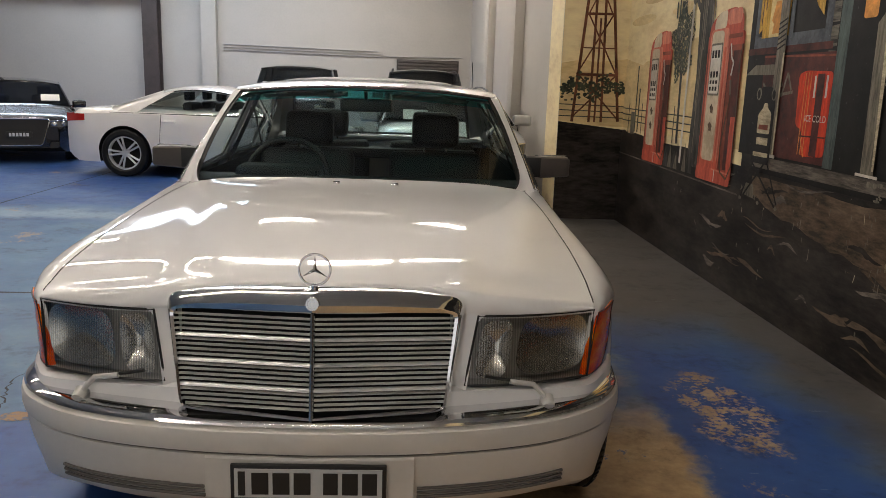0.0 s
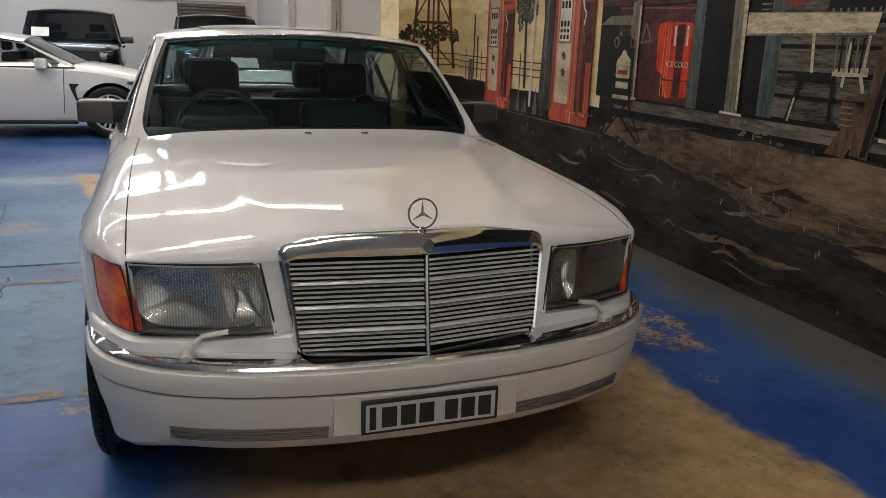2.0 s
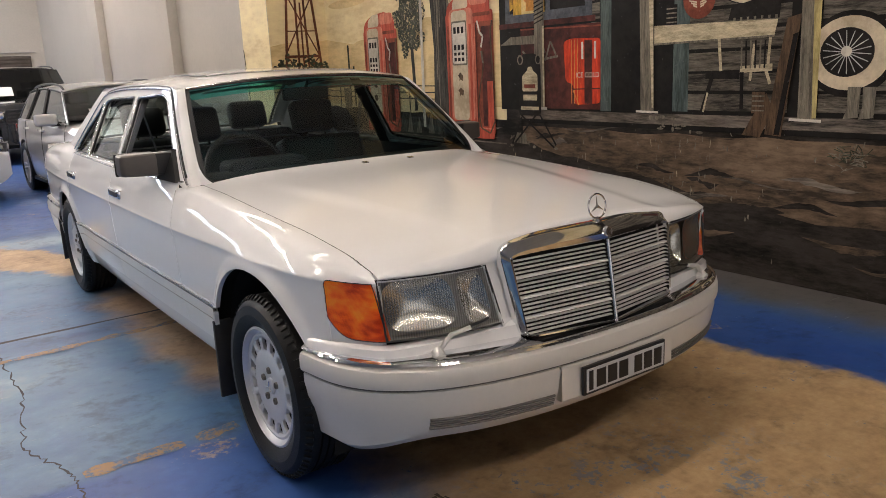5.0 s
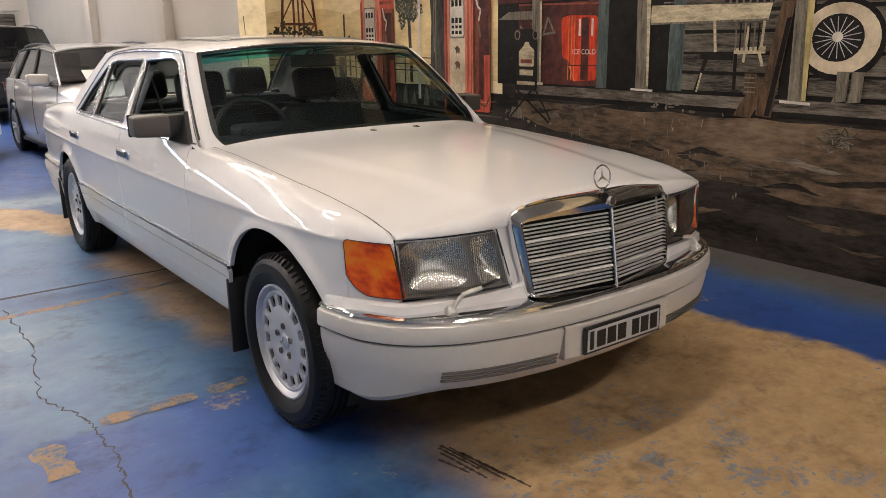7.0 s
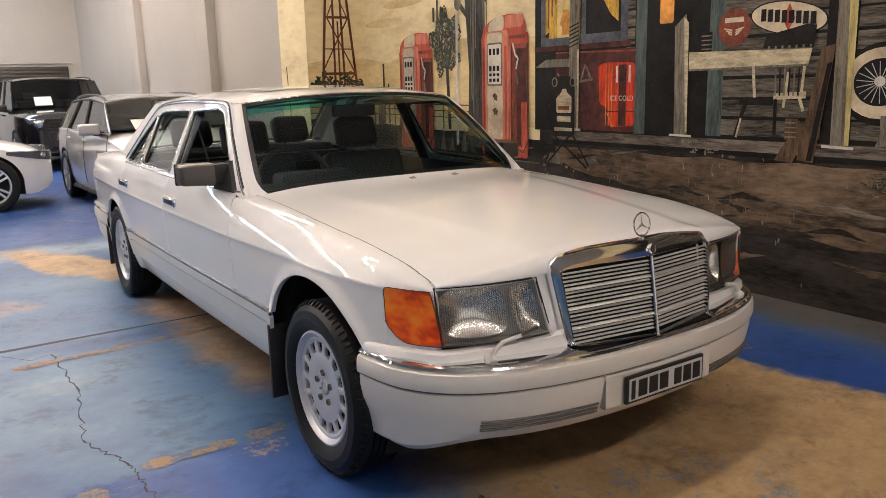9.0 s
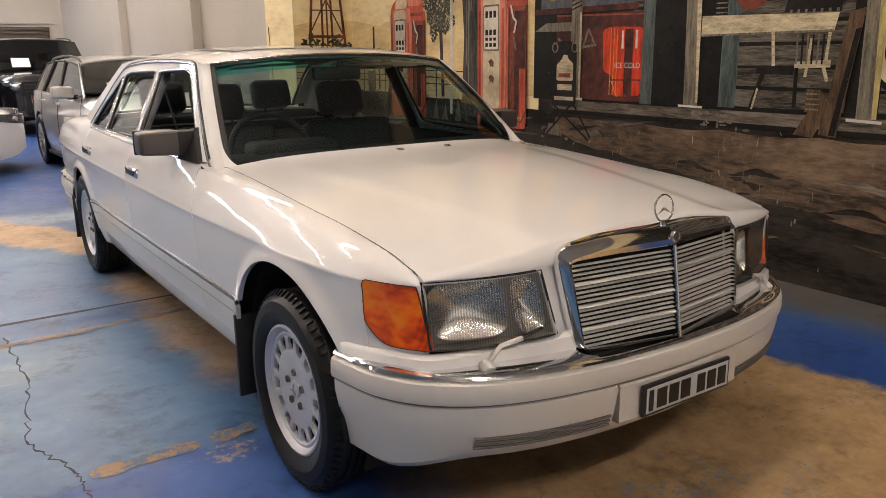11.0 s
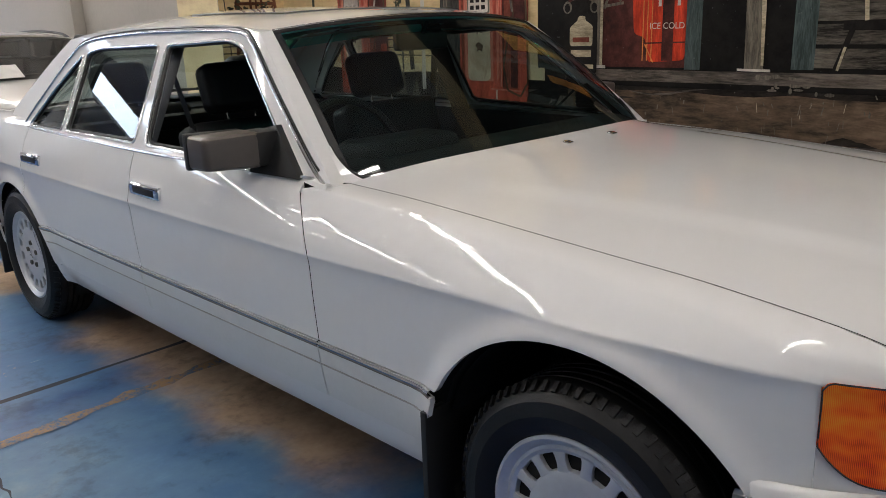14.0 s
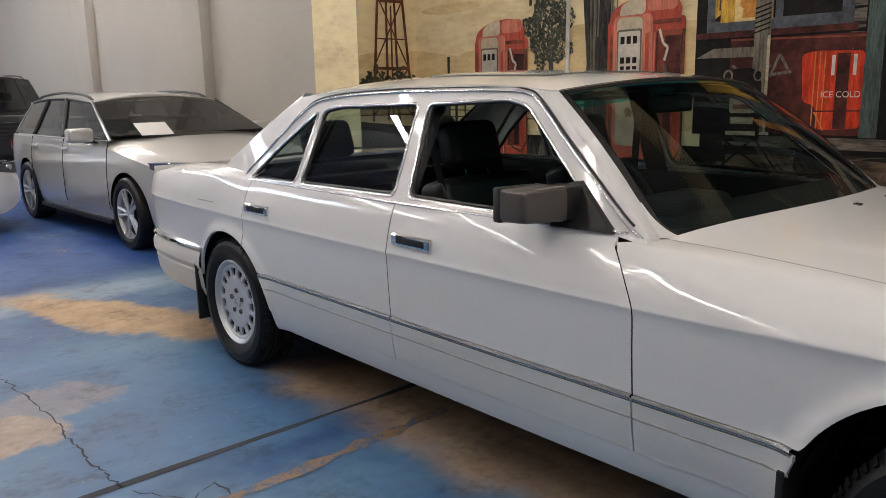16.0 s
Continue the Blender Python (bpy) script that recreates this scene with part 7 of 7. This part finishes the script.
    # screens
    for nm, y0, y1, z1 in (("windscreen", a, b, zf(b)), ("rear_window", d, c, zf(c))):
        g = []
        for i in range(17):
            u = lerp(-1, 1, i / 16)
            sg = 1 if nm == "windscreen" else -1
            q = []
            for s in (0.0, 0.25, 0.5, 0.75, 1.0):
                y = lerp(y0, y1, s)
                z = lerp(deck(y0) + 0.012, z1 - 0.012 - 0.05 * abs(u) ** 2.6, s)
                q.append((u * (gx(y, max(z, belt)) - 0.015), y - sg * 0.06 * (1 - u * u) * (1 - s) + sg * 0.02, z + 0.006))
            g.append(q)
        part(nm, grid(g), GLOSS_GLASS, car, "dark reflecting screen")
    # added dark sheet that hides the body top, in place of a dim cabin
    part("cabin_cover", grid([[(u * (gx(y, belt) - 0.03), y, belt + 0.012 + (0.03 if y < a + 0.5 else 0)) for y in [lerp(a + 0.02, d - 0.02, k / 12) for k in range(13)]] for u in (-1, -0.5, 0, 0.5, 1)]), CAR_INT, car)
    for ux in (-0.46, 0.46):
        for yy in (lerp(b, c, 0.10) + 0.10, lerp(b, c, 0.62) + 0.05):
            st = part("seat", box_bm(ux * W - 0.22, ux * W + 0.22, yy - 0.06, yy + 0.08, belt - 0.3, belt + 0.16, 0.05, 3), CAR_INT, car)
            part("headrest", box_bm(ux * W - 0.12, ux * W + 0.12, yy, yy + 0.09, belt + 0.18, belt + 0.33, 0.035, 3), CAR_INT, st)
    # grille and bumper intake
    gl = spec["grille"]
    gy = -0.012
    gpoly = smooth_poly([(-gl[0], gl[2]), (-gl[0] * gl[3], gl[1]), (gl[0] * gl[3], gl[1]), (gl[0], gl[2])], 4, 0.05)
    gr_ = part("grille", slab(gpoly, 0.03, lambda x, z, dd: (x, gy + 0.05 * (x / W) ** 2 + dd, z)), BLACK, car, "dark front grille")
    part("grille_rim", tube([(x, gy - 0.004 + 0.05 * (x / W) ** 2, z) for x, z in gpoly], 0.010, 6, True), spec.get("rim", CHROME), gr_)
    for k in range(gl[4]):
        z = lerp(gl[1], gl[2], (k + 1) / (gl[4] + 1))
        part("grille_bar", box_bm(-gl[0] * 0.92, gl[0] * 0.92, gy - 0.010, gy + 0.006, z - 0.010, z + 0.010, 0.003), spec.get("bar", CHROME), gr_)
    part("lower_intake", slab(smooth_poly([(-W * 0.7, low + 0.18), (-W * 0.62, low + 0.08), (W * 0.62, low + 0.08), (W * 0.7, low + 0.18)], 3, 0.03), 0.03, lambda x, z, dd: (x, -0.008 + 0.10 * (x / W) ** 2 + dd, z)), BLACK, car)
    if spec.get("plate"):
        pz = spec["plate"]
        pt = part("number_plate", box_bm(-0.19, 0.19, gy - 0.024, gy - 0.013, pz - 0.05, pz + 0.05, 0.003), PLATE_BLACK, car, "dark plate with plain bars")
        for k in range(6):
            part("plate_bar", box_bm(-0.15 + 0.05 * k, -0.115 + 0.05 * k, gy - 0.027, gy - 0.0245, pz - 0.028, pz + 0.028), PLATE_WHITE, pt)
    if spec.get("rails"):
        for sx in (-1, 1):
            hump = pchip([b + 0.10, b + 0.28, lerp(b, c, 0.5), c - 0.30, c - 0.08], [-0.06, -0.022, -0.014, -0.022, -0.06])
            pts = [(sx * (gx(y, zf(y) - 0.05) - 0.045), y, zf(y) + hump(y)) for y in [lerp(b + 0.10, c - 0.08, k / 24) for k in range(25)]]
            part("roof_rail", tube(pts, 0.014, 6), BLACK, car, "dark roof rail")
    if spec.get("paper"):
        px, s = spec["paper"]
        y = lerp(a, b, s)
        sheet = box_bm(-0.15, 0.15, -0.003, 0.003, -0.105, 0.105)
        sheet.transform(Matrix.Translation((px, y - 0.075, lerp(deck(a), zf(b), s) + 0.045)) @ pose(0, 0, 0, -math.degrees(math.atan2(b - a, H - deck(a))), 0, 0))
        part("price_sheet", sheet, WHITE_PAPER, car, "white paper sheet in the windscreen")
    return car


TAIL_RED = surface("red lamp lens", (0.45, 0.012, 0.012), 0.15, var=0.1, coat=0.5)
SILVER = surface("silver metallic paint", (0.60, 0.595, 0.585), 0.30, 0.5, var=0.03, coat=1.0)
INK = surface("black metallic paint", (0.006, 0.006, 0.007), 0.25, 0.0, var=0.1, coat=1.0)
PEARL = surface("pearl white paint", (0.84, 0.825, 0.80), 0.3, var=0.02, coat=1.0)
SATIN = surface("satin black trim", (0.02, 0.02, 0.02), 0.4)

parked_car("estate_car", "silver estate car with roof rails and paper in the windscreen", pose(0.45, 8.15, 0, 0, 0, 2.5), dict(
    L=4.6, W=1.75, H=1.375, R=0.315, axles=(0.88, 3.58), belt=0.93, deck=([0, 0.1, 0.5, 1.25, 1.6, 3.9, 4.45, 4.6], [0.62, 0.70, 0.82, 0.93, 0.95, 0.98, 0.98, 0.85]),
    cabin=(1.22, 2.0, 4.0, 4.45), posts=(0.36, 0.66), handles=(2.3, 3.2), lamp=(0.55, 0.70, 0.46, 0.16), grille=(0.36, 0.50, 0.72, 0.85, 3), paper=(-0.40, 0.12), rails=True, tumble=0.50, seams=(1.25, 2.35, 3.35)), SILVER)
parked_car("coupe", "white two-door coupe with double-spoke wheels and clear side windows", pose(-0.81, 11.45, 0, 0, 0, 87), dict(
    L=4.0, W=1.72, H=1.27, R=0.325, axles=(0.70, 3.12), belt=0.87, deck=([0, 0.08, 0.45, 1.1, 1.5, 3.15, 3.8, 4.0], [0.58, 0.66, 0.80, 0.90, 0.91, 0.93, 0.91, 0.78]),
    cabin=(1.08, 1.66, 2.62, 3.32), arch=0.05, tail=0.17, tail_top=0.03, side_glass=GLASS_SIDE, posts=(), handles=(2.50,), lamp=(0.50, 0.645, 0.50, 0.115), grille=(0.30, 0.48, 0.66, 0.9, 0), trim=SATIN, te=0.85, seams=(1.22, 2.62), vents=((1.10, 0.62, 0.06),)), PEARL)
parked_car("dark_hatchback", "dark grey hatchback with wide trapezoid grille and paper sheet", pose(-5.92, 11.9, 0, 0, 0, 25) @ Matrix.Diagonal((0.92, 0.92, 0.90, 1)), dict(
    L=4.35, W=1.80, H=1.42, R=0.32, axles=(0.86, 3.46), belt=0.93, deck=([0, 0.08, 0.5, 1.2, 1.6, 3.9, 4.2, 4.35], [0.66, 0.74, 0.85, 0.96, 0.97, 1.0, 0.98, 0.9]),
    cabin=(1.15, 1.95, 3.6, 4.15), posts=(0.4, 0.72), handles=(2.2, 3.1), lamp=(0.50, 0.68, 0.36, 0.12), grille=(0.46, 0.32, 0.76, 0.72, 0), plate=0.50, paper=(0.50, 0.20), seams=(1.25, 2.3)), INK)
for x, yaw, pap in ((-2.52, 2, -0.52), (0.22, 1, -0.30)):
    parked_car("off_road_vehicle", "black upright off-road vehicle with square lamps by the back wall", pose(x, 15.6, 0, 0, 0, yaw), dict(
        L=4.8, W=1.86, H=1.74, R=0.36, lift=0.08, axles=(0.85, 3.6), belt=1.10, tumble=0.22, deck=([0, 0.06, 0.4, 1.25, 1.6, 4.5, 4.7, 4.8], [0.92, 1.0, 1.06, 1.10, 1.12, 1.14, 1.12, 1.0]),
        cabin=(1.2, 1.75, 4.2, 4.65), posts=(0.35, 0.66), handles=(2.1, 3.1), lamp=(0.58, 0.87, 0.20, 0.15), grille=(0.5, 0.72, 0.95, 1.0, 3), bar=SATIN, rim=SATIN, trim=SATIN, mirror=SATIN, paper=(pap, 0.20), rails=x > 0), INK)
